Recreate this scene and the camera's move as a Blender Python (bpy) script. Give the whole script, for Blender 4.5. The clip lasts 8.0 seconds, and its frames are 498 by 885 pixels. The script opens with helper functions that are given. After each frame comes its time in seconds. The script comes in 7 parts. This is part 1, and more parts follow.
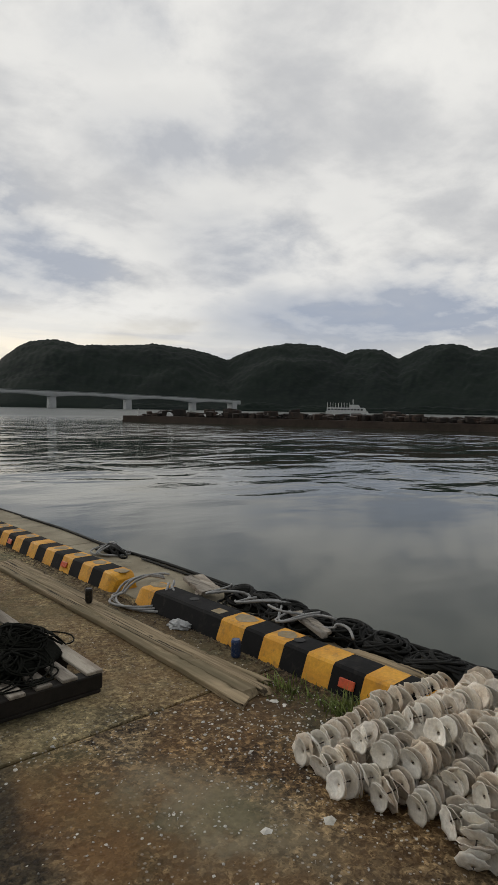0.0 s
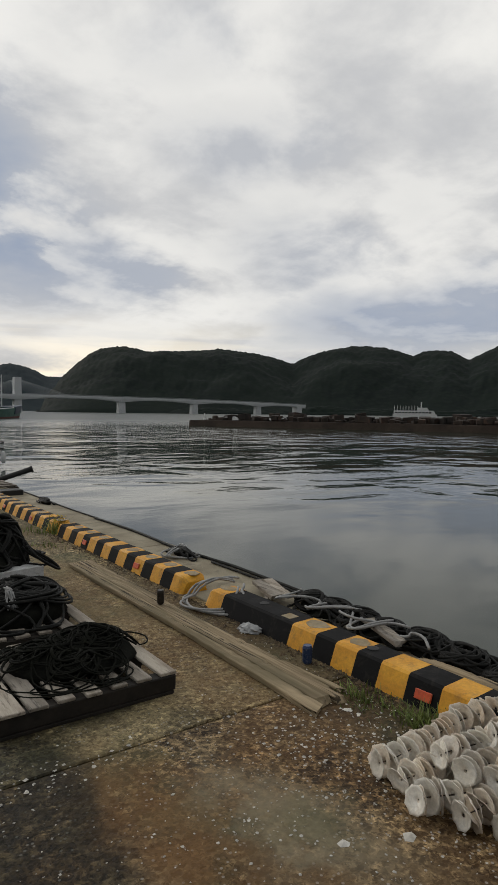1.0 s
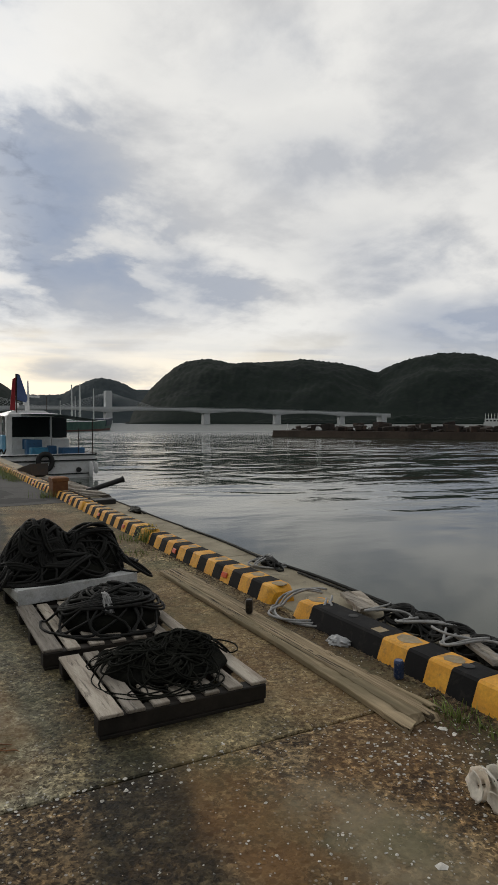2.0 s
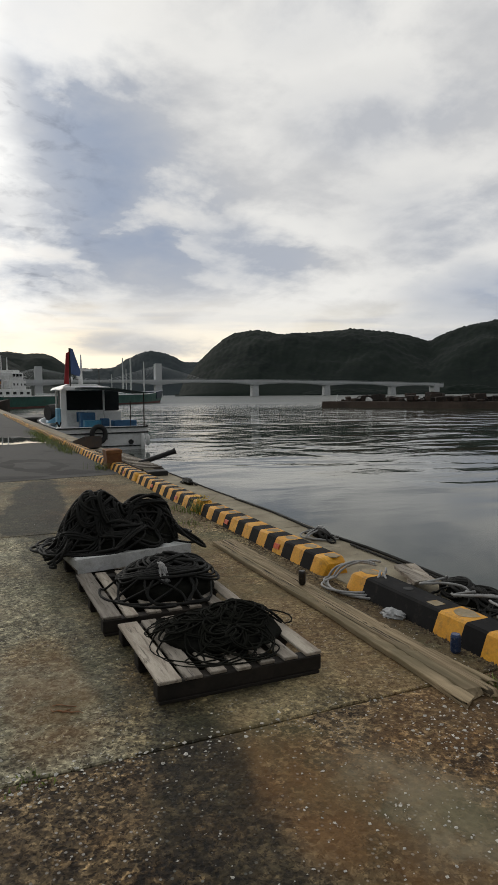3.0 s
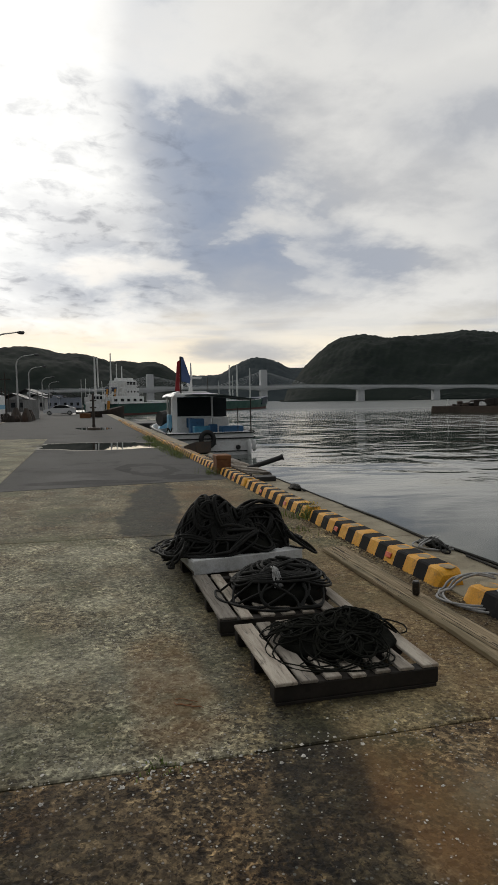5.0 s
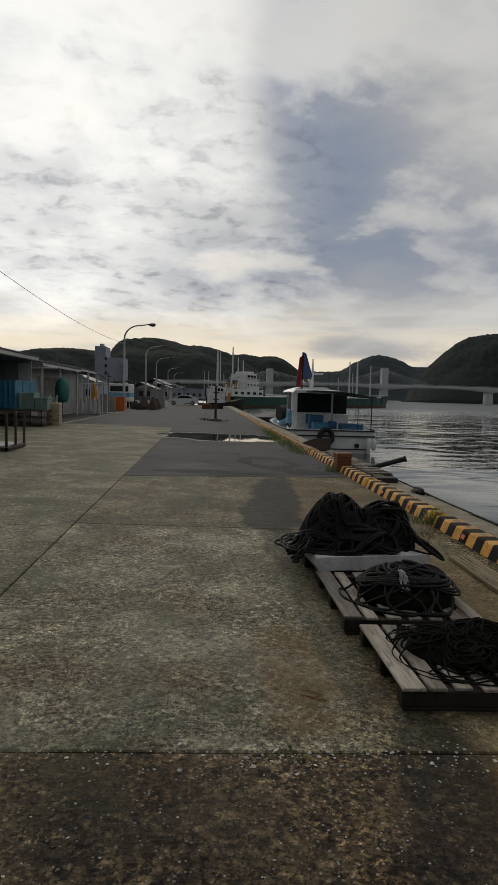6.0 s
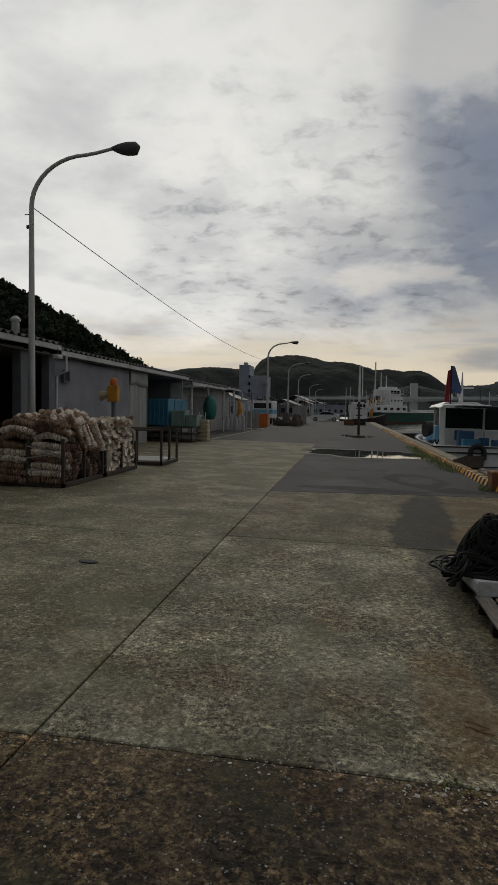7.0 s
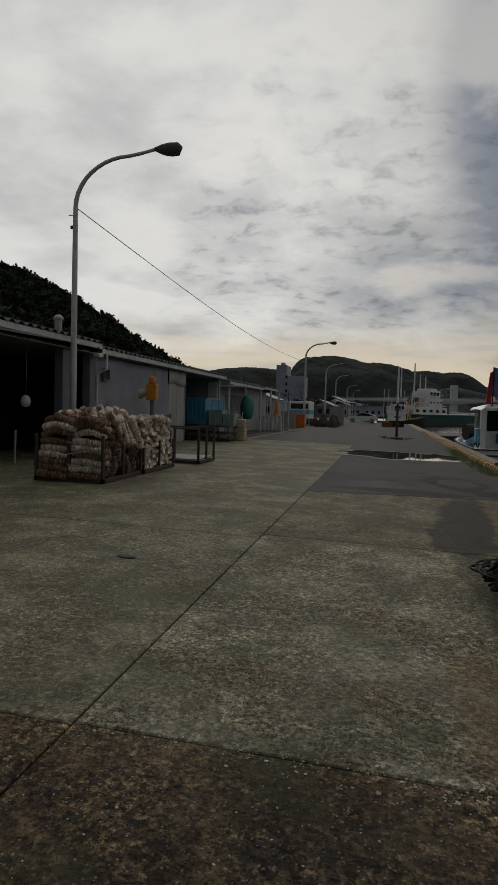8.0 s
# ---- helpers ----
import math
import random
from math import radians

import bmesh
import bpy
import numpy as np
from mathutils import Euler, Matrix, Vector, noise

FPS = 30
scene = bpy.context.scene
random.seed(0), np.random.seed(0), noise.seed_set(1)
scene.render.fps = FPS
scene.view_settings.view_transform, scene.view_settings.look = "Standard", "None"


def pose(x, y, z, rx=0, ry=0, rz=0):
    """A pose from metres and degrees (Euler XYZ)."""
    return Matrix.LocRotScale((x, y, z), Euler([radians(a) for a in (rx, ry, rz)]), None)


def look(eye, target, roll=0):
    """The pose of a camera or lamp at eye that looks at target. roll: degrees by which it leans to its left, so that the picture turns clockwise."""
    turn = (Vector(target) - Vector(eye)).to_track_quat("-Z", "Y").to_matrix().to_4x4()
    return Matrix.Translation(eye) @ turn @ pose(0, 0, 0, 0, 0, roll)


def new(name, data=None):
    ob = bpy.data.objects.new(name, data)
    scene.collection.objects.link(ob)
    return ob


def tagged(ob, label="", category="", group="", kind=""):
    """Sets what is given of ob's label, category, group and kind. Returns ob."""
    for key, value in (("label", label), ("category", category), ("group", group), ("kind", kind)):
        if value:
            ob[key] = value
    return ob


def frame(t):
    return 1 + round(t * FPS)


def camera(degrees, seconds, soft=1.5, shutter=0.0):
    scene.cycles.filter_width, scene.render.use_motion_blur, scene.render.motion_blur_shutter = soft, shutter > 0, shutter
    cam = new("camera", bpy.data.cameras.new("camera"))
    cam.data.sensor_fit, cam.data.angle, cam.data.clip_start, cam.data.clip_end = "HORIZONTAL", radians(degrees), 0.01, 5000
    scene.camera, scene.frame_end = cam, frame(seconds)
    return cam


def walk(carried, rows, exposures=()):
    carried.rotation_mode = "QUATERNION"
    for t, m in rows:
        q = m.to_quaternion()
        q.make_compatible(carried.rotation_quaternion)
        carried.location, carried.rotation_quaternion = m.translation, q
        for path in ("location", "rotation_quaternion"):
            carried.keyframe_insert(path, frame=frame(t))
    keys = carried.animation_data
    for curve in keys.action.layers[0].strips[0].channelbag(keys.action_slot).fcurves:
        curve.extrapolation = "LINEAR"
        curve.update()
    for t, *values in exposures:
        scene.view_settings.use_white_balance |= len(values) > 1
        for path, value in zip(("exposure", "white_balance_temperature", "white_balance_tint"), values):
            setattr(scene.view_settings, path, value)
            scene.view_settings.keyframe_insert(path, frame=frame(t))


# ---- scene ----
cam = camera(44.2, 8.0, 1.4)
PATH = [
    (0, (0.041, 0.213, 1.675), (1.404, 1.673, 1.567), 1.0),
    (0.5, (0.038, 0.252, 1.661), (1.281, 1.813, 1.531), 0.8),
    (1, (0.025, 0.256, 1.671), (1.226, 1.852, 1.573), 0.6),
    (1.5, (0.002, 0.25, 1.676), (1.085, 1.929, 1.59), 0.6),
    (2, (-0.021, 0.247, 1.678), (0.954, 1.992, 1.612), -0.0),
    (2.2, (-0.036, 0.255, 1.68), (0.892, 2.024, 1.597), 0.5),
    (3.3, (-0.036, 0.286, 1.68), (0.774, 2.107, 1.518), -0.5),
    (3.5, (-0.055, 0.289, 1.678), (0.749, 2.114, 1.522), -0.1),
    (4, (-0.053, 0.299, 1.678), (0.759, 2.122, 1.537), -0.2),
    (4.5, (-0.073, 0.281, 1.69), (0.655, 2.136, 1.526), 0.4),
    (4.7, (-0.087, 0.263, 1.694), (0.547, 2.155, 1.555), -0.5),
    (5.8, (-0.246, 0.201, 1.714), (-0.006, 2.181, 1.566), 1.2),
    (6, (-0.27, 0.196, 1.715), (-0.129, 2.185, 1.564), 1.5),
    (6.5, (-0.317, 0.183, 1.722), (-0.439, 2.174, 1.573), 1.1),
    (7, (-0.364, 0.167, 1.715), (-0.68, 2.139, 1.607), 1.0),
    (7.5, (-0.377, 0.173, 1.705), (-0.778, 2.127, 1.571), 1.6),
    (8, (-0.391, 0.174, 1.696), (-0.822, 2.123, 1.586), 1.7),
]
EXPOSURES = [(0.0, -0.02), (1.5, 0.0), (3.5, 0.0), (4.7, -0.05), (5.8, -0.42), (6.5, -0.68), (7.5, -0.92), (8.0, -0.98)]
walk(cam, [(t, look(eye, target, roll)) for t, eye, target, roll in PATH], EXPOSURES)

# ---- world and light ----
GROUND_SLOPE, WATER = 0.02, -1.2


def gz(x):
    """Height of the quay's surface, which falls gently towards the water."""
    return GROUND_SLOPE * (3 - max(x, -6)) if x < 3 else 0.0


class Nodes:
    """Short hand for a node tree."""

    def __init__(self, tree):
        self.tree = tree

    def add(self, kind, inputs=()):
        n = self.tree.nodes.new(kind)
        for k, v in dict(inputs).items():
            self.put(n.inputs[k], v)
        return n

    def put(self, socket, v):
        if isinstance(v, bpy.types.NodeSocket):
            self.tree.links.new(v, socket)
        else:
            if socket.type == "RGBA" and len(v) == 3:
                v = (*v, 1)
            socket.default_value = v

    def math(self, op, a, b=0.0, clamp=False):
        n = self.tree.nodes.new("ShaderNodeMath")
        n.operation, n.use_clamp = op, clamp
        self.put(n.inputs[0], a), self.put(n.inputs[1], b)
        return n.outputs[0]

    def vec(self, op, a, b=(0, 0, 0)):
        n = self.tree.nodes.new("ShaderNodeVectorMath")
        n.operation = op
        self.put(n.inputs[0], a), self.put(n.inputs[1], b)
        return n.outputs["Value" if op == "DOT_PRODUCT" else "Vector"]

    def noise(self, vector, scale, detail=4.0, rough=0.55, distort=0.0):
        return self.add("ShaderNodeTexNoise", {"Vector": vector, "Scale": scale, "Detail": detail, "Roughness": rough, "Distortion": distort}).outputs["Fac"]

    def range(self, v, a, b, c=0.0, d=1.0, smooth=True):
        n = self.tree.nodes.new("ShaderNodeMapRange")
        n.interpolation_type = "SMOOTHSTEP" if smooth else "LINEAR"
        for i, value in enumerate((v, a, b, c, d)):
            self.put(n.inputs[i], value)
        return n.outputs[0]

    def mix(self, f, a, b, blend="MIX"):
        n = self.tree.nodes.new("ShaderNodeMix")
        n.data_type, n.blend_type = "RGBA", blend
        self.put(n.inputs[0], f), self.put(n.inputs[6], a), self.put(n.inputs[7], b)
        return n.outputs[2]


SUN_AZ, SUN_EL = -6.0, 20.0
world = bpy.data.worlds.new("overcast_evening")
scene.world = world
world.use_nodes = True
wn = Nodes(world.node_tree)
world.node_tree.nodes.clear()
way = wn.add("ShaderNodeTexCoord").outputs["Generated"]
sep = wn.add("ShaderNodeSeparateXYZ", {0: way})
up = wn.math("MAXIMUM", sep.outputs[2], 0.0)
# cloud layer seen on a flat ceiling overhead
low_up = wn.math("ADD", up, 0.24)
flat = wn.vec("DIVIDE", way, wn.add("ShaderNodeCombineXYZ", {0: low_up, 1: low_up, 2: 1.0}).outputs[0])
flat = wn.vec("MULTIPLY", flat, (1, 1, 0))
big = wn.noise(flat, 1.1, 4.0, 0.5, 0.1)
mid = wn.noise(wn.vec("ADD", flat, (3.1, 7.7, 0.4)), 3.0, 7.0, 0.56, 0.15)
fine = wn.noise(wn.vec("MULTIPLY", flat, (1.0, 1.2, 1)), 11.0, 5.0, 0.58, 0.35)
cloud = wn.math("ADD", wn.math("MULTIPLY", big, 0.40), wn.math("MULTIPLY", mid, 0.60))
bearing = wn.math("MULTIPLY", wn.math("ARCTAN2", sep.outputs[0], sep.outputs[1]), 57.3)
height = wn.math("MULTIPLY", wn.math("ARCSINE", sep.outputs[2]), 57.3)
drift = wn.math("SUBTRACT", mid, 0.5)


def toward(az, el, a, b):
    """1 near a direction of the sky, 0 away from it; a and b are the angles at which it begins and is full."""
    d = (math.sin(radians(az)) * math.cos(radians(el)), math.cos(radians(az)) * math.cos(radians(el)), math.sin(radians(el)))
    return wn.range(wn.vec("DOT_PRODUCT", way, d), math.cos(radians(a)), math.cos(radians(b)))


def cloud_bank(az, el, wide, tall, k):
    """A dark patch of cloud with a frayed edge."""
    u = wn.math("DIVIDE", wn.math("ADD", wn.math("SUBTRACT", bearing, az), wn.math("MULTIPLY", drift, wide * 1.6)), wide)
    v = wn.math("DIVIDE", wn.math("ADD", wn.math("SUBTRACT", height, el), wn.math("MULTIPLY", wn.math("SUBTRACT", big, 0.5), tall * 1.6)), tall)
    return wn.math("MULTIPLY", wn.range(wn.math("ADD", wn.math("MULTIPLY", u, u), wn.math("MULTIPLY", v, v)), 1.0, 0.0), k)


# the rain bank: a steep front that trails away to the east, widest low down
front = wn.math("ADD", wn.math("ADD", bearing, wn.math("MULTIPLY", drift, 12.0)), wn.math("MULTIPLY", wn.math("SUBTRACT", big, 0.5), 16.0))
trail = wn.math("SUBTRACT", front, wn.math("MULTIPLY", wn.math("MAXIMUM", wn.math("SUBTRACT", 24.0, height), 0.0), 0.75))
bank = wn.math("MULTIPLY", wn.range(front, 1.5, 9.0), wn.range(trail, 19.0, 7.0))
bank = wn.math("MULTIPLY", bank, wn.range(wn.math("ADD", height, wn.math("MULTIPLY", drift, 9.0)), 6.0, 13.5))
bank = wn.math("MULTIPLY", bank, wn.range(mid, 0.38, 0.64, 1.0, 0.55))
for az, el, wide, tall, k in ((23, 12.5, 9, 4.0, 0.55), (43, 13, 9, 5.0, 0.3), (55, 8.5, 19, 5.5, 0.85), (36, 22, 10, 5, 0.22), (2, 11.0, 11, 4.0, 0.55), (31, 30, 8, 4, 0.25)):
    bank = wn.math("MAXIMUM", bank, cloud_bank(az, el, wide, tall, k))
lit = wn.range(cloud, 0.36, 0.60)
lit = wn.math("SUBTRACT", lit, wn.math("MULTIPLY", bank, 0.85), clamp=True)
white = wn.mix(toward(-26, 20, 42, 5), (0.86, 0.85, 0.82), (1.42, 1.41, 1.36))
grey = wn.mix(bank, (0.555, 0.562, 0.575), (0.325, 0.38, 0.485))
grey = wn.mix(wn.math("MULTIPLY", toward(-26, 20, 38, 5), wn.math("SUBTRACT", 0.9, wn.math("MULTIPLY", bank, 0.6))), grey, (1.05, 1.05, 1.05))
clouds = wn.mix(lit, grey, white)
mottle = wn.math("MULTIPLY", wn.math("MULTIPLY", wn.range(fine, 0.48, 0.72), wn.range(mid, 0.40, 0.60, 1.0, 0.25)), wn.range(toward(-5, 17, 20, 6), 0, 1, 0.04, 0.85))
clouds = wn.mix(mottle, clouds, wn.mix(1.0, clouds, (0.56, 0.57, 0.60), "MULTIPLY"))
low = wn.math("MULTIPLY", wn.range(wn.math("ADD", up, wn.math("MULTIPLY", drift, 0.10)), 0.16, 0.06), wn.range(toward(55, 6, 20, 8), 0, 1, 1, 0.35))
glow = wn.mix(toward(-4, 3, 45, 6), (0.76, 0.72, 0.62), (1.28, 1.11, 0.83))
streak = wn.noise(wn.vec("MULTIPLY", way, (2.2, 2.2, 26)), 1.6, 4.0, 0.5)
horizon = wn.mix(wn.range(streak, 0.48, 0.66), glow, wn.mix(toward(-4, 3, 45, 6), (0.46, 0.47, 0.50), (0.85, 0.80, 0.72)))
horizon = wn.mix(cloud_bank(15, 4.6, 9, 1.5, 0.85), horizon, (0.40, 0.42, 0.46))
clouds = wn.mix(wn.math("MULTIPLY", low, 0.85), clouds, horizon)
sky = wn.add("ShaderNodeTexSky")
sky.sky_type, sky.sun_disc, sky.dust_density = "NISHITA", False, 2.0
sky.sun_elevation, sky.sun_rotation = radians(SUN_EL), radians(SUN_AZ)
blue = wn.mix(1.0, sky.outputs[0], (0.05, 0.05, 0.05), "MULTIPLY")
clear = wn.math("MULTIPLY", wn.range(mid, 0.54, 0.72), 0.12)
dome = wn.mix(clear, clouds, blue)
# bright towards sunset; unseen sky overhead and behind is dimmed to darken the ground
thick = toward(12, 14, 118, 48)
dome = wn.mix(thick, wn.mix(1.0, dome, (0.45, 0.46, 0.48), "MULTIPLY"), dome)
dome = wn.mix(wn.range(sep.outputs[2], 0.0, -0.02), dome, (0.10, 0.11, 0.11))
wn.add("ShaderNodeOutputWorld", {0: wn.add("ShaderNodeBackground", {0: dome, 1: 1.0}).outputs[0]})

sun = new("sun", bpy.data.lights.new("sun", "SUN"))
sun.data.energy, sun.data.angle, sun.data.color = 0.5, radians(25), (1.0, 0.93, 0.82)
sun.matrix_world = look((-200 * math.sin(radians(-SUN_AZ)), 200, 200 * math.tan(radians(SUN_EL))), (0, 0, 0))

# ---- materials ----


def base_material(name):
    m = bpy.data.materials.new(name)
    m.use_nodes = True
    m.node_tree.nodes.clear()
    n = Nodes(m.node_tree)
    geo = n.add("ShaderNodeNewGeometry")
    return m, n, geo.outputs["Position"]


def finish(n, color, rough=0.8, metal=0.0, height=None, bump=0.3, depth=0.01, **more):
    p = n.add("ShaderNodeBsdfPrincipled", {"Base Color": color, "Roughness": rough, "Metallic": metal})
    for k, v in more.items():
        n.put(p.inputs[k.replace("_", " ")], v)
    if height is not None:
        n.put(p.inputs["Normal"], n.add("ShaderNodeBump", {"Strength": bump, "Distance": depth, "Height": height}).outputs[0])
    n.add("ShaderNodeOutputMaterial", {0: p.outputs[0]})
    return p


def surface(name, a, b, c=None, scale=6.0, grain=60.0, rough=0.8, metal=0.0, bump=0.3, depth=0.004, stretch=(1, 1, 1), stain=0.35, vary=0.0, local=False, island=0.0, gloss=0.5):
    """A worn surface: colour a to b by broad blotches, stains of c, fine grain in colour and relief."""
    m, n, pos = base_material(name)
    if local:
        pos = n.add("ShaderNodeTexCoord").outputs["Object"]
    pos = n.vec("MULTIPLY", pos, stretch)
    broad, fine_ = n.noise(pos, scale, 5.0, 0.6), n.noise(pos, grain, 4.0, 0.65)
    col = n.mix(n.range(broad, 0.35, 0.65), a, b)
    if c is not None:
        spots = n.noise(n.vec("ADD", pos, (5.3, 1.7, 9.1)), scale * 2.3, 6.0, 0.65, 0.4)
        col = n.mix(n.math("MULTIPLY", n.range(spots, 0.52, 0.68), stain), col, c)
    col = n.mix(n.range(fine_, 0.3, 0.7, 0.0, 0.45), col, n.mix(1.0, col, (0.55, 0.55, 0.55), "MULTIPLY"))
    if vary:
        r = n.add("ShaderNodeObjectInfo").outputs["Random"]
        col = n.mix(1.0, col, n.mix(r, (1 - vary,) * 3, (1 + vary, 1 + vary * 0.95, 1 + vary * 0.85)), "MULTIPLY")
    if island:
        r = n.add("ShaderNodeNewGeometry").outputs["Random Per Island"]
        col = n.mix(1.0, col, n.mix(r, (1 - island,) * 3, (1 + island, 1 + island * 0.9, 1 + island * 0.75)), "MULTIPLY")
    finish(n, col, n.range(broad, 0.3, 0.7, rough - 0.08, min(1, rough + 0.08)), metal, n.math("ADD", n.math("MULTIPLY", fine_, 0.7), broad), bump, depth, Specular_IOR_Level=gloss)
    return m


def blot(n, pos, cx, cy, rx, ry, turn=0.0, a=0.0, b=0.45, ragged=0.35, scale=3.0, least=0.45):
    """A stain with an uneven edge on the ground, full inside and fading out."""
    d = n.add("ShaderNodeTexNoise", {"Vector": pos, "Scale": scale, "Detail": 5.0}).outputs["Color"]
    p = n.tree.nodes.new("ShaderNodeMapping")
    p.vector_type = "TEXTURE"
    for k, v in (("Vector", n.vec("MULTIPLY", pos, (1, 1, 0))), ("Location", (cx, cy, 0)), ("Rotation", (0, 0, radians(turn))), ("Scale", (rx, ry, 1))):
        n.put(p.inputs[k], v)
    p = p.outputs[0]
    p = n.vec("ADD", p, n.vec("MULTIPLY", n.vec("SUBTRACT", d, (0.5, 0.5, 0.5)), (ragged * 2, ragged * 2, 0)))
    fade = n.add("ShaderNodeTexGradient", {0: p})
    fade.gradient_type = "SPHERICAL"
    return n.math("MULTIPLY", n.range(fade.outputs["Fac"], a, b), n.range(n.noise(n.vec("ADD", pos, (cx, cy, 2)), 6.0, 5.0, 0.65), 0.32, 0.58, least, 1.0))


def concrete(name, pale, dark, mud, aggregate, pebbles=0.5, tan=0.0):
    """Old exposed-aggregate quay concrete: blotches, dark pits, pale stones, rust and wet stains."""
    m, n, pos = base_material(name)
    broad = n.noise(pos, 0.9, 5.0, 0.6)
    blotch = n.noise(n.vec("ADD", pos, (2, 9, 0)), 3.2, 6.0, 0.65)
    col = n.mix(n.range(n.math("ADD", n.math("MULTIPLY", broad, 0.6), n.math("MULTIPLY", blotch, 0.4)), 0.40, 0.60), dark, pale)
    col = n.mix(n.range(n.noise(n.vec("ADD", pos, (31, 4, 0)), 1.5, 5.0, 0.6), 0.48, 0.62, 0, 0.75), col, mud)
    grit = n.noise(pos, 55.0, 3.0, 0.6)
    zone = n.range(n.noise(n.vec("ADD", pos, (7, 1, 0)), 1.3, 3.0), 0.36, 0.58, 0.62, 1.0)
    smooth_ = blot(n, pos, 1.62, 2.05, 0.40, 0.86, 14, 0.0, 0.85, 0.35)
    zone = n.math("MULTIPLY", zone, n.range(smooth_, 0.0, 1.0, 1.0, 0.5))
    if tan:
        east = n.math("ADD", n.add("ShaderNodeSeparateXYZ", {0: pos}).outputs[0], n.math("MULTIPLY", n.math("SUBTRACT", blotch, 0.5), 1.6))
        col = n.mix(n.math("MULTIPLY", n.range(east, 0.35, 1.0), tan), col, n.mix(1.0, col, (0.80, 0.66, 0.48), "MULTIPLY"))
    # worn stones of many colours in the paste
    for size, k, low_, high_ in ((38.0, 1.0, (0.36, 0.31, 0.27), (1.75, 1.68, 1.56)), (85.0, 0.7, (0.45, 0.42, 0.38), (1.6, 1.55, 1.45))):
        cell = n.add("ShaderNodeTexVoronoi", {"Vector": n.vec("ADD", pos, n.vec("MULTIPLY", n.add("ShaderNodeTexNoise", {"Vector": pos, "Scale": 30.0, "Detail": 2.0}).outputs["Color"], (0.02, 0.02, 0))), "Scale": size})
        tone = n.add("ShaderNodeSeparateColor", {0: cell.outputs["Color"]}).outputs[0]
        shade = n.mix(n.range(tone, 0.15, 0.95), low_, high_)
        col = n.mix(n.math("MULTIPLY", zone, pebbles * k), col, n.mix(1.0, col, shade, "MULTIPLY"))
    clods = n.noise(n.vec("ADD", pos, (17, 5, 0)), 19.0, 4.0, 0.6, 0.6)
    col = n.mix(n.math("MULTIPLY", zone, min(1.0, pebbles * 1.2)), col, n.mix(1.0, col, n.mix(n.range(clods, 0.40, 0.62), (0.5, 0.47, 0.43), (1.4, 1.37, 1.3)), "MULTIPLY"))
    bent = n.vec("ADD", pos, n.vec("MULTIPLY", n.vec("SUBTRACT", n.add("ShaderNodeTexNoise", {"Vector": pos, "Scale": 38.0, "Detail": 2.0}).outputs["Color"], (0.5, 0.5, 0.5)), (0.05, 0.05, 0)))
    pits = 0.0
    for size, share, stretch_ in ((22.0, 0.50, (1.0, 1.6, 1)), (40.0, 0.46, (1.5, 1.0, 1)), (80.0, 0.5, (1, 1, 1))):
        cell = n.add("ShaderNodeTexVoronoi", {"Vector": n.vec("MULTIPLY", bent, stretch_), "Scale": size})
        some = n.range(n.add("ShaderNodeSeparateColor", {0: cell.outputs["Color"]}).outputs[1], share, share + 0.25)
        pits = n.math("MAXIMUM", pits, n.math("MULTIPLY", some, n.range(cell.outputs["Distance"], 0.55, 0.30)))
    pits = n.math("MULTIPLY", n.math("MULTIPLY", pits, zone), aggregate)
    pale_grain = n.math("MULTIPLY", n.range(n.noise(n.vec("ADD", pos, (3, 8, 0)), 26.0, 3.0, 0.6, 0.8), 0.52, 0.66), n.math("MULTIPLY", zone, 0.85))
    col = n.mix(pale_grain, col, n.mix(1.0, col, (2.3, 2.3, 2.3), "MULTIPLY"))
    col = n.mix(pits, col, n.mix(1.0, col, (0.20, 0.18, 0.16), "MULTIPLY"))
    stones = n.add("ShaderNodeTexVoronoi", {"Vector": pos, "Scale": 55.0, "Randomness": 1.0})
    pick = n.range(n.add("ShaderNodeSeparateColor", {0: stones.outputs["Color"]}).outputs[0], 0.86, 0.92)
    chip = n.math("MULTIPLY", n.math("MULTIPLY", pick, n.range(stones.outputs["Distance"], 0.40, 0.28)), n.math("MULTIPLY", zone, aggregate))
    col = n.mix(n.math("MULTIPLY", chip, 0.7), col, (0.46, 0.44, 0.40))
    col = n.mix(n.math("MULTIPLY", smooth_, 0.55), col, (0.30, 0.25, 0.16))
    wet = n.math("MULTIPLY", blot(n, pos, 0.74, 2.25, 0.32, 1.6, -11, 0.0, 0.4, 0.30, 3.0, 0.6), 0.9)
    # the list also darkens the ground under the pallets and along the kerb
    for cx, cy, rx, ry, turn, k in ((0.66, 4.6, 0.22, 2.1, 0, 0.45), (0.62, 6.9, 0.26, 1.5, 0, 0.6), (0.92, 10.4, 0.50, 3.2, -6, 1.0), (0.66, 8.6, 0.48, 1.3, 0, 1.0), (1.3, 3.75, 0.62, 0.55, 0, 0.8), (1.25, 5.3, 0.65, 1.1, 0, 0.8), (2.62, 3.6, 0.28, 3.5, 0, 0.45)):
        wet = n.math("MAXIMUM", wet, n.math("MULTIPLY", blot(n, pos, cx, cy, rx, ry, turn, 0.0, 0.30, 0.5, 1.7, 0.8), k))
    rust = n.math("MULTIPLY", n.math("SUBTRACT", blot(n, pos, 1.33, 2.15, 0.42, 1.10, 16, 0.0, 0.5), smooth_, clamp=True), 0.75)
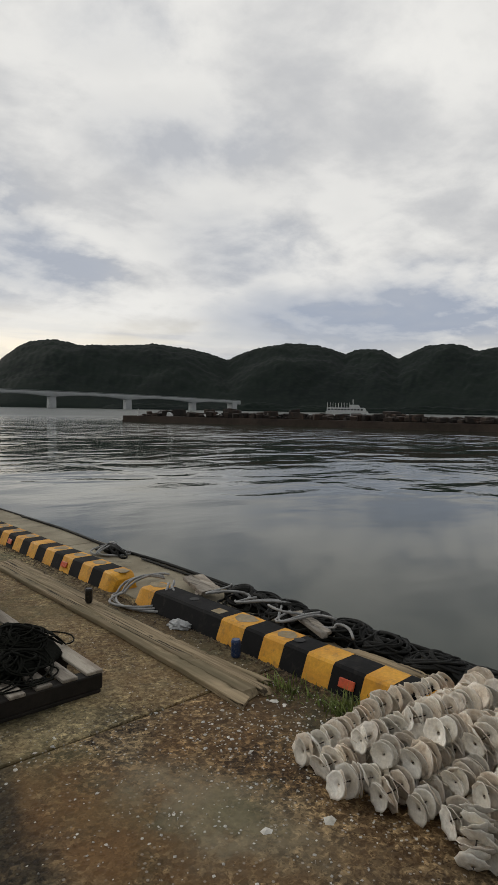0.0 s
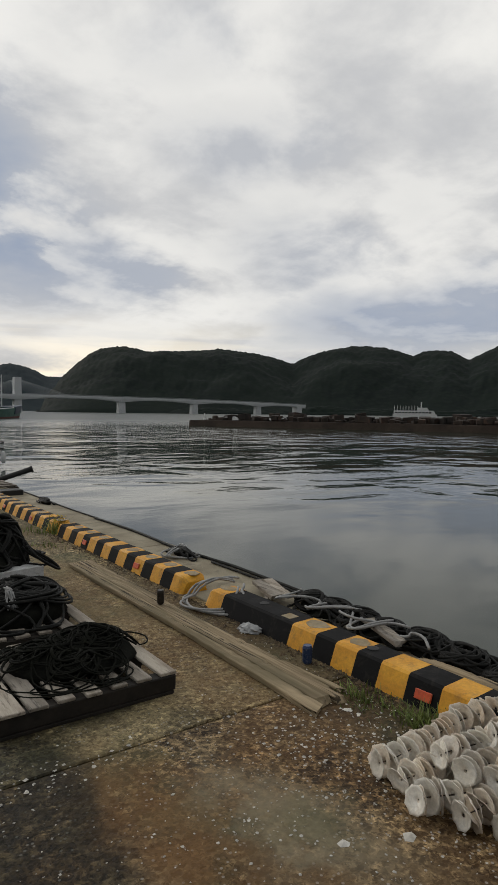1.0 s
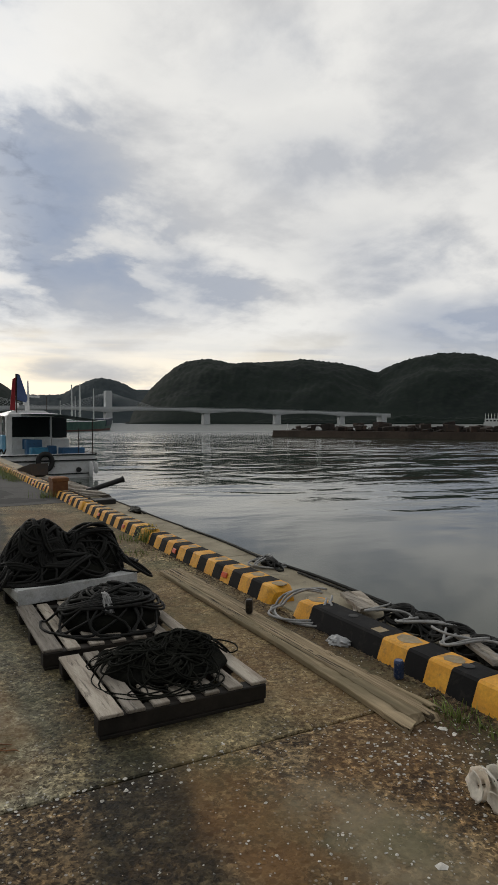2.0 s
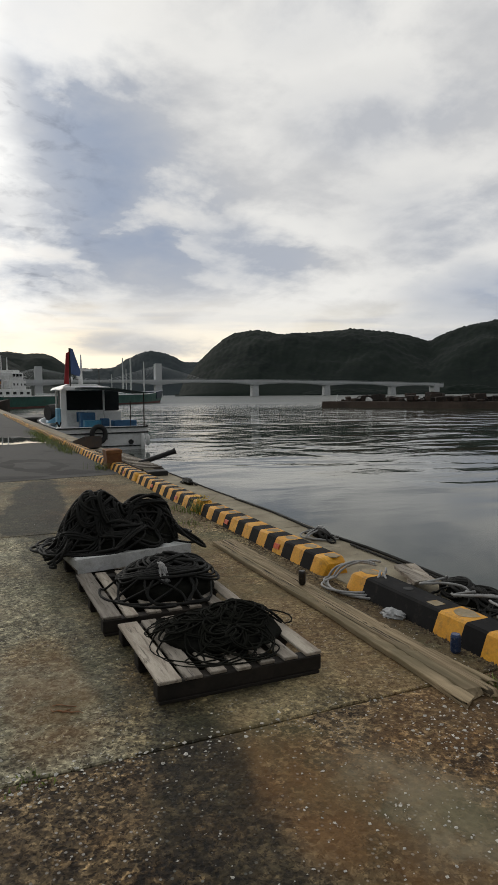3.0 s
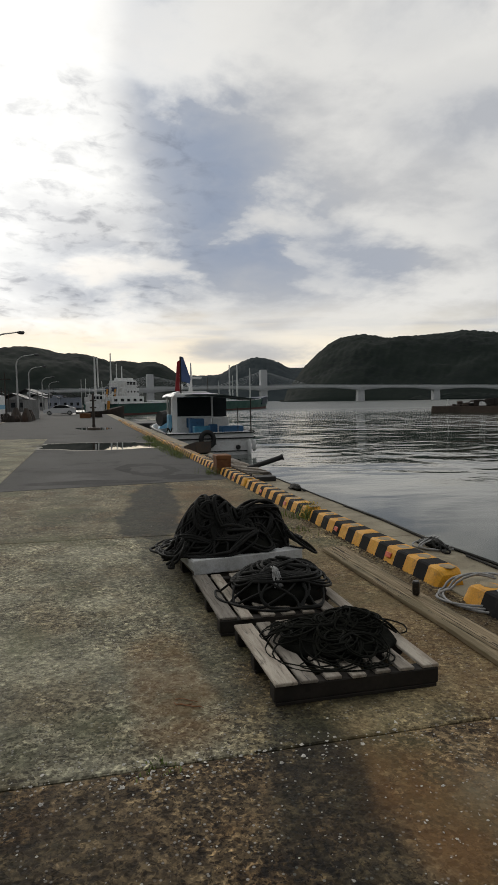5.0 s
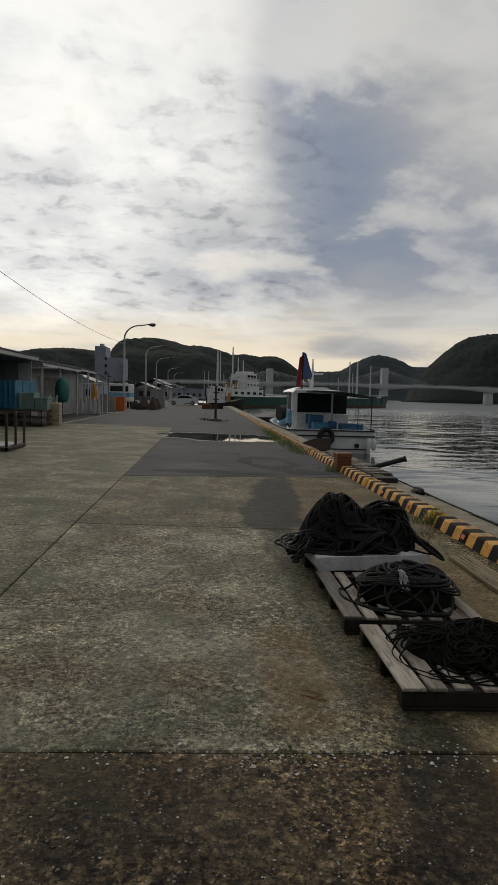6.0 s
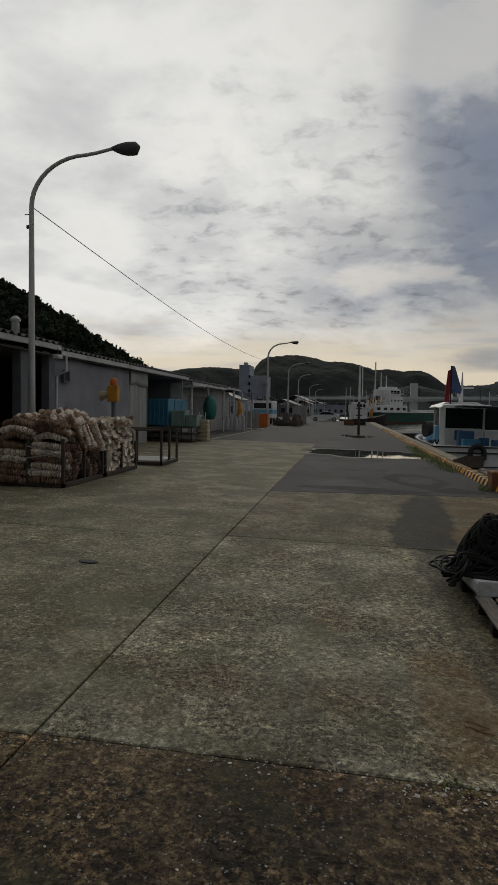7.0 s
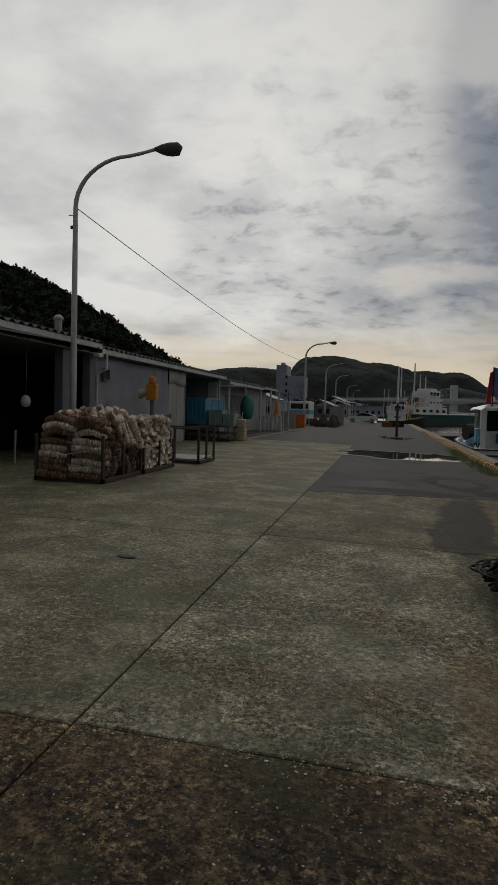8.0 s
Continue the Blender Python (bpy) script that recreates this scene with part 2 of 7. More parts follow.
    for cx, cy, rx, ry, turn, k in ((0.30, 3.7, 0.30, 0.95, 0, 0.6), (2.2, 2.65, 0.7, 0.4, 20, 0.45), (2.3, 1.6, 0.8, 0.5, 20, 0.4), (2.25, 4.4, 0.75, 2.9, 0, 0.5), (1.7, 8.9, 1.3, 0.9, 0, 0.55), (2.0, 11.0, 0.8, 1.8, 0, 0.45)):
        rust = n.math("MAXIMUM", rust, n.math("MULTIPLY", blot(n, pos, cx, cy, rx, ry, turn), k))
    moss = n.math("MULTIPLY", n.range(n.noise(n.vec("ADD", pos, (12, 40, 0)), 1.1, 5.0, 0.6), 0.50, 0.66), 0.45)
    col = n.mix(moss, col, (0.085, 0.095, 0.045))
    col = n.mix(n.math("MULTIPLY", blot(n, pos, -1.0, 1.5, 2.0, 1.75, 0, 0.0, 0.4), 0.85), col, n.mix(1.0, col, (0.36, 0.36, 0.36), "MULTIPLY"))
    col = n.mix(n.math("MULTIPLY", blot(n, pos, -0.6, 3.2, 2.0, 1.3, 0, 0.0, 0.5), 0.35), col, n.mix(1.0, col, (0.58, 0.60, 0.66), "MULTIPLY"))
    col = n.mix(n.math("MULTIPLY", rust, 0.8), col, (0.17, 0.088, 0.030))
    col = n.mix(wet, col, n.mix(1.0, col, (0.15, 0.17, 0.155), "MULTIPLY"))
    rough = n.math("SUBTRACT", n.range(grit, 0.3, 0.7, 0.72, 0.95), n.math("MULTIPLY", wet, 0.05))
    h = n.math("ADD", n.math("SUBTRACT", n.math("MULTIPLY", grit, 0.6), n.math("MULTIPLY", pits, 0.5)), n.math("MULTIPLY", chip, 0.6))
    finish(n, col, rough, 0.0, h, 0.55, 0.006, Specular_IOR_Level=0.25)
    return m


M = {}
M["slab_near"] = concrete("brown_shelly_concrete", (0.215, 0.165, 0.098), (0.10, 0.078, 0.048), (0.118, 0.076, 0.038), 1.2, 0.75)
M["slab"] = concrete("grey_green_concrete", (0.34, 0.332, 0.245), (0.16, 0.158, 0.114), (0.185, 0.16, 0.102), 0.9, 0.45, 0.85)
M["slab_far"] = concrete("grey_concrete", (0.26, 0.25, 0.172), (0.125, 0.122, 0.083), (0.15, 0.132, 0.08), 0.6, 0.35)
M["slab_mossy"] = concrete("mossy_concrete", (0.225, 0.205, 0.14), (0.105, 0.10, 0.066), (0.125, 0.098, 0.056), 0.6, 0.4, 0.6)
M["edge_concrete"] = surface("edge_concrete", (0.34, 0.30, 0.21), (0.24, 0.205, 0.14), (0.11, 0.09, 0.06), 2.2, 70, 0.9, stain=0.5)
M["wet_mark"] = surface("wet_asphalt", (0.026, 0.026, 0.0255), (0.036, 0.035, 0.034), (0.05, 0.049, 0.047), 0.9, 90, 0.85, bump=0.5, depth=0.006, stain=0.8, gloss=0.2)
M["asphalt"] = surface("damp_asphalt", (0.044, 0.043, 0.042), (0.066, 0.064, 0.06), (0.022, 0.022, 0.023), 0.6, 90, 0.85, bump=0.5, depth=0.006, stain=0.8, gloss=0.3)
M["joint"] = surface("joint_filler", (0.028, 0.026, 0.022), (0.05, 0.045, 0.035), None, 5, 60, 0.95)
M["seawall"] = surface("seawall", (0.14, 0.13, 0.10), (0.08, 0.08, 0.06), (0.03, 0.035, 0.02), 1.2, 30, 0.9, stain=0.7)
M["yellow"] = surface("yellow_paint", (0.80, 0.39, 0.016), (0.68, 0.31, 0.014), (0.26, 0.13, 0.035), 5, 55, 0.6, bump=0.25, stain=0.55)
M["black"] = surface("black_paint", (0.006, 0.006, 0.0065), (0.011, 0.011, 0.0115), (0.04, 0.036, 0.03), 5, 55, 0.75, bump=0.25, stain=0.4, gloss=0.14)
M["chip"] = surface("worn_kerb_top", (0.36, 0.30, 0.20), (0.28, 0.22, 0.13), (0.45, 0.24, 0.03), 9, 60, 0.85, stain=0.6)


def old_wood():
    """Grey-brown board: long grain, open checks, damp and algae."""
    m, n, pos = base_material("weathered_wood")
    grain = n.noise(n.vec("MULTIPLY", pos, (34, 0.9, 34)), 1.0, 4.0, 0.6, 0.3)
    broad = n.noise(n.vec("MULTIPLY", pos, (5, 1.1, 5)), 1.0, 5.0, 0.6)
    col = n.mix(n.range(grain, 0.35, 0.65), (0.185, 0.14, 0.085), (0.36, 0.285, 0.18))
    col = n.mix(n.range(broad, 0.42, 0.64, 0.0, 0.75), col, (0.125, 0.105, 0.060))
    check = n.noise(n.vec("MULTIPLY", n.vec("ADD", pos, (0.31, 4.2, 0)), (46, 0.55, 46)), 1.0, 3.0, 0.5, 0.2)
    check = n.math("MULTIPLY", n.range(check, 0.57, 0.62), n.range(n.noise(n.vec("MULTIPLY", n.vec("ADD", pos, (9, 2, 0)), (7, 0.8, 7)), 1.0, 3.0), 0.40, 0.55))
    col = n.mix(n.math("MULTIPLY", check, 0.9), col, (0.022, 0.016, 0.010))
    r = n.add("ShaderNodeObjectInfo").outputs["Random"]
    col = n.mix(1.0, col, n.mix(r, (0.85, 0.85, 0.85), (1.15, 1.14, 1.12)), "MULTIPLY")
    finish(n, col, 0.88, 0.0, n.math("SUBTRACT", n.math("MULTIPLY", grain, 0.5), check), 0.9, 0.006, Specular_IOR_Level=0.3)
    return m


M["wood"] = old_wood()
M["pallet_wood"] = surface("grey_pallet_wood", (0.36, 0.325, 0.275), (0.22, 0.19, 0.155), (0.055, 0.045, 0.035), 3.0, 40, 0.85, bump=0.6, depth=0.005, stretch=(6, 0.6, 6), stain=0.8, vary=0.4)
# near-black wood for the bearers and foot boards below the paler slats
M["pallet_dark"] = surface("dark_pallet_wood", (0.016, 0.0135, 0.011), (0.03, 0.025, 0.02), (0.009, 0.008, 0.007), 3.0, 40, 0.75, gloss=0.25, bump=0.5, depth=0.005, stain=0.5)
M["rope"] = surface("black_rope", (0.005, 0.0055, 0.005), (0.011, 0.0115, 0.0105), (0.04, 0.038, 0.03), 8, 150, 0.65, bump=0.8, depth=0.004, stain=0.35, gloss=0.2, island=0.4)
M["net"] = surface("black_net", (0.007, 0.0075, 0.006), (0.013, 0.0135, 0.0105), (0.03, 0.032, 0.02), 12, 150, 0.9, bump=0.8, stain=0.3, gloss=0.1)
M["hose"] = surface("grey_hose", (0.26, 0.26, 0.255), (0.36, 0.36, 0.35), (0.07, 0.065, 0.06), 12, 90, 0.6, stain=0.5)
M["foam"] = surface("pale_foam", (0.62, 0.63, 0.63), (0.50, 0.51, 0.50), (0.22, 0.21, 0.18), 5, 60, 0.75, stain=0.4)
M["shell"] = surface("scallop_shell", (0.86, 0.80, 0.71), (0.72, 0.62, 0.50), (0.42, 0.29, 0.18), 9, 70, 0.62, bump=0.4, stain=0.55, vary=0.25)
M["shell_inner"] = surface("pale_shell", (0.90, 0.87, 0.80), (0.80, 0.74, 0.63), (0.45, 0.32, 0.19), 8, 70, 0.5, bump=0.3, stain=0.3, vary=0.18)
M["shell_brown"] = surface("brown_shell_strings", (0.36, 0.235, 0.155), (0.16, 0.10, 0.068), (0.62, 0.50, 0.38), 2.5, 20, 0.8, bump=0.6, stain=0.5, island=0.35)
M["shell_pale"] = surface("pale_shell_strings", (0.88, 0.82, 0.72), (0.66, 0.57, 0.47), (0.30, 0.20, 0.14), 3.5, 25, 0.75, bump=0.5, stain=0.4, island=0.35)
M["shell_dark"] = surface("dark_brown_shell_strings", (0.10, 0.062, 0.045), (0.05, 0.033, 0.026), (0.26, 0.20, 0.15), 2.5, 20, 0.85, bump=0.6, stain=0.5, island=0.4)
M["soil"] = surface("brown_soil", (0.115, 0.082, 0.048), (0.07, 0.05, 0.03), (0.20, 0.16, 0.11), 10, 60, 0.95, stain=0.4, island=0.5)
M["fragment"] = surface("shell_fragment", (0.70, 0.69, 0.65), (0.50, 0.48, 0.43), None, 12, 70, 0.6, island=0.3)
M["steel"] = surface("galvanised_steel", (0.40, 0.40, 0.39), (0.33, 0.33, 0.32), (0.2, 0.16, 0.13), 3, 60, 0.5, 0.2, bump=0.1, stain=0.3)
M["dark_steel"] = surface("dark_rusty_steel", (0.055, 0.047, 0.042), (0.085, 0.065, 0.05), (0.12, 0.06, 0.03), 4, 50, 0.7, 0.3, stain=0.5)
M["rust"] = surface("rusty_orange_steel", (0.24, 0.10, 0.032), (0.16, 0.065, 0.025), (0.07, 0.035, 0.02), 5, 50, 0.8, stain=0.5)
M["white"] = surface("white_gelcoat", (0.82, 0.83, 0.82), (0.74, 0.75, 0.74), (0.42, 0.38, 0.32), 1.5, 40, 0.4, bump=0.05, stain=0.25)
M["ship_white"] = surface("ship_white_paint", (0.80, 0.81, 0.80), (0.70, 0.71, 0.70), (0.42, 0.34, 0.27), 0.3, 3, 0.5, bump=0.05, stain=0.3)
M["ship_green"] = surface("ship_green_paint", (0.036, 0.125, 0.098), (0.026, 0.095, 0.075), (0.05, 0.05, 0.045), 0.25, 2, 0.5, bump=0.05, stain=0.4)
M["ship_navy"] = surface("ship_navy_paint", (0.016, 0.032, 0.065), (0.014, 0.025, 0.048), (0.05, 0.04, 0.04), 0.25, 2, 0.5, bump=0.05, stain=0.4)
M["ship_red"] = surface("ship_red_antifouling", (0.20, 0.075, 0.068), (0.14, 0.055, 0.05), (0.05, 0.04, 0.03), 0.3, 2, 0.8, bump=0.05, stain=0.5)
M["blue"] = surface("blue_plastic", (0.045, 0.15, 0.30), (0.035, 0.12, 0.25), (0.03, 0.06, 0.1), 2.5, 40, 0.5, bump=0.1, stain=0.4)
M["light_blue"] = surface("light_blue_cover", (0.17, 0.42, 0.60), (0.12, 0.32, 0.5), (0.3, 0.4, 0.45), 2.5, 40, 0.6, stain=0.3)
M["crate_blue"] = surface("blue_crate_plastic", (0.05, 0.25, 0.40), (0.04, 0.19, 0.32), (0.03, 0.1, 0.15), 2.5, 40, 0.5, stain=0.4)
M["tub"] = surface("pale_green_tub", (0.26, 0.38, 0.33), (0.20, 0.31, 0.27), (0.1, 0.14, 0.12), 1.5, 30, 0.55, stain=0.4)
M["cream"] = surface("cream_plastic", (0.50, 0.43, 0.28), (0.42, 0.35, 0.22), (0.2, 0.16, 0.1), 2.5, 30, 0.6, stain=0.3)
M["orange"] = surface("orange_plastic", (0.70, 0.17, 0.02), (0.58, 0.13, 0.02), (0.2, 0.06, 0.02), 2, 30, 0.5, stain=0.3)
M["reflector"] = surface("orange_red_reflector", (0.75, 0.12, 0.035), (0.62, 0.09, 0.03), (0.3, 0.1, 0.05), 12, 60, 0.35, stain=0.3)
M["red"] = surface("red_canvas", (0.32, 0.02, 0.025), (0.24, 0.015, 0.02), None, 2, 30, 0.8)
M["sail_blue"] = surface("blue_canvas", (0.10, 0.155, 0.33), (0.075, 0.12, 0.26), None, 2, 30, 0.8)
M["green_net"] = surface("green_net", (0.03, 0.20, 0.16), (0.022, 0.15, 0.12), (0.02, 0.07, 0.06), 3, 30, 0.8, stain=0.4)
M["awning"] = surface("dark_green_canvas", (0.018, 0.035, 0.032), (0.013, 0.026, 0.024), (0.035, 0.045, 0.04), 2, 30, 0.8, stain=0.4)
M["tarp"] = surface("grey_tarpaulin", (0.27, 0.275, 0.31), (0.22, 0.225, 0.26), (0.12, 0.12, 0.13), 0.9, 25, 0.6, bump=0.5, depth=0.05, stain=0.35)
M["cladding"] = surface("pale_cladding", (0.36, 0.36, 0.35), (0.29, 0.29, 0.28), (0.17, 0.15, 0.13), 1.2, 25, 0.65, stain=0.4, stretch=(1, 1, 0.35))
M["lamp_paint"] = surface("pale_lamp_paint", (0.60, 0.60, 0.59), (0.50, 0.50, 0.49), (0.34, 0.30, 0.26), 3, 60, 0.5, bump=0.1, stain=0.3)
M["fascia"] = surface("pale_fascia", (0.66, 0.66, 0.65), (0.55, 0.55, 0.54), (0.2, 0.18, 0.15), 1.2, 25, 0.6, stain=0.4)
M["roofing"] = surface("slate_roof_sheet", (0.115, 0.115, 0.12), (0.085, 0.085, 0.09), (0.06, 0.05, 0.045), 1.2, 20, 0.6, stain=0.4)
# darker base colour than the cladding, used mostly inside the shed
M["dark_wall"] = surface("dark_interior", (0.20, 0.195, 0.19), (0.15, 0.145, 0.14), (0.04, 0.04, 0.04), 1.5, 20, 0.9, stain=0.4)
M["pillar"] = surface("grey_blue_pillar", (0.155, 0.165, 0.185), (0.125, 0.13, 0.15), None, 1.5, 20, 0.7)
M["yellow_box"] = surface("yellow_signal_box", (0.62, 0.28, 0.02), (0.52, 0.22, 0.02), None, 3, 30, 0.5)
M["apartment"] = surface("grey_render_facade", (0.36, 0.39, 0.46), (0.30, 0.33, 0.39), (0.24, 0.25, 0.28), 0.15, 2, 0.8, stain=0.3)
M["bridge"] = surface("pale_bridge_concrete", (0.66, 0.68, 0.69), (0.58, 0.60, 0.61), (0.42, 0.42, 0.42), 0.05, 1, 0.8, bump=0.0, stain=0.3)
M["breakwater"] = surface("brown_breakwater", (0.07, 0.048, 0.034), (0.045, 0.033, 0.024), (0.022, 0.018, 0.015), 0.15, 2, 0.9, stain=0.5)
M["hulk"] = surface("brown_clutter", (0.045, 0.032, 0.025), (0.025, 0.021, 0.018), (0.09, 0.05, 0.035), 0.3, 2, 0.9, stain=0.6, island=0.5)
M["window"] = surface("dark_window_glass", (0.015, 0.018, 0.02), (0.02, 0.023, 0.026), None, 1, 20, 0.12, bump=0.0)
M["rubber"] = surface("black_rubber", (0.012, 0.012, 0.012), (0.02, 0.02, 0.02), (0.06, 0.055, 0.05), 5, 40, 0.7, stain=0.3)
M["car_white"] = surface("white_car_paint", (0.72, 0.73, 0.74), (0.68, 0.69, 0.70), None, 1, 20, 0.25, bump=0.0)
M["can_black"] = surface("black_can", (0.02, 0.018, 0.016), (0.035, 0.03, 0.026), (0.12, 0.09, 0.05), 20, 90, 0.35, 0.4, bump=0.05, stain=0.4)
M["can_blue"] = surface("blue_can", (0.025, 0.05, 0.13), (0.04, 0.07, 0.16), (0.3, 0.32, 0.36), 25, 90, 0.35, 0.4, bump=0.05, stain=0.5)
M["plastic"] = surface("pale_crumpled_plastic", (0.42, 0.43, 0.43), (0.30, 0.31, 0.31), None, 20, 60, 0.35, bump=0.5)
M["grass"] = surface("weed_green", (0.19, 0.25, 0.055), (0.12, 0.17, 0.035), (0.22, 0.21, 0.07), 9, 60, 0.7, stain=0.5, island=0.4)
M["flower"] = surface("yellow_flower", (0.6, 0.45, 0.03), (0.5, 0.36, 0.03), None, 9, 60, 0.7)


def woods(name, a, b, c, scale, depth):
    m, n, pos = base_material(name)
    crowns = n.add("ShaderNodeTexVoronoi", {"Vector": pos, "Scale": scale}).outputs["Distance"]
    patch = n.noise(pos, scale * 0.09, 5.0, 0.6)
    col = n.mix(n.range(patch, 0.38, 0.62), a, b)
    col = n.mix(n.range(crowns, 0.15, 0.75), n.mix(n.noise(pos, scale * 0.5, 3.0), c, b), col)
    finish(n, col, 0.95, 0.0, n.math("SUBTRACT", n.noise(pos, scale * 3, 3.0), n.math("MULTIPLY", crowns, 1.0)), 0.06, depth, Specular_IOR_Level=0.1)
    return m


M["hill"] = woods("wooded_hillside", (0.0075, 0.0125, 0.0115), (0.010, 0.0165, 0.0135), (0.0135, 0.021, 0.0155), 0.09, 3.0)
# lighter, bluer greens: the haze of distance is put into this colour
M["hill_far"] = woods("haze_tinted_hill", (0.026, 0.036, 0.042), (0.032, 0.043, 0.048), (0.036, 0.047, 0.05), 0.05, 6.0)
M["tree"] = woods("dark_tree_foliage", (0.018, 0.025, 0.017), (0.028, 0.038, 0.023), (0.04, 0.052, 0.028), 1.2, 0.5)


def water_material():
    m, n, pos = base_material("harbour_water")
    swell = n.noise(n.vec("MULTIPLY", pos, (0.42, 0.55, 1)), 0.46, 2.0, 0.42, 0.7)
    ripple = n.noise(n.vec("MULTIPLY", pos, (0.8, 1.5, 1)), 1.5, 3.0, 0.5, 0.4)
    gust = n.range(n.noise(pos, 0.035, 3.0, 0.5, 0.5), 0.38, 0.58, 0.40, 1.0)
    gust = n.math("MULTIPLY", gust, n.range(n.vec("DOT_PRODUCT", pos, (0.80, 0.60, 0)), 13.0, 32.0, 0.10, 1.0))
    h = n.math("MULTIPLY", n.math("ADD", n.math("MULTIPLY", swell, 1.0), n.math("MULTIPLY", ripple, 0.07)), gust)
    finish(n, (0.026, 0.036, 0.026), n.range(n.vec("DOT_PRODUCT", pos, (0.5, 0.86, 0)), 50.0, 240.0, 0.03, 0.36), 0.0, h, 1.0, 0.42, IOR=1.30, Specular_IOR_Level=0.35)
    return m


M["water"] = water_material()


def puddle_material():
    m, n, pos = base_material("puddle_water")
    finish(n, (0.02, 0.02, 0.018), 0.015, 0.0, n.noise(pos, 3.0), 0.02, 0.01, IOR=1.333, Specular_IOR_Level=0.9)
    return m


M["puddle"] = puddle_material()
M["silt"] = surface("pale_dried_silt", (0.34, 0.32, 0.27), (0.22, 0.205, 0.17), None, 4, 50, 0.9)


# ---- building tools ----
class Build:
    """Collects points and faces for one mesh."""

    def __init__(self):
        self.v, self.f, self.s = [], [], []

    def add(self, pts, faces, m=None, slot=0):
        k = len(self.v)
        self.v += [tuple(m @ Vector(p)) for p in pts] if m is not None else [tuple(p) for p in pts]
        self.f += [tuple(i + k for i in f) for f in faces]
        self.s += [slot] * len(faces)
        return self

    def box(self, x0, x1, y0, y1, z0, z1, c=0.006, m=None, slot=0):
        """A box with chamfered edges."""
        c = min(c, (x1 - x0) * 0.4, (y1 - y0) * 0.4, (z1 - z0) * 0.4)
        lim, pts, idx = ((x0, x1), (y0, y1), (z0, z1)), [], {}
        for i in (0, 1):
            for j in (0, 1):
                for k in (0, 1):
                    for a in range(3):
                        p = [lim[q][(i, j, k)[q]] + (0 if q == a else (c if (i, j, k)[q] == 0 else -c)) for q in range(3)]
                        idx[i, j, k, a] = len(pts)
                        pts.append(p)
        faces = []
        for a in range(3):
            b, d = (a + 1) % 3, (a + 2) % 3
            for s in (0, 1):
                ring = []
                for u, w in ((0, 0), (1, 0), (1, 1), (0, 1)):
                    key = [0, 0, 0]
                    key[a], key[b], key[d] = s, u, w
                    ring.append(idx[(*key, a)])
                faces.append(ring if s else ring[::-1])
            for u in (0, 1):
                for w in (0, 1):
                    k0, k1 = [0, 0, 0], [0, 0, 0]
                    k0[b] = k1[b] = u
                    k0[d] = k1[d] = w
                    k0[a], k1[a] = 0, 1
                    ring = [idx[(*k0, b)], idx[(*k1, b)], idx[(*k1, d)], idx[(*k0, d)]]
                    faces.append(ring if u == w else ring[::-1])
        for i in (0, 1):
            for j in (0, 1):
                for k in (0, 1):
                    ring = [idx[i, j, k, a] for a in range(3)]
                    faces.append(ring if (i + j + k) % 2 else ring[::-1])
        return self.add(pts, faces, m, slot)

    def tube(self, pts, r, n=6, closed=False, slot=0):
        """A round bar or rope along points; r may be a number or one for each point."""
        pts = [Vector(p) for p in pts]
        count = len(pts)
        rs = r if isinstance(r, (list, tuple)) else [r] * count
        rings, ref = [], None
        for i, p in enumerate(pts):
            a = pts[(i - 1) % count] if closed or i else p
            b = pts[(i + 1) % count] if closed or i < count - 1 else p
            d = (b - a).normalized() if (b - a).length > 1e-9 else Vector((0, 0, 1))
            if ref is None:
                ref = d.orthogonal().normalized()
            ref = ref - d * ref.dot(d)
            ref = ref.normalized() if ref.length > 1e-6 else d.orthogonal().normalized()
            w = d.cross(ref)
            rings += [p + (ref * math.cos(2 * math.pi * q / n) + w * math.sin(2 * math.pi * q / n)) * rs[i] for q in range(n)]
        faces = []
        for i in range(count if closed else count - 1):
            j = (i + 1) % count
            faces += [(i * n + q, i * n + (q + 1) % n, j * n + (q + 1) % n, j * n + q) for q in range(n)]
        if not closed:
            faces += [tuple(range(n))[::-1], tuple((count - 1) * n + q for q in range(n))]
        return self.add(rings, faces, None, slot)

    def lathe(self, profile, n=12, m=None, slot=0):
        """Turned about z: profile of (radius, height)."""
        pts = [(r * math.cos(2 * math.pi * q / n), r * math.sin(2 * math.pi * q / n), z) for r, z in profile for q in range(n)]
        faces = [(i * n + q, i * n + (q + 1) % n, (i + 1) * n + (q + 1) % n, (i + 1) * n + q) for i in range(len(profile) - 1) for q in range(n)]
        faces += [tuple(range(n))[::-1], tuple((len(profile) - 1) * n + q for q in range(n))]
        return self.add(pts, faces, m, slot)

    def loft(self, sections, caps=True, closed=True, slot=0, m=None):
        """Skin over rings of equally many points."""
        n = len(sections[0])
        pts = [p for s in sections for p in s]
        last = n if closed else n - 1
        faces = [(i * n + q, i * n + (q + 1) % n, (i + 1) * n + (q + 1) % n, (i + 1) * n + q) for i in range(len(sections) - 1) for q in range(last)]
        if caps and closed:
            faces += [tuple(range(n))[::-1], tuple((len(sections) - 1) * n + q for q in range(n))]
        return self.add(pts, faces, m, slot)

    def mesh(self, name, *materials, smooth=False):
        me = bpy.data.meshes.new(name)
        me.from_pydata(self.v, [], self.f)
        for m in materials:
            me.materials.append(m)
        if len(materials) > 1:
            me.polygons.foreach_set("material_index", self.s)
        bm = bmesh.new()
        bm.from_mesh(me)
        bmesh.ops.recalc_face_normals(bm, faces=bm.faces)
        bm.to_mesh(me)
        bm.free()
        if smooth:
            me.polygons.foreach_set("use_smooth", [True] * len(me.polygons))
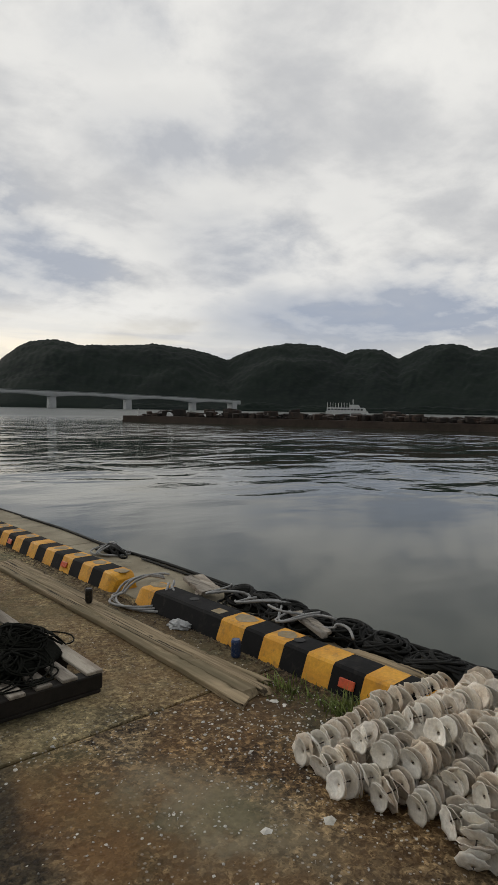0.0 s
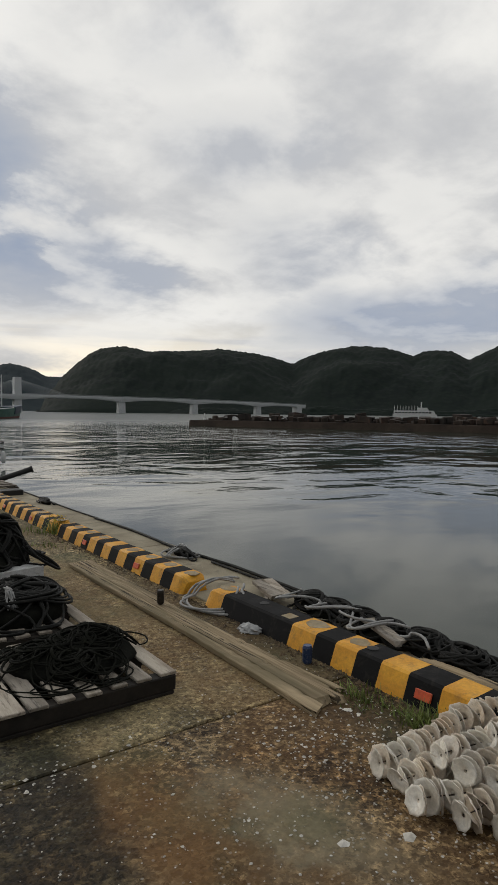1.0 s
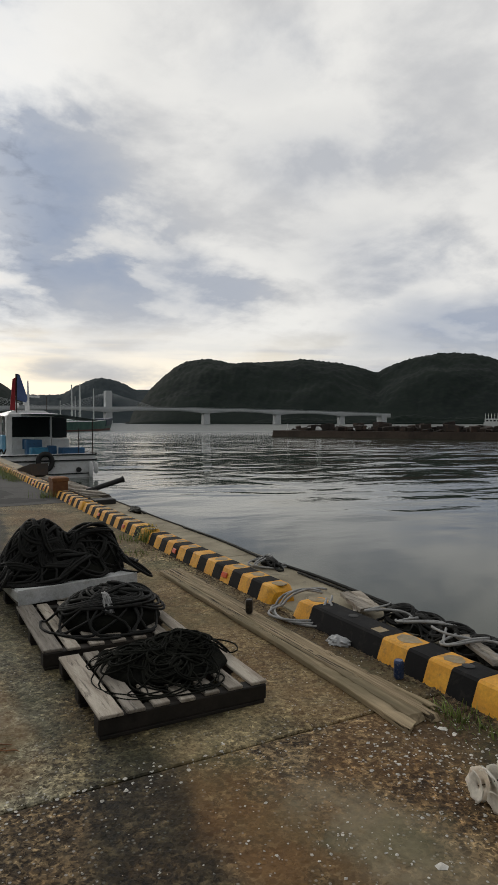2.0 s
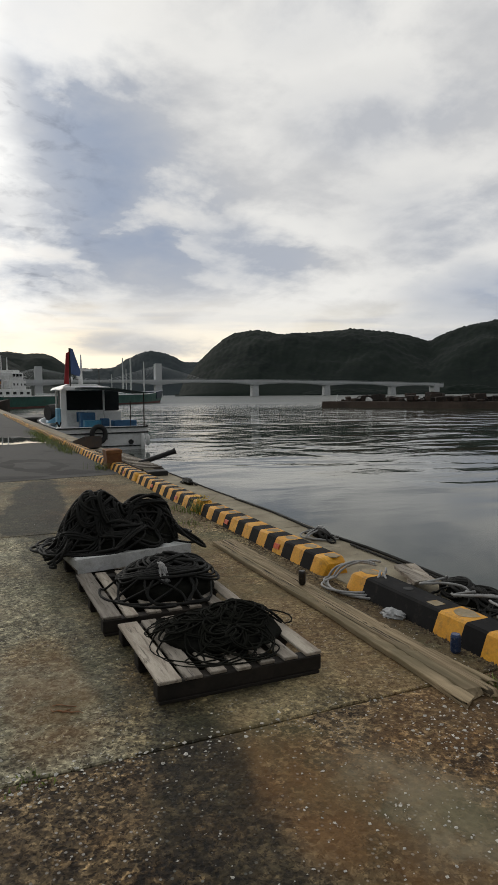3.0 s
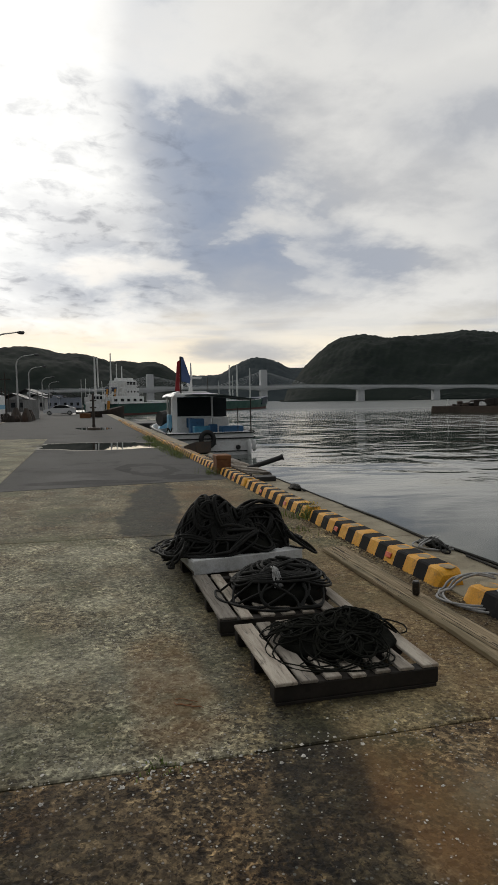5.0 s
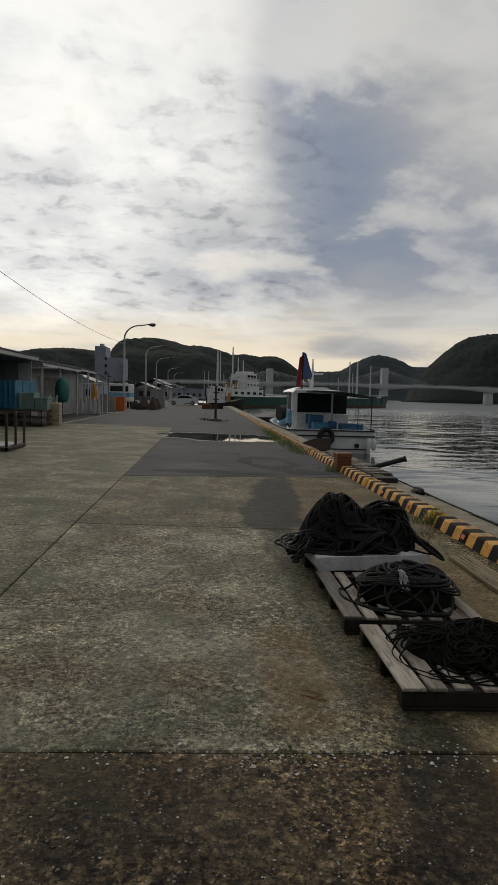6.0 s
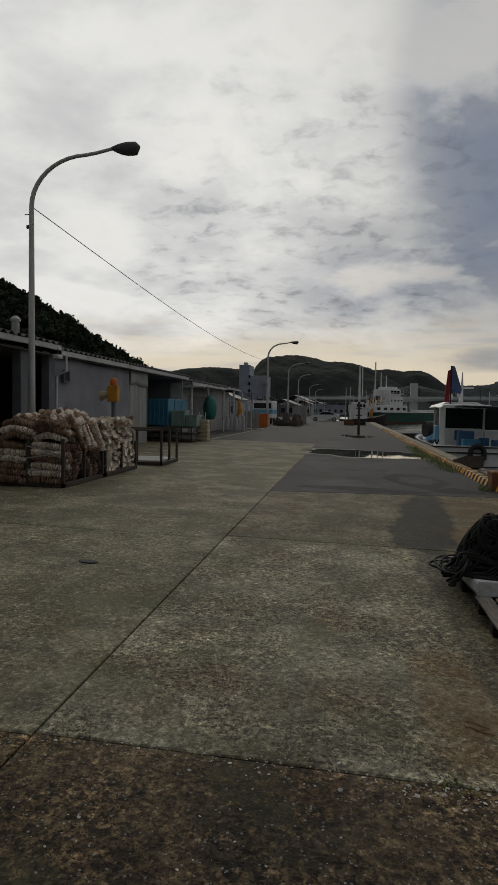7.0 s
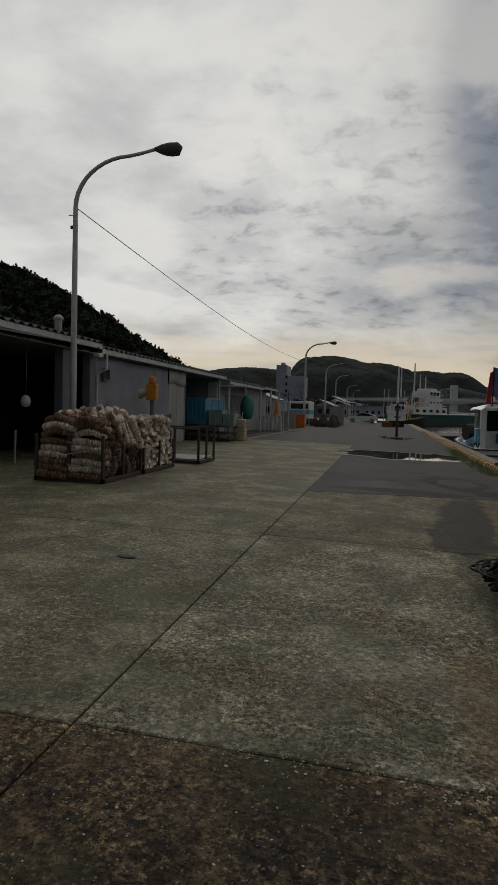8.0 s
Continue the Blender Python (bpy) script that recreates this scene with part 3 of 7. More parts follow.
        me.update()
        return me


def part(name, b, material, parent=None, label="", smooth=False, m=None):
    """Links a Build (or a mesh that is shared) as one object under a thing."""
    if isinstance(b, Build):
        b = b.mesh(name, *(material if isinstance(material, (list, tuple)) else [material]), smooth=smooth)
    ob = new(name, b)
    if parent is not None:
        ob.parent = parent
    if m is not None:
        ob.matrix_basis = m
    return tagged(ob, label)


def thing(name, m, label, category, group="", kind=""):
    ob = new(name)
    ob.matrix_basis = m
    ob.empty_display_size = 0.1
    return tagged(ob, label, category, group, kind)


def wave(rng, n=3, amp=1.0):
    """A random smooth function of one variable."""
    k = [(rng.uniform(-1, 1) * amp / (i + 1), rng.uniform(0.6, 1.4) * (i + 1), rng.uniform(0, 6.28)) for i in range(n)]
    return lambda t: sum(a * math.sin(f * t + p) for a, f, p in k)

# ---- the large structure ----
EDGE, JOINT = 3.87, -1.87  # the quay's edge, the long joint


def slab(name, x0, x1, y0, y1, material, parent, lift=0.0, steps=6):
    """One slab of the quay with rounded arrises, following the slope."""
    b, t, c = Build(), 0.12, 0.008
    xs = sorted({x0, x0 + c, x1 - c, x1, *[x0 + (x1 - x0) * i / steps for i in range(1, steps)], *([-6.0] if x0 < -6 < x1 else [])})
    pts, faces = [], []
    ys = (y0, y0 + c, y1 - c, y1)
    for x in xs:
        for y in ys:
            edge = x in (x0, x1) or y in (y0, y1)
            pts.append((x, y, gz(x) + lift - (0.007 if edge else 0)))
    n = len(xs)
    faces += [(4 * i + j, 4 * i + 4 + j, 4 * i + 5 + j, 4 * i + 1 + j) for i in range(n - 1) for j in range(3)]
    k = len(pts)
    rim = [(i, 0) for i in range(n)] + [(n - 1, j) for j in range(1, 4)] + [(i, 3) for i in range(n - 2, -1, -1)] + [(0, j) for j in (2, 1)]
    for i, j in rim:
        pts.append((xs[i], ys[j], gz(xs[i]) + lift - t))
    for q in range(len(rim)):
        (i, j), (i2, j2) = rim[q], rim[(q + 1) % len(rim)]
        faces.append((4 * i + j, k + q, k + (q + 1) % len(rim), 4 * i2 + j2))
    b.add(pts, faces)
    return part(name, b, material, parent)


# bed of the quay: the joints' filler shows between the slabs
bed = Build()
bed.loft([[(-400, y, 0.16), (-6, y, 0.16), (3, y, -0.02), (EDGE - 0.01, y, -0.02), (EDGE - 0.01, y, -4), (-400, y, -4)] for y in (-40, 100)])
bed.loft([[(-400, y, 0.16), (-6, y, 0.16), (-4, y, 0.12), (-4, y, -4), (-400, y, -4)] for y in (100.01, 260)])
quay = part("ground", bed, M["joint"])
tagged(quay, "long concrete harbour quay with cracked slabs, falling to the water", "quay", kind="structure")
G = 0.014
slab("slab", JOINT + G, 2.94, -9.0, 2.92, M["slab_near"], quay)
slab("slab", JOINT + G, 2.94, 2.92 + G, 7.80, M["slab"], quay)
slab("slab", JOINT + G, 2.94, 7.80 + G, 13.3, M["slab_mossy"], quay)
slab("slab", -12.0, JOINT, -9.0, 2.90, M["slab_near"], quay)
slab("slab", -7.0, JOINT, 2.90 + G, 7.60, M["slab_far"], quay)
slab("slab", -7.0, JOINT, 7.60 + G, 17.5, M["slab_far"], quay)
slab("slab", -7.0, JOINT, 17.5 + G, 30.0, M["slab_far"], quay)
slab("slab", -12.0, -7.0 - G, 2.90 + G, 30.0, M["slab_far"], quay, steps=2)
# the strip between kerb and water, cast in lengths
for k in range(9):
    y0 = -9 + 8.0 * k
    slab("slab", 2.94 + G, EDGE, y0 + G, y0 + 8.0, M["edge_concrete"], quay, steps=2)
slab("slab", 2.94 + G, EDGE, 63 + G, 100, M["edge_concrete"], quay, steps=2)
road = Build()
road.loft([[(JOINT + G, 12.25 + G, gz(JOINT) + 0.005), (2.94, 13.25, gz(2.94) + 0.005), (2.94, 13.25, gz(2.94) - 0.1), (JOINT + G, 12.25 + G, gz(JOINT) - 0.1)], [(JOINT + G, 30, gz(JOINT) + 0.005), (2.94, 30, gz(2.94) + 0.005), (2.94, 30, gz(2.94) - 0.1), (JOINT + G, 30, gz(JOINT) - 0.1)]])
road.loft([[(-7, y, gz(-6)), (-6, y, gz(-6)), (2.94, y, gz(2.94)), (2.94, y, gz(2.94) - 0.1), (-6, y, gz(-6) - 0.1), (-7, y, gz(-6) - 0.1)] for y in (30 + G, 100)])
road.loft([[(-7, y, gz(-6)), (-4.1, y, gz(-4.1)), (-4.1, y, 0), (-7, y, 0)] for y in (100 + G, 260)])
tagged(part("road", road, M["asphalt"]), "damp dark asphalt road along the quay", "road", kind="structure")
yard = Build()
yard.box(-60, -7.02, 30 + G, 260, 0.05, 0.172, 0.01)
tagged(part("pavement", yard, M["asphalt"]), "dark asphalt yard in front of the sheds", "yard", kind="structure")
strip = Build()
strip.box(-7.14, -6.98, 28.4, 62, 0.1, 0.21, 0.01)
tagged(part("kerb_strip", strip, M["edge_concrete"]), "low pale concrete strip along the yard", "kerb", kind="structure")
face = Build()
face.box(EDGE - 0.02, EDGE + 0.015, -40, 100, -4, -0.06, 0.01)
tagged(part("quay_wall", face, M["seawall"]), "dark stained concrete quay wall above the water", "quay wall", kind="structure")

sea = Build()
sea.add([(-60, -3000, WATER), (4000, -3000, WATER), (4000, 4500, WATER), (-60, 4500, WATER)], [(0, 1, 2, 3)])
tagged(part("water", sea, M["water"]), "calm grey harbour water with long low ripples", "water", kind="structure")
back = Build()
back.add([(-4000, -3000, 0.1), (EDGE - 0.5, -3000, 0.1), (EDGE - 0.5, -40, 0.1), (-400, -40, 0.1), (-400, 260, 0.1), (-30, 260, 0.1), (60, 420, 0.1), (60, 4500, 0.1), (-4000, 4500, 0.1)], [tuple(range(9))])
tagged(part("land", back, M["asphalt"]), "dark flat land behind the harbour", "land", kind="structure")


def ridge(name, peaks, dist, depth, az0, az1, material, label, rough=4.0, step=0.12, seed=1, floor=0.0, left=None, right=None):
    """A wooded range round the bay: peaks of (bearing, height in degrees, half width) at a distance; left and right are bearings between which its ends fall away."""
    b = Build()
    cols, rows, secs = int((az1 - az0) / step), 44, []
    for i in range(cols + 1):
        az = az0 + (az1 - az0) * i / cols
        hs = [h * math.exp(-(((az - c) / w) ** 2)) for c, h, w in peaks] + [floor]
        el = sum(h**60 for h in hs) ** (1 / 60)
        for ends in (left, right):
            if ends:
                u = min(1, max(0, (az - ends[0]) / (ends[1] - ends[0])))
                el *= u ** 0.6 * (1.6 - 0.6 * u) if u < 1 else 1
        top = dist * math.tan(radians(el))
        ring = []
        for j in range(rows + 1):
            s = j / rows
            r = dist - depth * (1 - s)
            zz = top * math.sin(s * math.pi / 2) ** 1.15
            p = Vector((r * math.sin(radians(az)), r * math.cos(radians(az)), zz))
            spur = noise.noise(Vector((az * 0.16, s * 2.2, seed))) * 0.16 + noise.noise(Vector((az * 0.5, s * 4.5, seed + 4))) * 0.05
            crown = noise.noise(p * 0.012) * 0.8 + noise.noise(p * 0.045) * 0.9 + noise.noise(p * 0.13) * 1.1
            p.z += spur * top * math.sin(s * math.pi) + crown * rough * min(1, s * 4) - (4 if j == 0 else 0)
            ring.append(tuple(p))
        out = dist + depth * 0.6
        ring.append((out * math.sin(radians(az)), out * math.cos(radians(az)), top * 0.5))
        secs.append(ring)
    b.loft(secs, caps=False, closed=False)
    return tagged(part(name, b, material, smooth=True), label, "hill", kind="structure")


ridge("backdrop_hills", [(25.2, 5.75, 8.5), (29.8, 5.55, 14), (34.6, 5.65, 12.5), (47.2, 6.05, 11), (53.8, 5.55, 6.5), (60.4, 5.9, 8), (66, 5.7, 10), (78, 6.0, 12), (95, 5.0, 14), (115, 4.8, 14), (130, 4.5, 14)], 1500, 520, 17.8, 140, M["hill"], "dark green wooded hills across the bay", 2.9, 0.085, 3, 0.0, (18.2, 23.6))
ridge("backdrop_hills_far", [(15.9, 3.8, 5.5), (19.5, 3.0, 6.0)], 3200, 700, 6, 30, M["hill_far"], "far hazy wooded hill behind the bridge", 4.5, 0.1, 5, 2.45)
ridge("backdrop_hills_west", [(-6.8, 4.85, 7), (-4.9, 5.1, 8), (-1.5, 4.5, 9)], 1050, 380, -10, 8.5, M["hill"], "dark wooded hill behind the harbour town", 1.7, 0.08, 7, 0.0, (-9.8, -7.2), (8.0, 1.0))
ridge("backdrop_hills_town", [(3.2, 3.9, 6), (5.6, 3.7, 5), (-12, 3.8, 12), (-30, 4.5, 14)], 1700, 500, -40, 11.5, M["hill"], "distant wooded range behind the harbour town", 2.2, 0.1, 8, 0.0, None, (11.5, 6.4))
ridge("backdrop_hills_behind", [(150, 5, 22), (180, 6, 25), (215, 7, 25), (250, 8, 25), (285, 8, 25), (312, 6, 20)], 900, 300, 140, 320, M["hill"], "dark wooded hills behind the town", 6.0, 0.6, 9, 3.0)

ridge("backdrop_woods", [(-36, 9.9, 15.5), (-60, 13, 22), (-85, 12, 20)], 230, 130, -110, -15.5, M["tree"], "steep dark wooded slope behind the shed", 2.0, 0.35, 11, 0.0, None, (-15.5, -20.0))


def crown_mesh(seed):
    """A tree crown: a dark inner mass in many leaf sprays, uneven and open at the edge."""
    rng, b = random.Random(seed), Build()
    ball = bmesh.new()
    bmesh.ops.create_icosphere(ball, subdivisions=2, radius=1.0)
    lumps = [(Vector((rng.uniform(-0.5, 0.5), rng.uniform(-0.5, 0.5), rng.uniform(-0.4, 0.8))), rng.uniform(0.35, 0.6)) for _ in range(5)]
    for c, r in lumps:
        b.add([c + v.co * r * 0.85 * (1 + 0.4 * noise.noise(v.co * 2.2 + c * 5)) for v in ball.verts], [[v.index for v in f.verts] for f in ball.faces])
        for _ in range(44):
            d = Vector((rng.gauss(0, 1), rng.gauss(0, 1), rng.gauss(0, 1))).normalized()
            p = c + d * r * rng.uniform(0.8, 1.3)
            q = d.to_track_quat("Z", "Y").to_matrix().to_4x4()
            w = rng.uniform(0.07, 0.17)
            b.add([(-w, -w * 0.6, 0), (w * 0.8, -w, 0.02), (w, w * 0.7, -0.03), (-w * 0.5, w, 0.03)], [(0, 1, 2, 3)], Matrix.Translation(p) @ q @ pose(0, 0, 0, rng.uniform(-70, 70), rng.uniform(-70, 70), rng.uniform(0, 360)))
    ball.free()
    return b


stand, rng = Build(), random.Random(6)
kinds = [crown_mesh(k) for k in range(4)]
for _ in range(900):
    az = rng.uniform(-46, -17)
    el = 10.5 * math.exp(-(((az + 36) / 15.5) ** 2))
    u = min(1, max(0, (az + 15.5) / -4.5))
    el *= u**0.6 * (1.6 - 0.6 * u) if u < 1 else 1
    s = 1 - abs(rng.gauss(0, 0.4))
    if s < 0.05:
        continue
    r = 230 - 130 * (1 - s)
    z = 230 * math.tan(radians(el)) * math.sin(s * math.pi / 2) ** 1.15
    size = rng.uniform(1.3, 3.0)
    c = kinds[rng.randrange(4)]
    stand.add(c.v, c.f, pose(r * math.sin(radians(az)), r * math.cos(radians(az)), z + size * 0.2, 0, 0, rng.uniform(0, 360)) @ Matrix.Diagonal((size, size, size * rng.uniform(0.8, 1.25), 1)))
tagged(part("woods", stand, M["tree"]), "dark evergreen trees covering the slope", "trees", kind="stuff")

ridge("backdrop_shore", [(34, 0.45, 6.0), (44, 0.75, 3.0), (50, 0.55, 6.0), (60, 0.6, 9), (75, 0.8, 12), (95, 0.8, 14), (115, 0.8, 14)], 985, 30, 29.5, 140, M["hill"], "low dark wooded shore below the hills", 1.2, 0.1, 15, 0.35, (29.5, 31.5))

# wet streaks and rings left on the asphalt
rng = random.Random(91)
for x, y, rx, ry, hollow in ((-0.1, 13.35, 1.3, 0.28, False), (1.35, 15.6, 0.7, 1.5, True), (1.9, 13.9, 0.6, 0.45, False)):
    b, n = Build(), 40
    w1, w2 = wave(rng, 5, 0.30), wave(rng, 5, 0.25)
    ring = []
    for i in range(n):
        a = 2 * math.pi * i / n
        k = 1 + w1(2 * math.cos(a) + 1.3 * math.sin(2 * a)) + 0.06 * rng.uniform(-1, 1)
        q = 0.62 + w2(3 * math.sin(a) + 1) if hollow else 0.0
        ring.append((k, min(q, k - 0.05), a))
    outer = [(x + rx * k * math.cos(a), y + ry * k * math.sin(a), gz(x + rx * k * math.cos(a)) + 0.0075) for k, q, a in ring]
    if hollow:
        inner = [(x + rx * q * math.cos(a), y + ry * q * math.sin(a), gz(x + rx * q * math.cos(a)) + 0.0075) for k, q, a in ring]
        b.loft([outer, inner], caps=False)
    else:
        b.add(outer, [tuple(range(n))])
    tagged(part("wet_mark", b, M["wet_mark"]), "thin dark wet mark left on the asphalt", "wet mark", kind="structure")

# ---- on the quay: kerbs, planks, pallets, ropes, shells ----
KERB = [(2.850, 0.0), (2.862, 0.035), (2.905, 0.142), (2.925, 0.155), (3.115, 0.155), (3.135, 0.142), (3.165, 0.0)]


def wheel_stop(y0, y1, bands, label, seed=0, worn=0.75):
    """A concrete wheel stop with rounded ends, painted in bands of (end, colour slot)."""
    rng = random.Random(seed)
    top = thing("wheel_stop", Matrix(), label, "kerb", "wheel stops along the quay edge")
    lo = y0
    for end, slot in bands:
        a, e, lo = lo, min(end, y1), end
        if e - a < 0.01:
            continue
        b, secs = Build(), []
        cuts = sorted({a, a + (e - a) * 0.5, e, *[q for q in (y0 + 0.012, y0 + 0.03, y0 + 0.055, y0 + 0.09, y1 - 0.012, y1 - 0.03, y1 - 0.055, y1 - 0.09) if a < q < e]})
        for y in cuts:
            d = min(abs(y - y0), abs(y - y1))
            inset = max(0.0, 1 - d / 0.09) ** 2
            ring = []
            for x, z in KERB:
                ring.append((x + (3.01 - x) * inset * 0.16, y, z * (1 - 0.34 * inset) + (rng.uniform(-0.0015, 0.0015) if z > 0 else 0)))
            secs.append(ring)
        b.loft(secs)
        part("painted_band", b, M["black" if slot else "yellow"], top)
        # the top is worn to bare concrete in places
        if slot == 0 and e - a > 0.1 and rng.random() < worn:
            b, n, cy = Build(), 11, (a + e) / 2
            cx, w = 3.035, rng.uniform(0.05, 0.08)
            ring = [(min(3.113, cx + w * rng.uniform(0.8, 1.25) * math.cos(6.283 * q / n)), cy + (e - a) * 0.45 * rng.uniform(0.75, 1.0) * math.sin(6.283 * q / n)) for q in range(n)]
            b.loft([[(x, y, 0.150) for x, y in ring], [(x, y, 0.1565) for x, y in ring]])
            part("bare_patch", b, M["chip"], top)
    return top


def bands(y0, y1, size=0.2, first=0):
    out, y, slot = [], y0, first
    while y < y1 - 0.02:
        y += size
        out.append((min(y, y1), slot))
        slot = 1 - slot
    return out


def reflector(parent, y, tilt=0.0):
    b = Build()
    b.box(-0.006, 0.006, -0.055, 0.055, -0.028, 0.028, 0.004)
    part("reflector", b, M["reflector"], parent, "orange-red reflector plate", m=pose(2.868, y, 0.078, 0, 21, tilt))


near_bands = [(1.32, 1), (1.52, 0), (1.71, 1), (1.90, 0), (2.09, 1), (2.27, 0), (2.50, 1), (2.71, 0), (2.91, 1), (3.10, 0), (3.29, 1), (3.54, 0), (4.40, 1), (4.65, 0)]
stop = wheel_stop(1.0, 4.65, near_bands, "thick yellow and black wheel stop with a worn top", 3, 0.3)
reflector(stop, 2.37, 3)
# flat black discs stand for the shaded lifting holes, which are not cut
hole = Build()
hole.lathe([(0.036, 0), (0.04, 0.002), (0.03, 0.003), (0.024, 0.0035)], 14)
hole = hole.mesh("lifting_hole", M["rubber"])
part("lifting_hole", hole, None, stop, m=pose(3.02, 2.88, 0.1565))
part("lifting_hole", hole, None, stop, m=pose(3.03, 4.02, 0.1555))
loose = Build()
loose.box(2.95, 3.04, 3.62, 3.72, 0.150, 0.157, 0.001)
part("bare_patch", loose, M["chip"], stop)
y, spans = 5.0, [(5.03, 8.35), (8.47, 11.9), (12.0, 14.25)] + [(14.75 + 3.5 * k, 18.15 + 3.5 * k) for k in range(13)]
for n, (a, e) in enumerate(spans):
    s = wheel_stop(a, e, bands(a, e, 0.2, 0), "yellow and black striped concrete wheel stop", 10 + n, 0.95)
    for q, off in enumerate((0.92, 2.3)):
        if n < 4 and a + off < e:
            reflector(s, a + off, random.Random(n * 7 + q).uniform(-4, 4))

# old planks lying along the kerb
def plank(x, y, z, length, width, thick, turn, label, seed=0, material="wood", strips=2):
    """A weathered board split along its grain into strips, with broken ends and open checks."""
    rng = random.Random(seed)
    top = thing("plank", pose(x, y, z, 0, 0.0, turn), label, "plank")
    n = int(12 + length * 14)
    bend = wave(rng, 3, 0.008)
    lines = [(wave(rng, 5, 0.010), wave(rng, 7, 0.012)) for _ in range(strips + 1)]
    cuts = [-width / 2] + [-width / 2 + width * (k + rng.uniform(-0.18, 0.18)) / strips for k in range(1, strips)] + [width / 2]
    for side in range(strips):
        b, secs = Build(), []
        head, tail = rng.uniform(-0.02, 0.16) * min(1, length / 2), rng.uniform(0.0, 0.12) * min(1, length / 2)
        lift = rng.uniform(0, 0.005)
        for i in range(n + 1):
            t = i / n
            yy = head + (length - head - tail) * t
            lo = cuts[side] + lines[side][0](yy * 1.7) + lines[side][1](yy * 9) * 0.35
            hi = cuts[side + 1] + lines[side + 1][0](yy * 1.7) + lines[side + 1][1](yy * 9) * 0.35
            open_ = 0.0008 + 0.010 * max(0.0, lines[side][1](yy * 2.1) * 60 + 0.25) * (0.4 + rng.random() * 0.6)
            open_ = min(open_, 0.016)
            x0, x1 = lo + (open_ if side else 0), hi - (open_ * 0.4 if side < strips - 1 else 0)
            x1 = max(x1, x0 + 0.012)
            worn = 0.010 * rng.random() if rng.random() < 0.2 else 0.0
            zz = bend(t * 6) * 0.5 + 0.004 + lift
            c = 0.003 + 0.004 * rng.random()
            hi_z = zz + thick - worn
            rag = [rng.uniform(-0.035, 0.035) if i in (0, n) else 0 for _ in range(6)]
            secs.append([(x0, yy + rag[0], zz), (x1, yy + rag[1], zz), (x1, yy + rag[2], hi_z - c), (x1 - c, yy + rag[3], hi_z), (x0 + c, yy + rag[4], zz + thick + rng.uniform(-0.0025, 0.0015)), (x0, yy + rag[5], zz + thick - c)])
        b.loft(secs)
        part("board", b, M[material], top)
    return top


plank(2.425, 2.58, gz(2.4), 4.05, 0.26, 0.034, -1.2, "long split weathered plank lying beside the wheel stops", 4, "wood", 3)
plank(2.60, 2.72, gz(2.6), 1.9, 0.10, 0.016, 2.0, "thin broken board lying beside a long plank", 14, "wood", 2)
plank(3.30, 2.0, 0.03, 0.75, 0.17, 0.04, 2.5, "short grey board among ropes behind the wheel stop", 8)
plank(3.34, 2.92, 0.09, 0.5, 0.10, 0.03, -22, "pale broken board lying on black ropes", 9, "pallet_wood")
plank(3.40, 4.22, 0.06, 0.55, 0.20, 0.035, -18, "pale grey board lying by the quay edge", 12, "pallet_wood")
plank(3.30, 4.30, 0.03, 0.55, 0.07, 0.03, -40, "narrow grey board leaning on ropes", 13, "pallet_wood")


def pallet(x, y, wide, deep, turn, label, seed=0, slats=7, front="pallet_dark"):
    """A wooden pallet: deck slats along its depth on three bearers."""
    rng = random.Random(seed)
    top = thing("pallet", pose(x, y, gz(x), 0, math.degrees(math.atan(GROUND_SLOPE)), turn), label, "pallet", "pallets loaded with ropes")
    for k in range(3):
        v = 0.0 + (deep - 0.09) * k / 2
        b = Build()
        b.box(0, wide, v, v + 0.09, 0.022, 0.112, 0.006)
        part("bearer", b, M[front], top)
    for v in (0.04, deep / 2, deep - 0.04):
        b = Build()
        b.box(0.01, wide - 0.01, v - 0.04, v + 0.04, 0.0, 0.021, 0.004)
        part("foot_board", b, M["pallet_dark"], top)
    step = (wide - 0.1) / (slats - 1)
    for k in range(slats):
        w = 0.1 * rng.uniform(0.85, 1.05) if k else 0.13
        u = step * k
        b = Build()
        o = rng.uniform(-0.012, 0.012)
        b.box(0, w, -0.004 + o, deep + 0.004 + o, 0, 0.02, 0.004)
        part("slat", b, M["pallet_wood"], top, m=pose(u, 0, 0.1125, 0, 0, rng.uniform(-0.6, 0.6)))
    return top


pallet(0.81, 3.315, 1.0, 0.92, 0.0, "weathered wooden pallet with dark bearers on the concrete", 1)
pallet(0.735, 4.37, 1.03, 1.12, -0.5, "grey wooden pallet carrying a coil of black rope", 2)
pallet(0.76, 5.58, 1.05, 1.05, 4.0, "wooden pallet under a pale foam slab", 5)


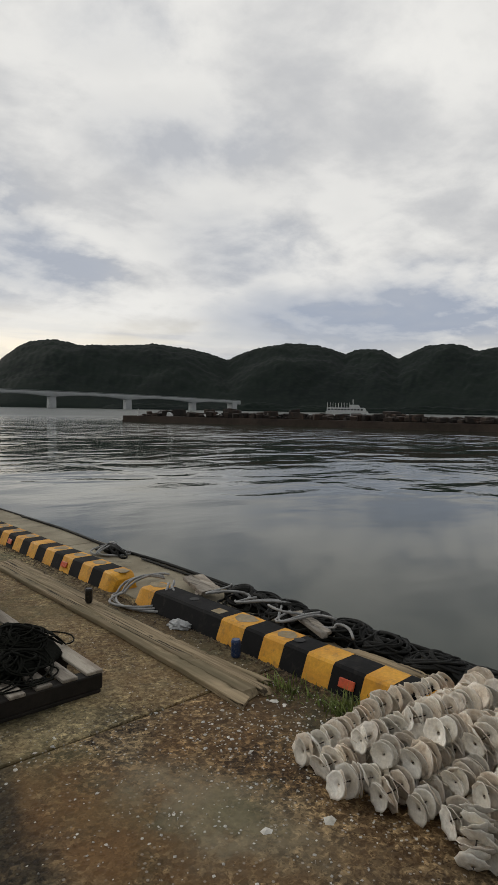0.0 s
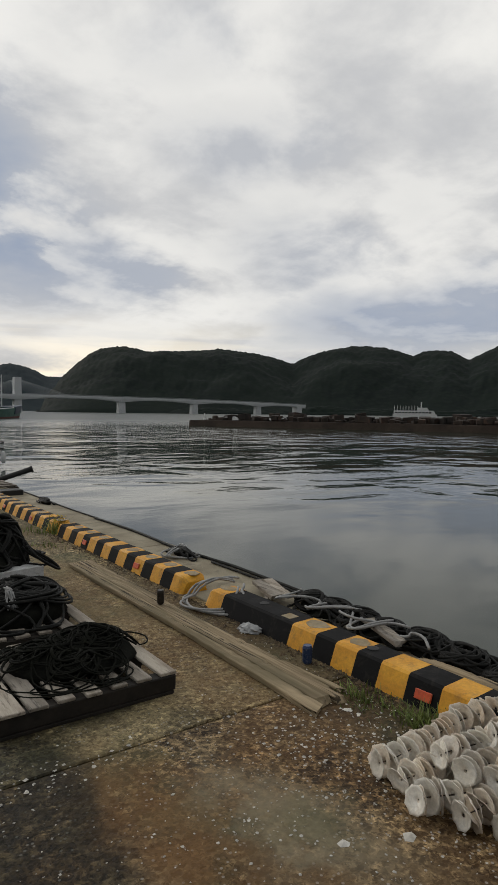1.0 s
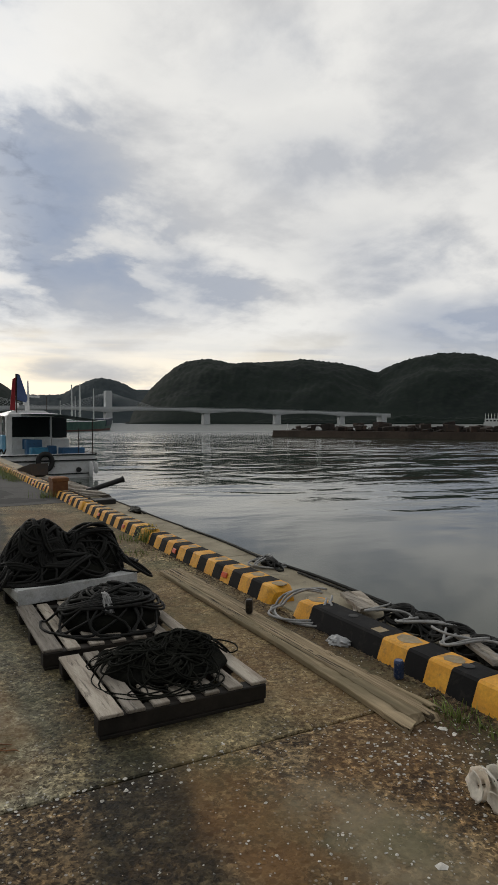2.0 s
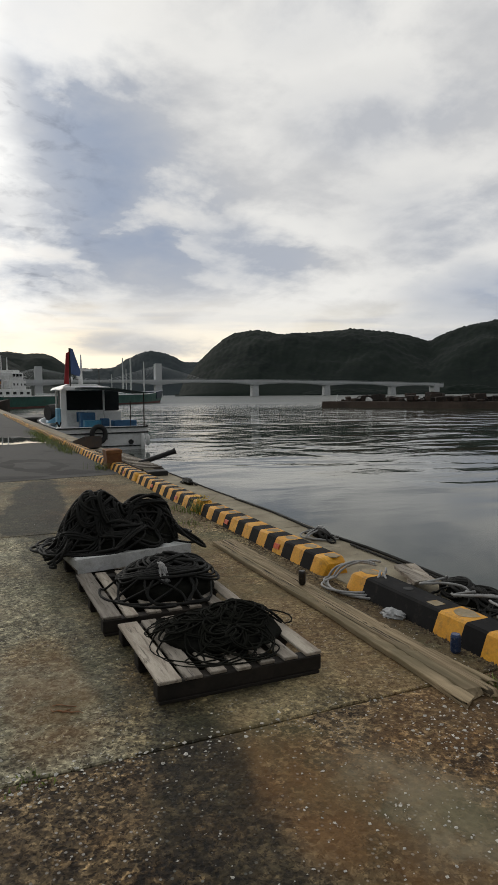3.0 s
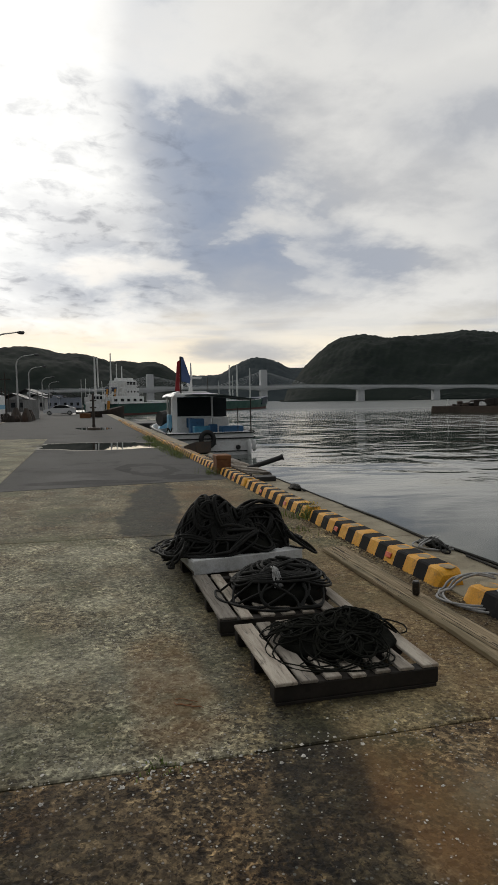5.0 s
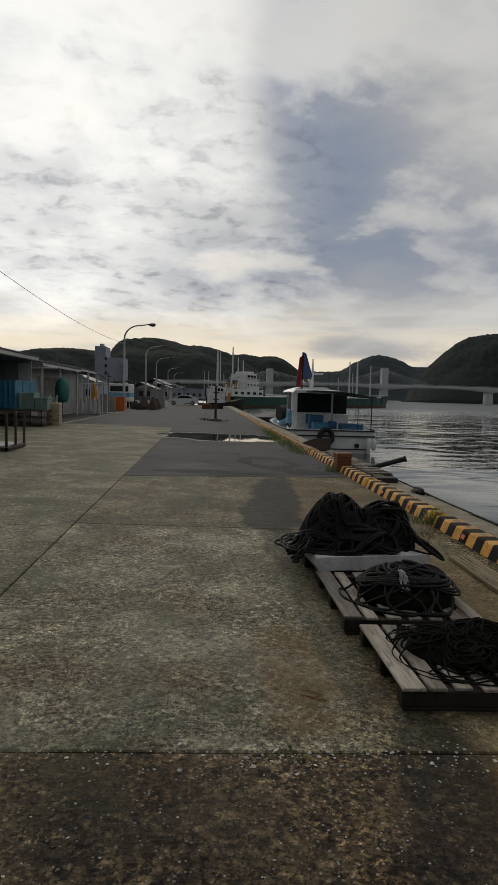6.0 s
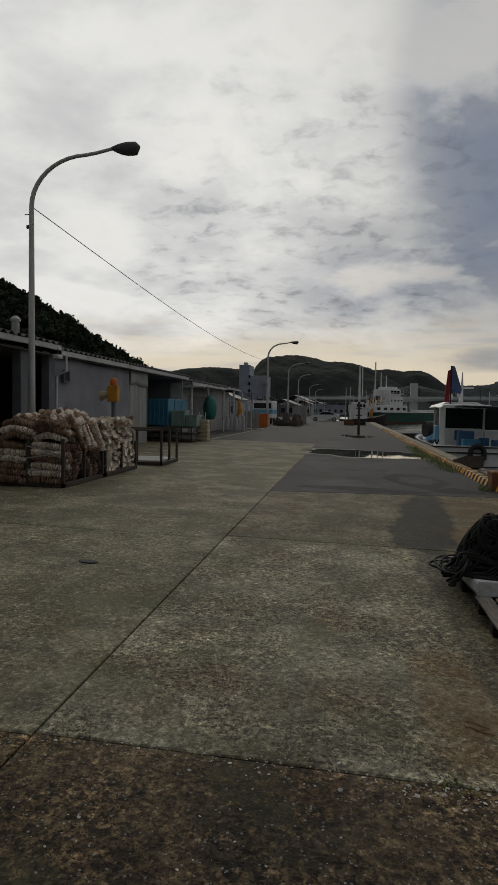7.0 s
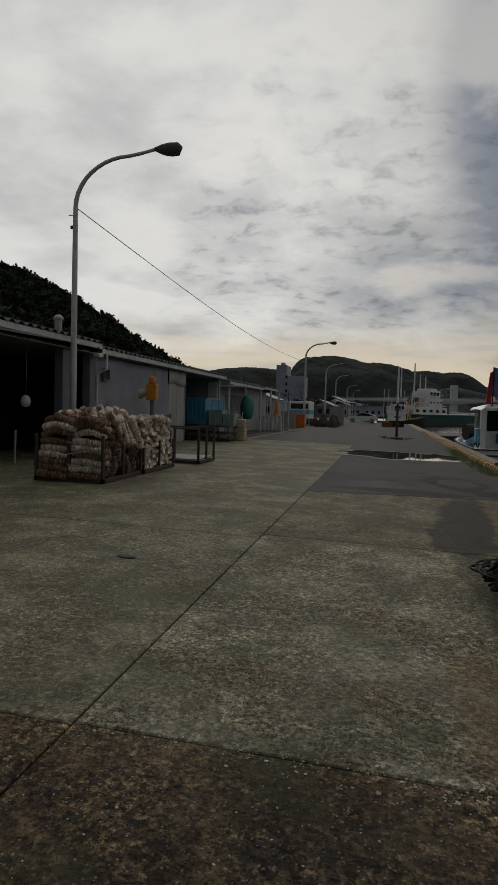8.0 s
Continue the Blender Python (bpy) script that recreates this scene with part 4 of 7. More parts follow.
def rope_heap(x, y, z, rx, ry, height, coils, r, label, seed, material="rope", core=0.8, strays=6, humps=((0, 0, 1.0, 1.0),), turns=(2.0, 4.0), size=(0.3, 0.62)):
    """Coils of rope thrown over one another on a lumpy heap; humps are (x, y, height, width) as shares of its size."""
    rng = random.Random(seed)
    top = thing("rope_heap", pose(x, y, z), label, "rope", "heaps of rope")

    def surf(px, py):
        best = 0.0
        for hx, hy, hh, hw in humps:
            d = math.hypot((px / rx - hx) / hw, (py / ry - hy) / hw)
            best = max(best, hh * (1 - min(1, d) ** 2.3))
        return height * best

    b, secs, n, m = Build(), [], 30, 10
    lump = wave(rng, 4, 0.06)
    for j in range(m + 1):
        ring = []
        for i in range(n):
            a = 2 * math.pi * i / n
            k = (1 - j / m) * core * (1 + lump(a * 2))
            px, py = rx * k * math.cos(a), ry * k * math.sin(a)
            ring.append((px, py, max(0.0, surf(px, py) * 0.86 - 0.01) if j else 0.0))
        secs.append(ring)
    b.loft(secs)
    part("core", b, M["net"], top, smooth=True)
    for c in range(coils):
        b = Build()
        hx, hy, hh, hw = humps[c % len(humps)]
        k = rng.uniform(*size) * hw
        reach = max(0.05, 1 - k) * 0.75
        a, q = rng.uniform(0, 6.283), reach * math.sqrt(rng.random())
        cx, cy = rx * (hx + q * math.cos(a) * hw), ry * (hy + q * math.sin(a) * hw)
        turn, ratio, tilt, ph = rng.uniform(0, 3.14), rng.uniform(0.5, 1.0), rng.uniform(0.0, 0.16) * height, rng.uniform(0, 6.28)
        w1, w2 = wave(rng, 3, 0.09), wave(rng, 3, 0.4)
        lift, pts = rng.uniform(0.86, 1.06), []
        for i in range(int(rng.uniform(*turns) * 24)):
            t = 2 * math.pi * i / 24
            s = k * (1 + w1(t * 0.37) + 0.05 * math.sin(t * 0.5))
            u, v = s * math.cos(t), s * ratio * math.sin(t)
            px, py = cx + rx * (u * math.cos(turn) - v * math.sin(turn)), cy + ry * (u * math.sin(turn) + v * math.cos(turn))
            e = math.hypot(px / rx, py / ry)
            if e > 1.02:
                px, py = px * 1.02 / e, py * 1.02 / e
            pts.append((px, py, max(r, surf(px, py) * lift + r + tilt * math.sin(t + ph) + 0.010 * w2(t * 0.4))))
        b.tube(pts, r * rng.uniform(0.8, 1.1), 6)
        part("rope", b, M[material], top, smooth=True)
    for c in range(strays):
        b = Build()
        a0, w1, w2 = rng.uniform(0, 6.28), wave(rng, 3, 0.5), wave(rng, 3, 0.35)
        pts = []
        for i in range(24):
            t = i / 23
            a = a0 + t * 1.6 + w1(t * 5)
            k = 0.15 + 1.0 * math.sin(t * math.pi * 0.85) + w2(t * 4) * 0.3
            px, py = rx * k * math.cos(a), ry * k * math.sin(a)
            pts.append((px, py, max(r, surf(px, py) + r + 0.025 * w2(t * 9))))
        b.tube(pts, r * 0.85, 6)
        part("stray_rope", b, M[material], top, smooth=True)
    return top


rope_heap(1.38, 3.80, gz(1.3) + 0.132, 0.46, 0.38, 0.155, 64, 0.006, "tangled heap of fine black net and cord on a pallet", 21, "net", 0.8, 22, ((-0.3, 0.1, 0.8, 0.7), (0.25, 0.1, 1.0, 0.7), (0.0, -0.4, 0.6, 0.6)), (1.2, 2.6), (0.2, 0.55))
rope_heap(1.33, 4.86, gz(1.3) + 0.132, 0.47, 0.42, 0.23, 22, 0.012, "coil of black rope with a grey knot on a pallet", 22, "rope", 0.8, 7, ((0, 0, 1.0, 1.0), (0.35, 0.3, 0.75, 0.6)), (1.8, 3.6), (0.3, 0.75))
foam = Build()
foam.box(0, 1.07, 0, 1.0, 0, 0.10, 0.012)
tray = thing("foam_slab", pose(0.76, 5.56, gz(0.76) + 0.134, 0, 0, 6.5), "pale grey foam slab lying on a pallet", "foam slab")
part("slab", foam, M["foam"], tray)
rim = Build()
rim.box(0.0, 1.07, -0.012, -0.001, -0.02, 0.11, 0.004)
part("front_lip", rim, M["foam"], tray)
rope_heap(1.26, 6.10, gz(1.3) + 0.235, 0.66, 0.48, 0.48, 40, 0.0135, "big heap of thick black mooring rope on foam", 23, "rope", 0.85, 18, ((-0.36, 0.0, 1.0, 0.58), (0.36, -0.05, 0.86, 0.56), (-0.55, -0.2, 0.45, 0.45), (0.0, -0.5, 0.45, 0.5)), (1.6, 3.6), (0.4, 0.85))
# coils of the big heap hang over the edge of its slab
hang = Build()
rng = random.Random(5)
for k in range(5):
    w = wave(rng, 3, 0.04)
    hang.tube([(0.72 - 0.16 * math.sin(t / 15 * math.pi) + w(t * 0.4), 5.70 + 0.09 * k + w(t * 0.3 + 2), gz(0.7) + 0.36 - 0.20 * math.sin(t / 15 * math.pi) ** 0.7 + 0.01 * k) for t in range(16)], 0.013, 6)
tagged(part("hanging_rope", hang, M["rope"], smooth=True), "loose bights of black rope hanging off a heap", "rope", "heaps of rope")
hang = Build()
for k in range(5):
    w = wave(rng, 3, 0.04)
    hang.tube([(1.72 + 0.24 * math.sin(t / 17 * math.pi) + w(t * 0.3) * 0.5, 5.74 + 0.07 * k - 0.10 * math.sin(t / 17 * 2.2), gz(1.7) + 0.42 - 0.20 * math.sin(t / 17 * math.pi) ** 0.8 + w(t * 0.4) * 0.3) for t in range(18)], 0.0125, 6)
tagged(part("hanging_rope", hang, M["rope"], smooth=True), "loose bights of black rope hanging off a heap", "rope", "heaps of rope")
knot = Build()
for k in range(9):
    w = wave(rng, 3, 0.02)
    a = rng.uniform(-0.9, 0.9)
    knot.tube([(1.24 + 0.05 * math.sin(a) * t / 6 + w(t * 0.6), 4.70 - 0.11 * t / 6 * math.cos(a), gz(1.2) + 0.37 - 0.09 * (t / 6) ** 2 + 0.006 * k * 0.3) for t in range(8)], 0.007, 5)
tagged(part("frayed_knot", knot, M["hose"], smooth=True), "frayed pale grey rope knot on a black coil", "rope knot")

# ropes, hose and rubbish between the wheel stop and the water
for k, (yy, xx, ln, h) in enumerate(((2.0, 3.60, 0.55, 0.10), (2.75, 3.62, 0.5, 0.12), (3.35, 3.58, 0.45, 0.13), (3.95, 3.62, 0.42, 0.12), (1.35, 3.58, 0.5, 0.1))):
    rope_heap(xx, yy, 0.0, 0.24, ln * 0.75, h, 16, 0.012, "black mooring ropes heaped along the quay edge", 40 + k, "rope", 0.75, 6, ((0, -0.4, 0.9, 0.7), (0, 0.4, 1.0, 0.7)), (1.3, 2.6), (0.4, 0.8))
edge_rope = Build()
w1, w2 = wave(rng, 4, 0.04), wave(rng, 4, 0.03)
edge_rope.tube([(3.80 + w1(y * 1.7), y, 0.018 + max(0, 0.02 * w2(y * 3))) for y in [1.0 + 0.09 * i for i in range(92)]], 0.017, 6)
edge_rope.tube([(3.74 + w2(y * 1.3), y, 0.018) for y in [1.0 + 0.09 * i for i in range(55)]], 0.013, 6)
edge_rope.tube([(3.82 + w1(y * 1.1) * 0.5, y, 0.014) for y in [9.2 + 0.12 * i for i in range(60)]], 0.012, 6)
tagged(part("edge_rope", edge_rope, M["rope"], smooth=True), "dark mooring rope lying along the quay edge", "rope")
for yy, xx, s, n in ((6.35, 3.66, 0.9, 71), (11.2, 3.70, 1.0, 72)):
    rope_heap(xx, yy, 0.0, 0.10 * s, 0.34 * s, 0.085 * s, 8, 0.012, "small bundle of dark rope on the quay edge", n, "rope", 0.6, 3)
tie = Build()
for k in range(3):
    w = wave(rng, 3, 0.05)
    tie.tube([(3.60 + 0.17 * math.sin(i * 0.45 + k) , 6.55 - 0.028 * i + w(i * 0.4), 0.05 + 0.04 * math.sin(i * 0.3 + k)) for i in range(16)], 0.011, 6)
tagged(part("pale_tie", tie, M["hose"], smooth=True), "pale rope turns round a dark bundle", "rope")
hose = thing("hose", Matrix(), "grey hose looped round the end of a wheel stop", "hose")
for k in range(3):
    b, w = Build(), wave(rng, 3, 0.05)
    b.tube([(2.92 + (0.20 + 0.03 * k) * math.cos(a) + w(a) * 0.5, 4.60 + (0.33 - 0.05 * k) * math.sin(a) + w(a + 2) * 0.4, 0.02 + 0.012 * k + 0.155 * max(0, math.cos(a)) ** 0.5 * (1.05 if math.cos(a) > 0 else 0)) for a in [2 * math.pi * i / 30 for i in range(28)]], 0.011, 7)
    part("coil", b, M["hose"], hose, smooth=True)
for k in range(4):
    b, w, w2 = Build(), wave(rng, 3, 0.10), wave(rng, 3, 0.12)
    y0, ln = rng.uniform(3.1, 4.2), rng.uniform(0.5, 1.1)
    b.tube([(3.42 + w(i * 0.33) + 0.12 * math.sin(i * 0.5 + k), y0 - ln * 0.5 + ln * i / 23 + w2(i * 0.3), 0.13 + 0.03 * math.sin(i * 0.4 + k)) for i in range(24)], 0.010, 7)
    part("run", b, M["hose"], hose, smooth=True)

# litter: cans, crumpled plastic
def can(x, y, z, r, h, material, label, lean=0):
    top = thing("drink_can", pose(x, y, z, lean, 0, 30), label, "can")
    b = Build()
    b.lathe([(r * 0.78, 0), (r * 0.86, 0.004), (r, 0.014), (r, h - 0.016), (r * 0.84, h - 0.003), (r * 0.84, h), (r * 0.78, h - 0.001)], 16)
    part("body", b, M[material], top, smooth=False)
    b = Build()
    b.lathe([(r * 0.78, h - 0.004), (r * 0.5, h - 0.0045), (0.004, h - 0.004)], 16)
    part("lid", b, M["steel"], top, "dull metal lid")


can(2.49, 4.74, gz(2.49) + 0.052, 0.031, 0.118, "can_black", "black drink can standing on a weathered plank")
can(2.76, 3.22, 0.006, 0.033, 0.122, "can_blue", "blue drink can standing against the wheel stop")
crush = bmesh.new()
bmesh.ops.create_icosphere(crush, subdivisions=3, radius=1.0)
for v in crush.verts:
    v.co *= 1 + 0.35 * noise.noise(v.co * 2.3) + 0.15 * noise.noise(v.co * 6)
    v.co = Vector((v.co.x * 0.055, v.co.y * 0.095, max(-0.6, v.co.z) * 0.042))
me = bpy.data.meshes.new("plastic_bag")
crush.to_mesh(me)
crush.free()
me.materials.append(M["plastic"])
tagged(part("plastic_bag", me, None, m=pose(2.80, 3.91, 0.026, 0, 0, 20)), "crumpled pale plastic bag beside the wheel stop", "litter")


# scallop shells threaded on strings
def scallop(name, r, seed, inner):
    rng = random.Random(seed)
    b, n = Build(), 16
    w = wave(rng, 4, 0.08)
    rings = []
    shift, bend = rng.uniform(-0.16, 0.16), rng.uniform(-0.10, 0.10)
    for side, dz in ((0, 0.0), (1, -0.0018)):
        for rr, z in ((0.15, -0.012), (0.45, -0.009), (0.8, -0.002), (1.0, 0.004)):
            ring = []
            for q in range(n):
                a = 2 * math.pi * q / n
                k = r * rr * (1 + w(a) * rr + (0.035 * (-1) ** q if rr == 1.0 else 0)) * (1 + 0.10 * rr * math.cos(a))
                x, y = k * math.cos(a) + shift * r * rr, k * math.sin(a)
                ring.append((x, y, z + dz + bend * (x * x - y * y) / r + (0.0025 * (-1) ** q if rr >= 0.8 else 0)))
            rings.append(ring)
    pts = [p for ring in rings for p in ring]
    faces = [(i * n + q, i * n + (q + 1) % n, (i + 1) * n + (q + 1) % n, (i + 1) * n + q) for i in range(3) for q in range(n)]
    faces += [(i * n + (q + 1) % n, i * n + q, (i + 1) * n + q, (i + 1) * n + (q + 1) % n) for i in range(4, 7) for q in range(n)]
    faces += [(3 * n + q, 3 * n + (q + 1) % n, 7 * n + (q + 1) % n, 7 * n + q) for q in range(n)]
    faces += [((q + 1) % n, q, 4 * n + q, 4 * n + (q + 1) % n) for q in range(n)]
    b.add(pts, faces)
    return b.mesh(name, M["shell_inner" if inner else "shell"], smooth=True)


shells = [scallop("shell", 0.063 + 0.004 * (k % 3), 60 + k, k % 3 == 0) for k in range(10)]


def shell_string(start, aim, count, gap, rng, label):
    """Shells on a wire from start towards aim."""
    a, d = Vector(start), (Vector(aim) - Vector(start)).normalized()
    top = thing("shell_string", Matrix.Translation(a), label, "shell string", "strings of scallop shells")
    sag, side = wave(rng, 2, 0.02), wave(rng, 2, 0.025)
    across, lean = Vector((-d.y, d.x, 0)).normalized(), rng.uniform(-16, 16)
    pts = []
    for k in range(count):
        p = d * (gap * k) + across * side(k * 0.2) + Vector((0, 0, sag(k * 0.18)))
        pts.append(p)
        q = (-d).to_track_quat("Z", "Y").to_matrix().to_4x4()
        m = Matrix.Translation(p) @ q @ pose(0, 0, 0, lean + rng.gauss(0, 11), rng.gauss(0, 12), rng.uniform(0, 360)) @ Matrix.Scale(rng.uniform(0.85, 1.14), 4)
        part("shell", shells[0] if k == 0 else rng.choice(shells), None, top, m=m)
    b = Build()
    b.tube([pts[0] + d * 0.012, *pts[1:], pts[-1] + d * 0.02], 0.003, 5)
    part("wire", b, M["dark_steel"], top)


rng = random.Random(17)
layers = ((0.068, ((2.02, 2.06), (1.98, 1.92), (1.95, 1.76), (2.0, 1.62), (2.03, 1.47), (2.08, 1.33), (2.06, 1.18), (2.12, 1.03), (2.2, 0.88))), (0.160, ((2.13, 1.85), (2.10, 1.70), (2.16, 1.56), (2.18, 1.41), (2.22, 1.26), (2.26, 1.10), (2.30, 0.95))), (0.235, ((2.38, 1.72), (2.36, 1.57), (2.40, 1.42), (2.44, 1.26), (2.5, 1.1))))
for n, (z, starts) in enumerate(layers):
    for k, (x, y) in enumerate(starts):
        x, y = x + 0.12 + rng.uniform(-0.04, 0.04), y + rng.uniform(-0.015, 0.015)
        far = rng.uniform(1.0, 1.15)
        rise = 0.07 if n == 0 and k < 3 else 0.0
        shell_string((x, y, gz(x) + z), (x + far, y - rng.uniform(0.12, 0.30), gz(x) + z + rise + rng.uniform(-0.03, 0.04)), rng.randint(28, 36), rng.uniform(0.023, 0.033), rng, "string of pale scallop shells piled against the wheel stop")
shell_string((2.20, 1.25, gz(2.2) + 0.17), (2.06, 1.17, gz(2.1) + 0.0), 9, 0.021, rng, "short string of pale shells hanging from the pile")

# broken shell and grit strewn over the concrete
chips, rng = Build(), random.Random(31)
spots = [(2.25, 2.45, 0.35, 0.28, 150, 0.014), (2.38, 2.45, 0.2, 0.15, 90, 0.013), (1.9, 2.0, 0.6, 0.45, 420, 0.009), (1.2, 1.8, 1.2, 0.9, 520, 0.0075), (-0.6, 2.2, 1.4, 0.6, 380, 0.0065), (0.35, 2.89, 0.6, 0.06, 170, 0.013), (-0.9, 2.91, 0.6, 0.03, 60, 0.010), (2.65, 3.4, 0.08, 0.8, 60, 0.010), (1.2, 3.2, 1.0, 1.5, 90, 0.007), (-0.2, 4.3, 1.0, 1.0, 60, 0.008), (-1.0, 6.5, 1.8, 2.0, 60, 0.009), (-3.5, 5.5, 1.5, 2.0, 40, 0.012), (3.3, 3.0, 0.3, 1.5, 80, 0.012)]
for cx, cy, sx, sy, n, size in spots:
    for _ in range(n):
        x, y = rng.gauss(cx, sx), rng.gauss(cy, sy)
        if x > 2.78 and x < 3.2 or y < 0.2 or x > 3.8:
            continue
        r, a = size * 0.36 * min(3.0, rng.paretovariate(1.9)), rng.uniform(0, 6.28)
        q = rng.randint(4, 6)
        ring = [(r * rng.uniform(0.6, 1.1) * math.cos(a + 6.283 * i / q), r * rng.uniform(0.5, 1.0) * math.sin(a + 6.283 * i / q), 0) for i in range(q)]
        z = gz(x) + 0.001
        tilt = pose(x, y, z, rng.uniform(-12, 12), rng.uniform(-12, 12))
        chips.add([*ring, (0, 0, r * 0.28 + 0.002)], [(i, (i + 1) % q, q) for i in range(q)] + [tuple(range(q))[::-1]], tilt)
tagged(part("shell_fragments", chips, M["fragment"]), "white broken shell fragments strewn over the concrete", "shell debris", kind="stuff")
for x, y, r in ((1.69, 1.84, 0.028), (1.93, 1.72, 0.035), (2.5, 2.6, 0.03)):
    b = Build()
    b.add([(r, 0, 0), (0.2 * r, 0.8 * r, 0.002), (-0.9 * r, 0.3 * r, 0), (-0.7 * r, -0.6 * r, 0.001), (0.5 * r, -0.7 * r, 0), (0, 0, 0.009)], [(0, 1, 5), (1, 2, 5), (2, 3, 5), (3, 4, 5), (4, 0, 5), (4, 3, 2, 1, 0)])
    tagged(part("shell_flake", b, M["fragment"], m=pose(x, y, gz(x) + 0.001, 0, 0, x * 200)), "large white flake of broken shell on concrete", "shell debris")
soil, grains = Build(), random.Random(33)
for _ in range(900):
    x, y = 2.86 - abs(grains.gauss(0, 0.07)), grains.uniform(1.9, 8.3)
    if x < 2.62:
        continue
    r, a, q = 0.004 + 0.004 * min(3.0, grains.paretovariate(2.2)), grains.uniform(0, 6.28), 5
    ring = [(r * grains.uniform(0.7, 1.1) * math.cos(a + 6.283 * i / q), r * grains.uniform(0.7, 1.1) * math.sin(a + 6.283 * i / q), 0) for i in range(q)]
    soil.add([*ring, (r * 0.2, 0, r * 0.8)], [(i, (i + 1) % q, q) for i in range(q)] + [tuple(range(q))[::-1]], pose(x, y, gz(x) + 0.001))
tagged(part("soil_crumbs", soil, M["soil"]), "brown soil and grit gathered along the wheel stops", "soil", kind="stuff")
twigs = Build()
for k in range(4):
    w = wave(rng, 3, 0.02)
    x0, y0 = rng.uniform(0.26, 0.34), rng.uniform(3.44, 3.56)
    twigs.tube([(x0 + 0.022 * i + w(i), y0 - 0.012 * i + w(i + 3), gz(0.3) + 0.004) for i in range(6)], 0.0026, 4)
tagged(part("rusty_wire", twigs, M["rust"]), "bits of rusty wire lying on stained concrete", "litter", kind="stuff")


# weeds in the cracks
def weed(x, y, z, count, height, spread, label, seed, flowers=0):
    rng = random.Random(seed)
    top = thing("weed", pose(x, y, z), label, "weed", "weeds along the kerb")
    b = Build()
    for _ in range(count):
        a, ln, lean = rng.uniform(0, 6.28), height * rng.uniform(0.45, 1.1), rng.uniform(0.1, 0.9)
        px, py = rng.gauss(0, spread), rng.gauss(0, spread * 1.4)
        w = rng.uniform(0.003, 0.007)
        ca, sa = math.cos(a), math.sin(a)
        prof = [(t, lean * ln * t**1.6, ln * t * (1 - 0.25 * lean * t)) for t in (0, 0.35, 0.7, 1.0)]
        pts = []
        for t, out, up_ in prof:
            ww = w * (1 - t * 0.9)
            pts += [(px + ca * out - sa * ww, py + sa * out + ca * ww, up_), (px + ca * out + sa * ww, py + sa * out - ca * ww, up_ + 0.002)]
        b.add(pts, [(2 * i, 2 * i + 1, 2 * i + 3, 2 * i + 2) for i in range(3)])
    part("leaves", b, M["grass"], top)
    if flowers:
        b = Build()
        for _ in range(flowers):
            b.lathe([(0.003, 0), (0.011, 0.004), (0.008, 0.012), (0.002, 0.014)], 6, pose(rng.gauss(0, spread), rng.gauss(0, spread), height * rng.uniform(0.7, 1.05)))
        part("flowers", b, M["flower"], top, "small yellow flower heads")


weed(2.67, 2.66, 0.0, 120, 0.075, 0.06, "low green weeds at the end of a plank", 1)
weed(2.73, 2.26, 0.0, 150, 0.11, 0.055, "tuft of green grass beside the wheel stop", 2)
weed(2.60, 2.45, 0.0, 40, 0.04, 0.08, "low green weeds in a concrete crack", 3)
weed(2.90, 8.41, 0.0, 130, 0.24, 0.05, "yellow-flowered weed growing between two wheel stops", 4, 26)
weed(2.68, 8.6, 0.0, 90, 0.12, 0.10, "green weeds at the foot of the wheel stop", 5)
weed(2.55, 7.7, 0.0, 60, 0.08, 0.10, "green weeds at the foot of the wheel stop", 6)
weed(2.66, 14.3, 0.0, 120, 0.22, 0.12, "grass round the foot of a rusty bollard", 7)
for k in range(14):
    weed(2.62, 18.6 + 0.85 * k, 0.0, 110, 0.24, 0.17, "rough grass along the foot of the wheel stops", 20 + k)
weed(0.15, 2.915, gz(0.15), 40, 0.022, 0.05, "small green weeds in a slab joint", 50)

# ---- along the quay: lamps, shed, cages, yard ----
BASE = gz(-6)


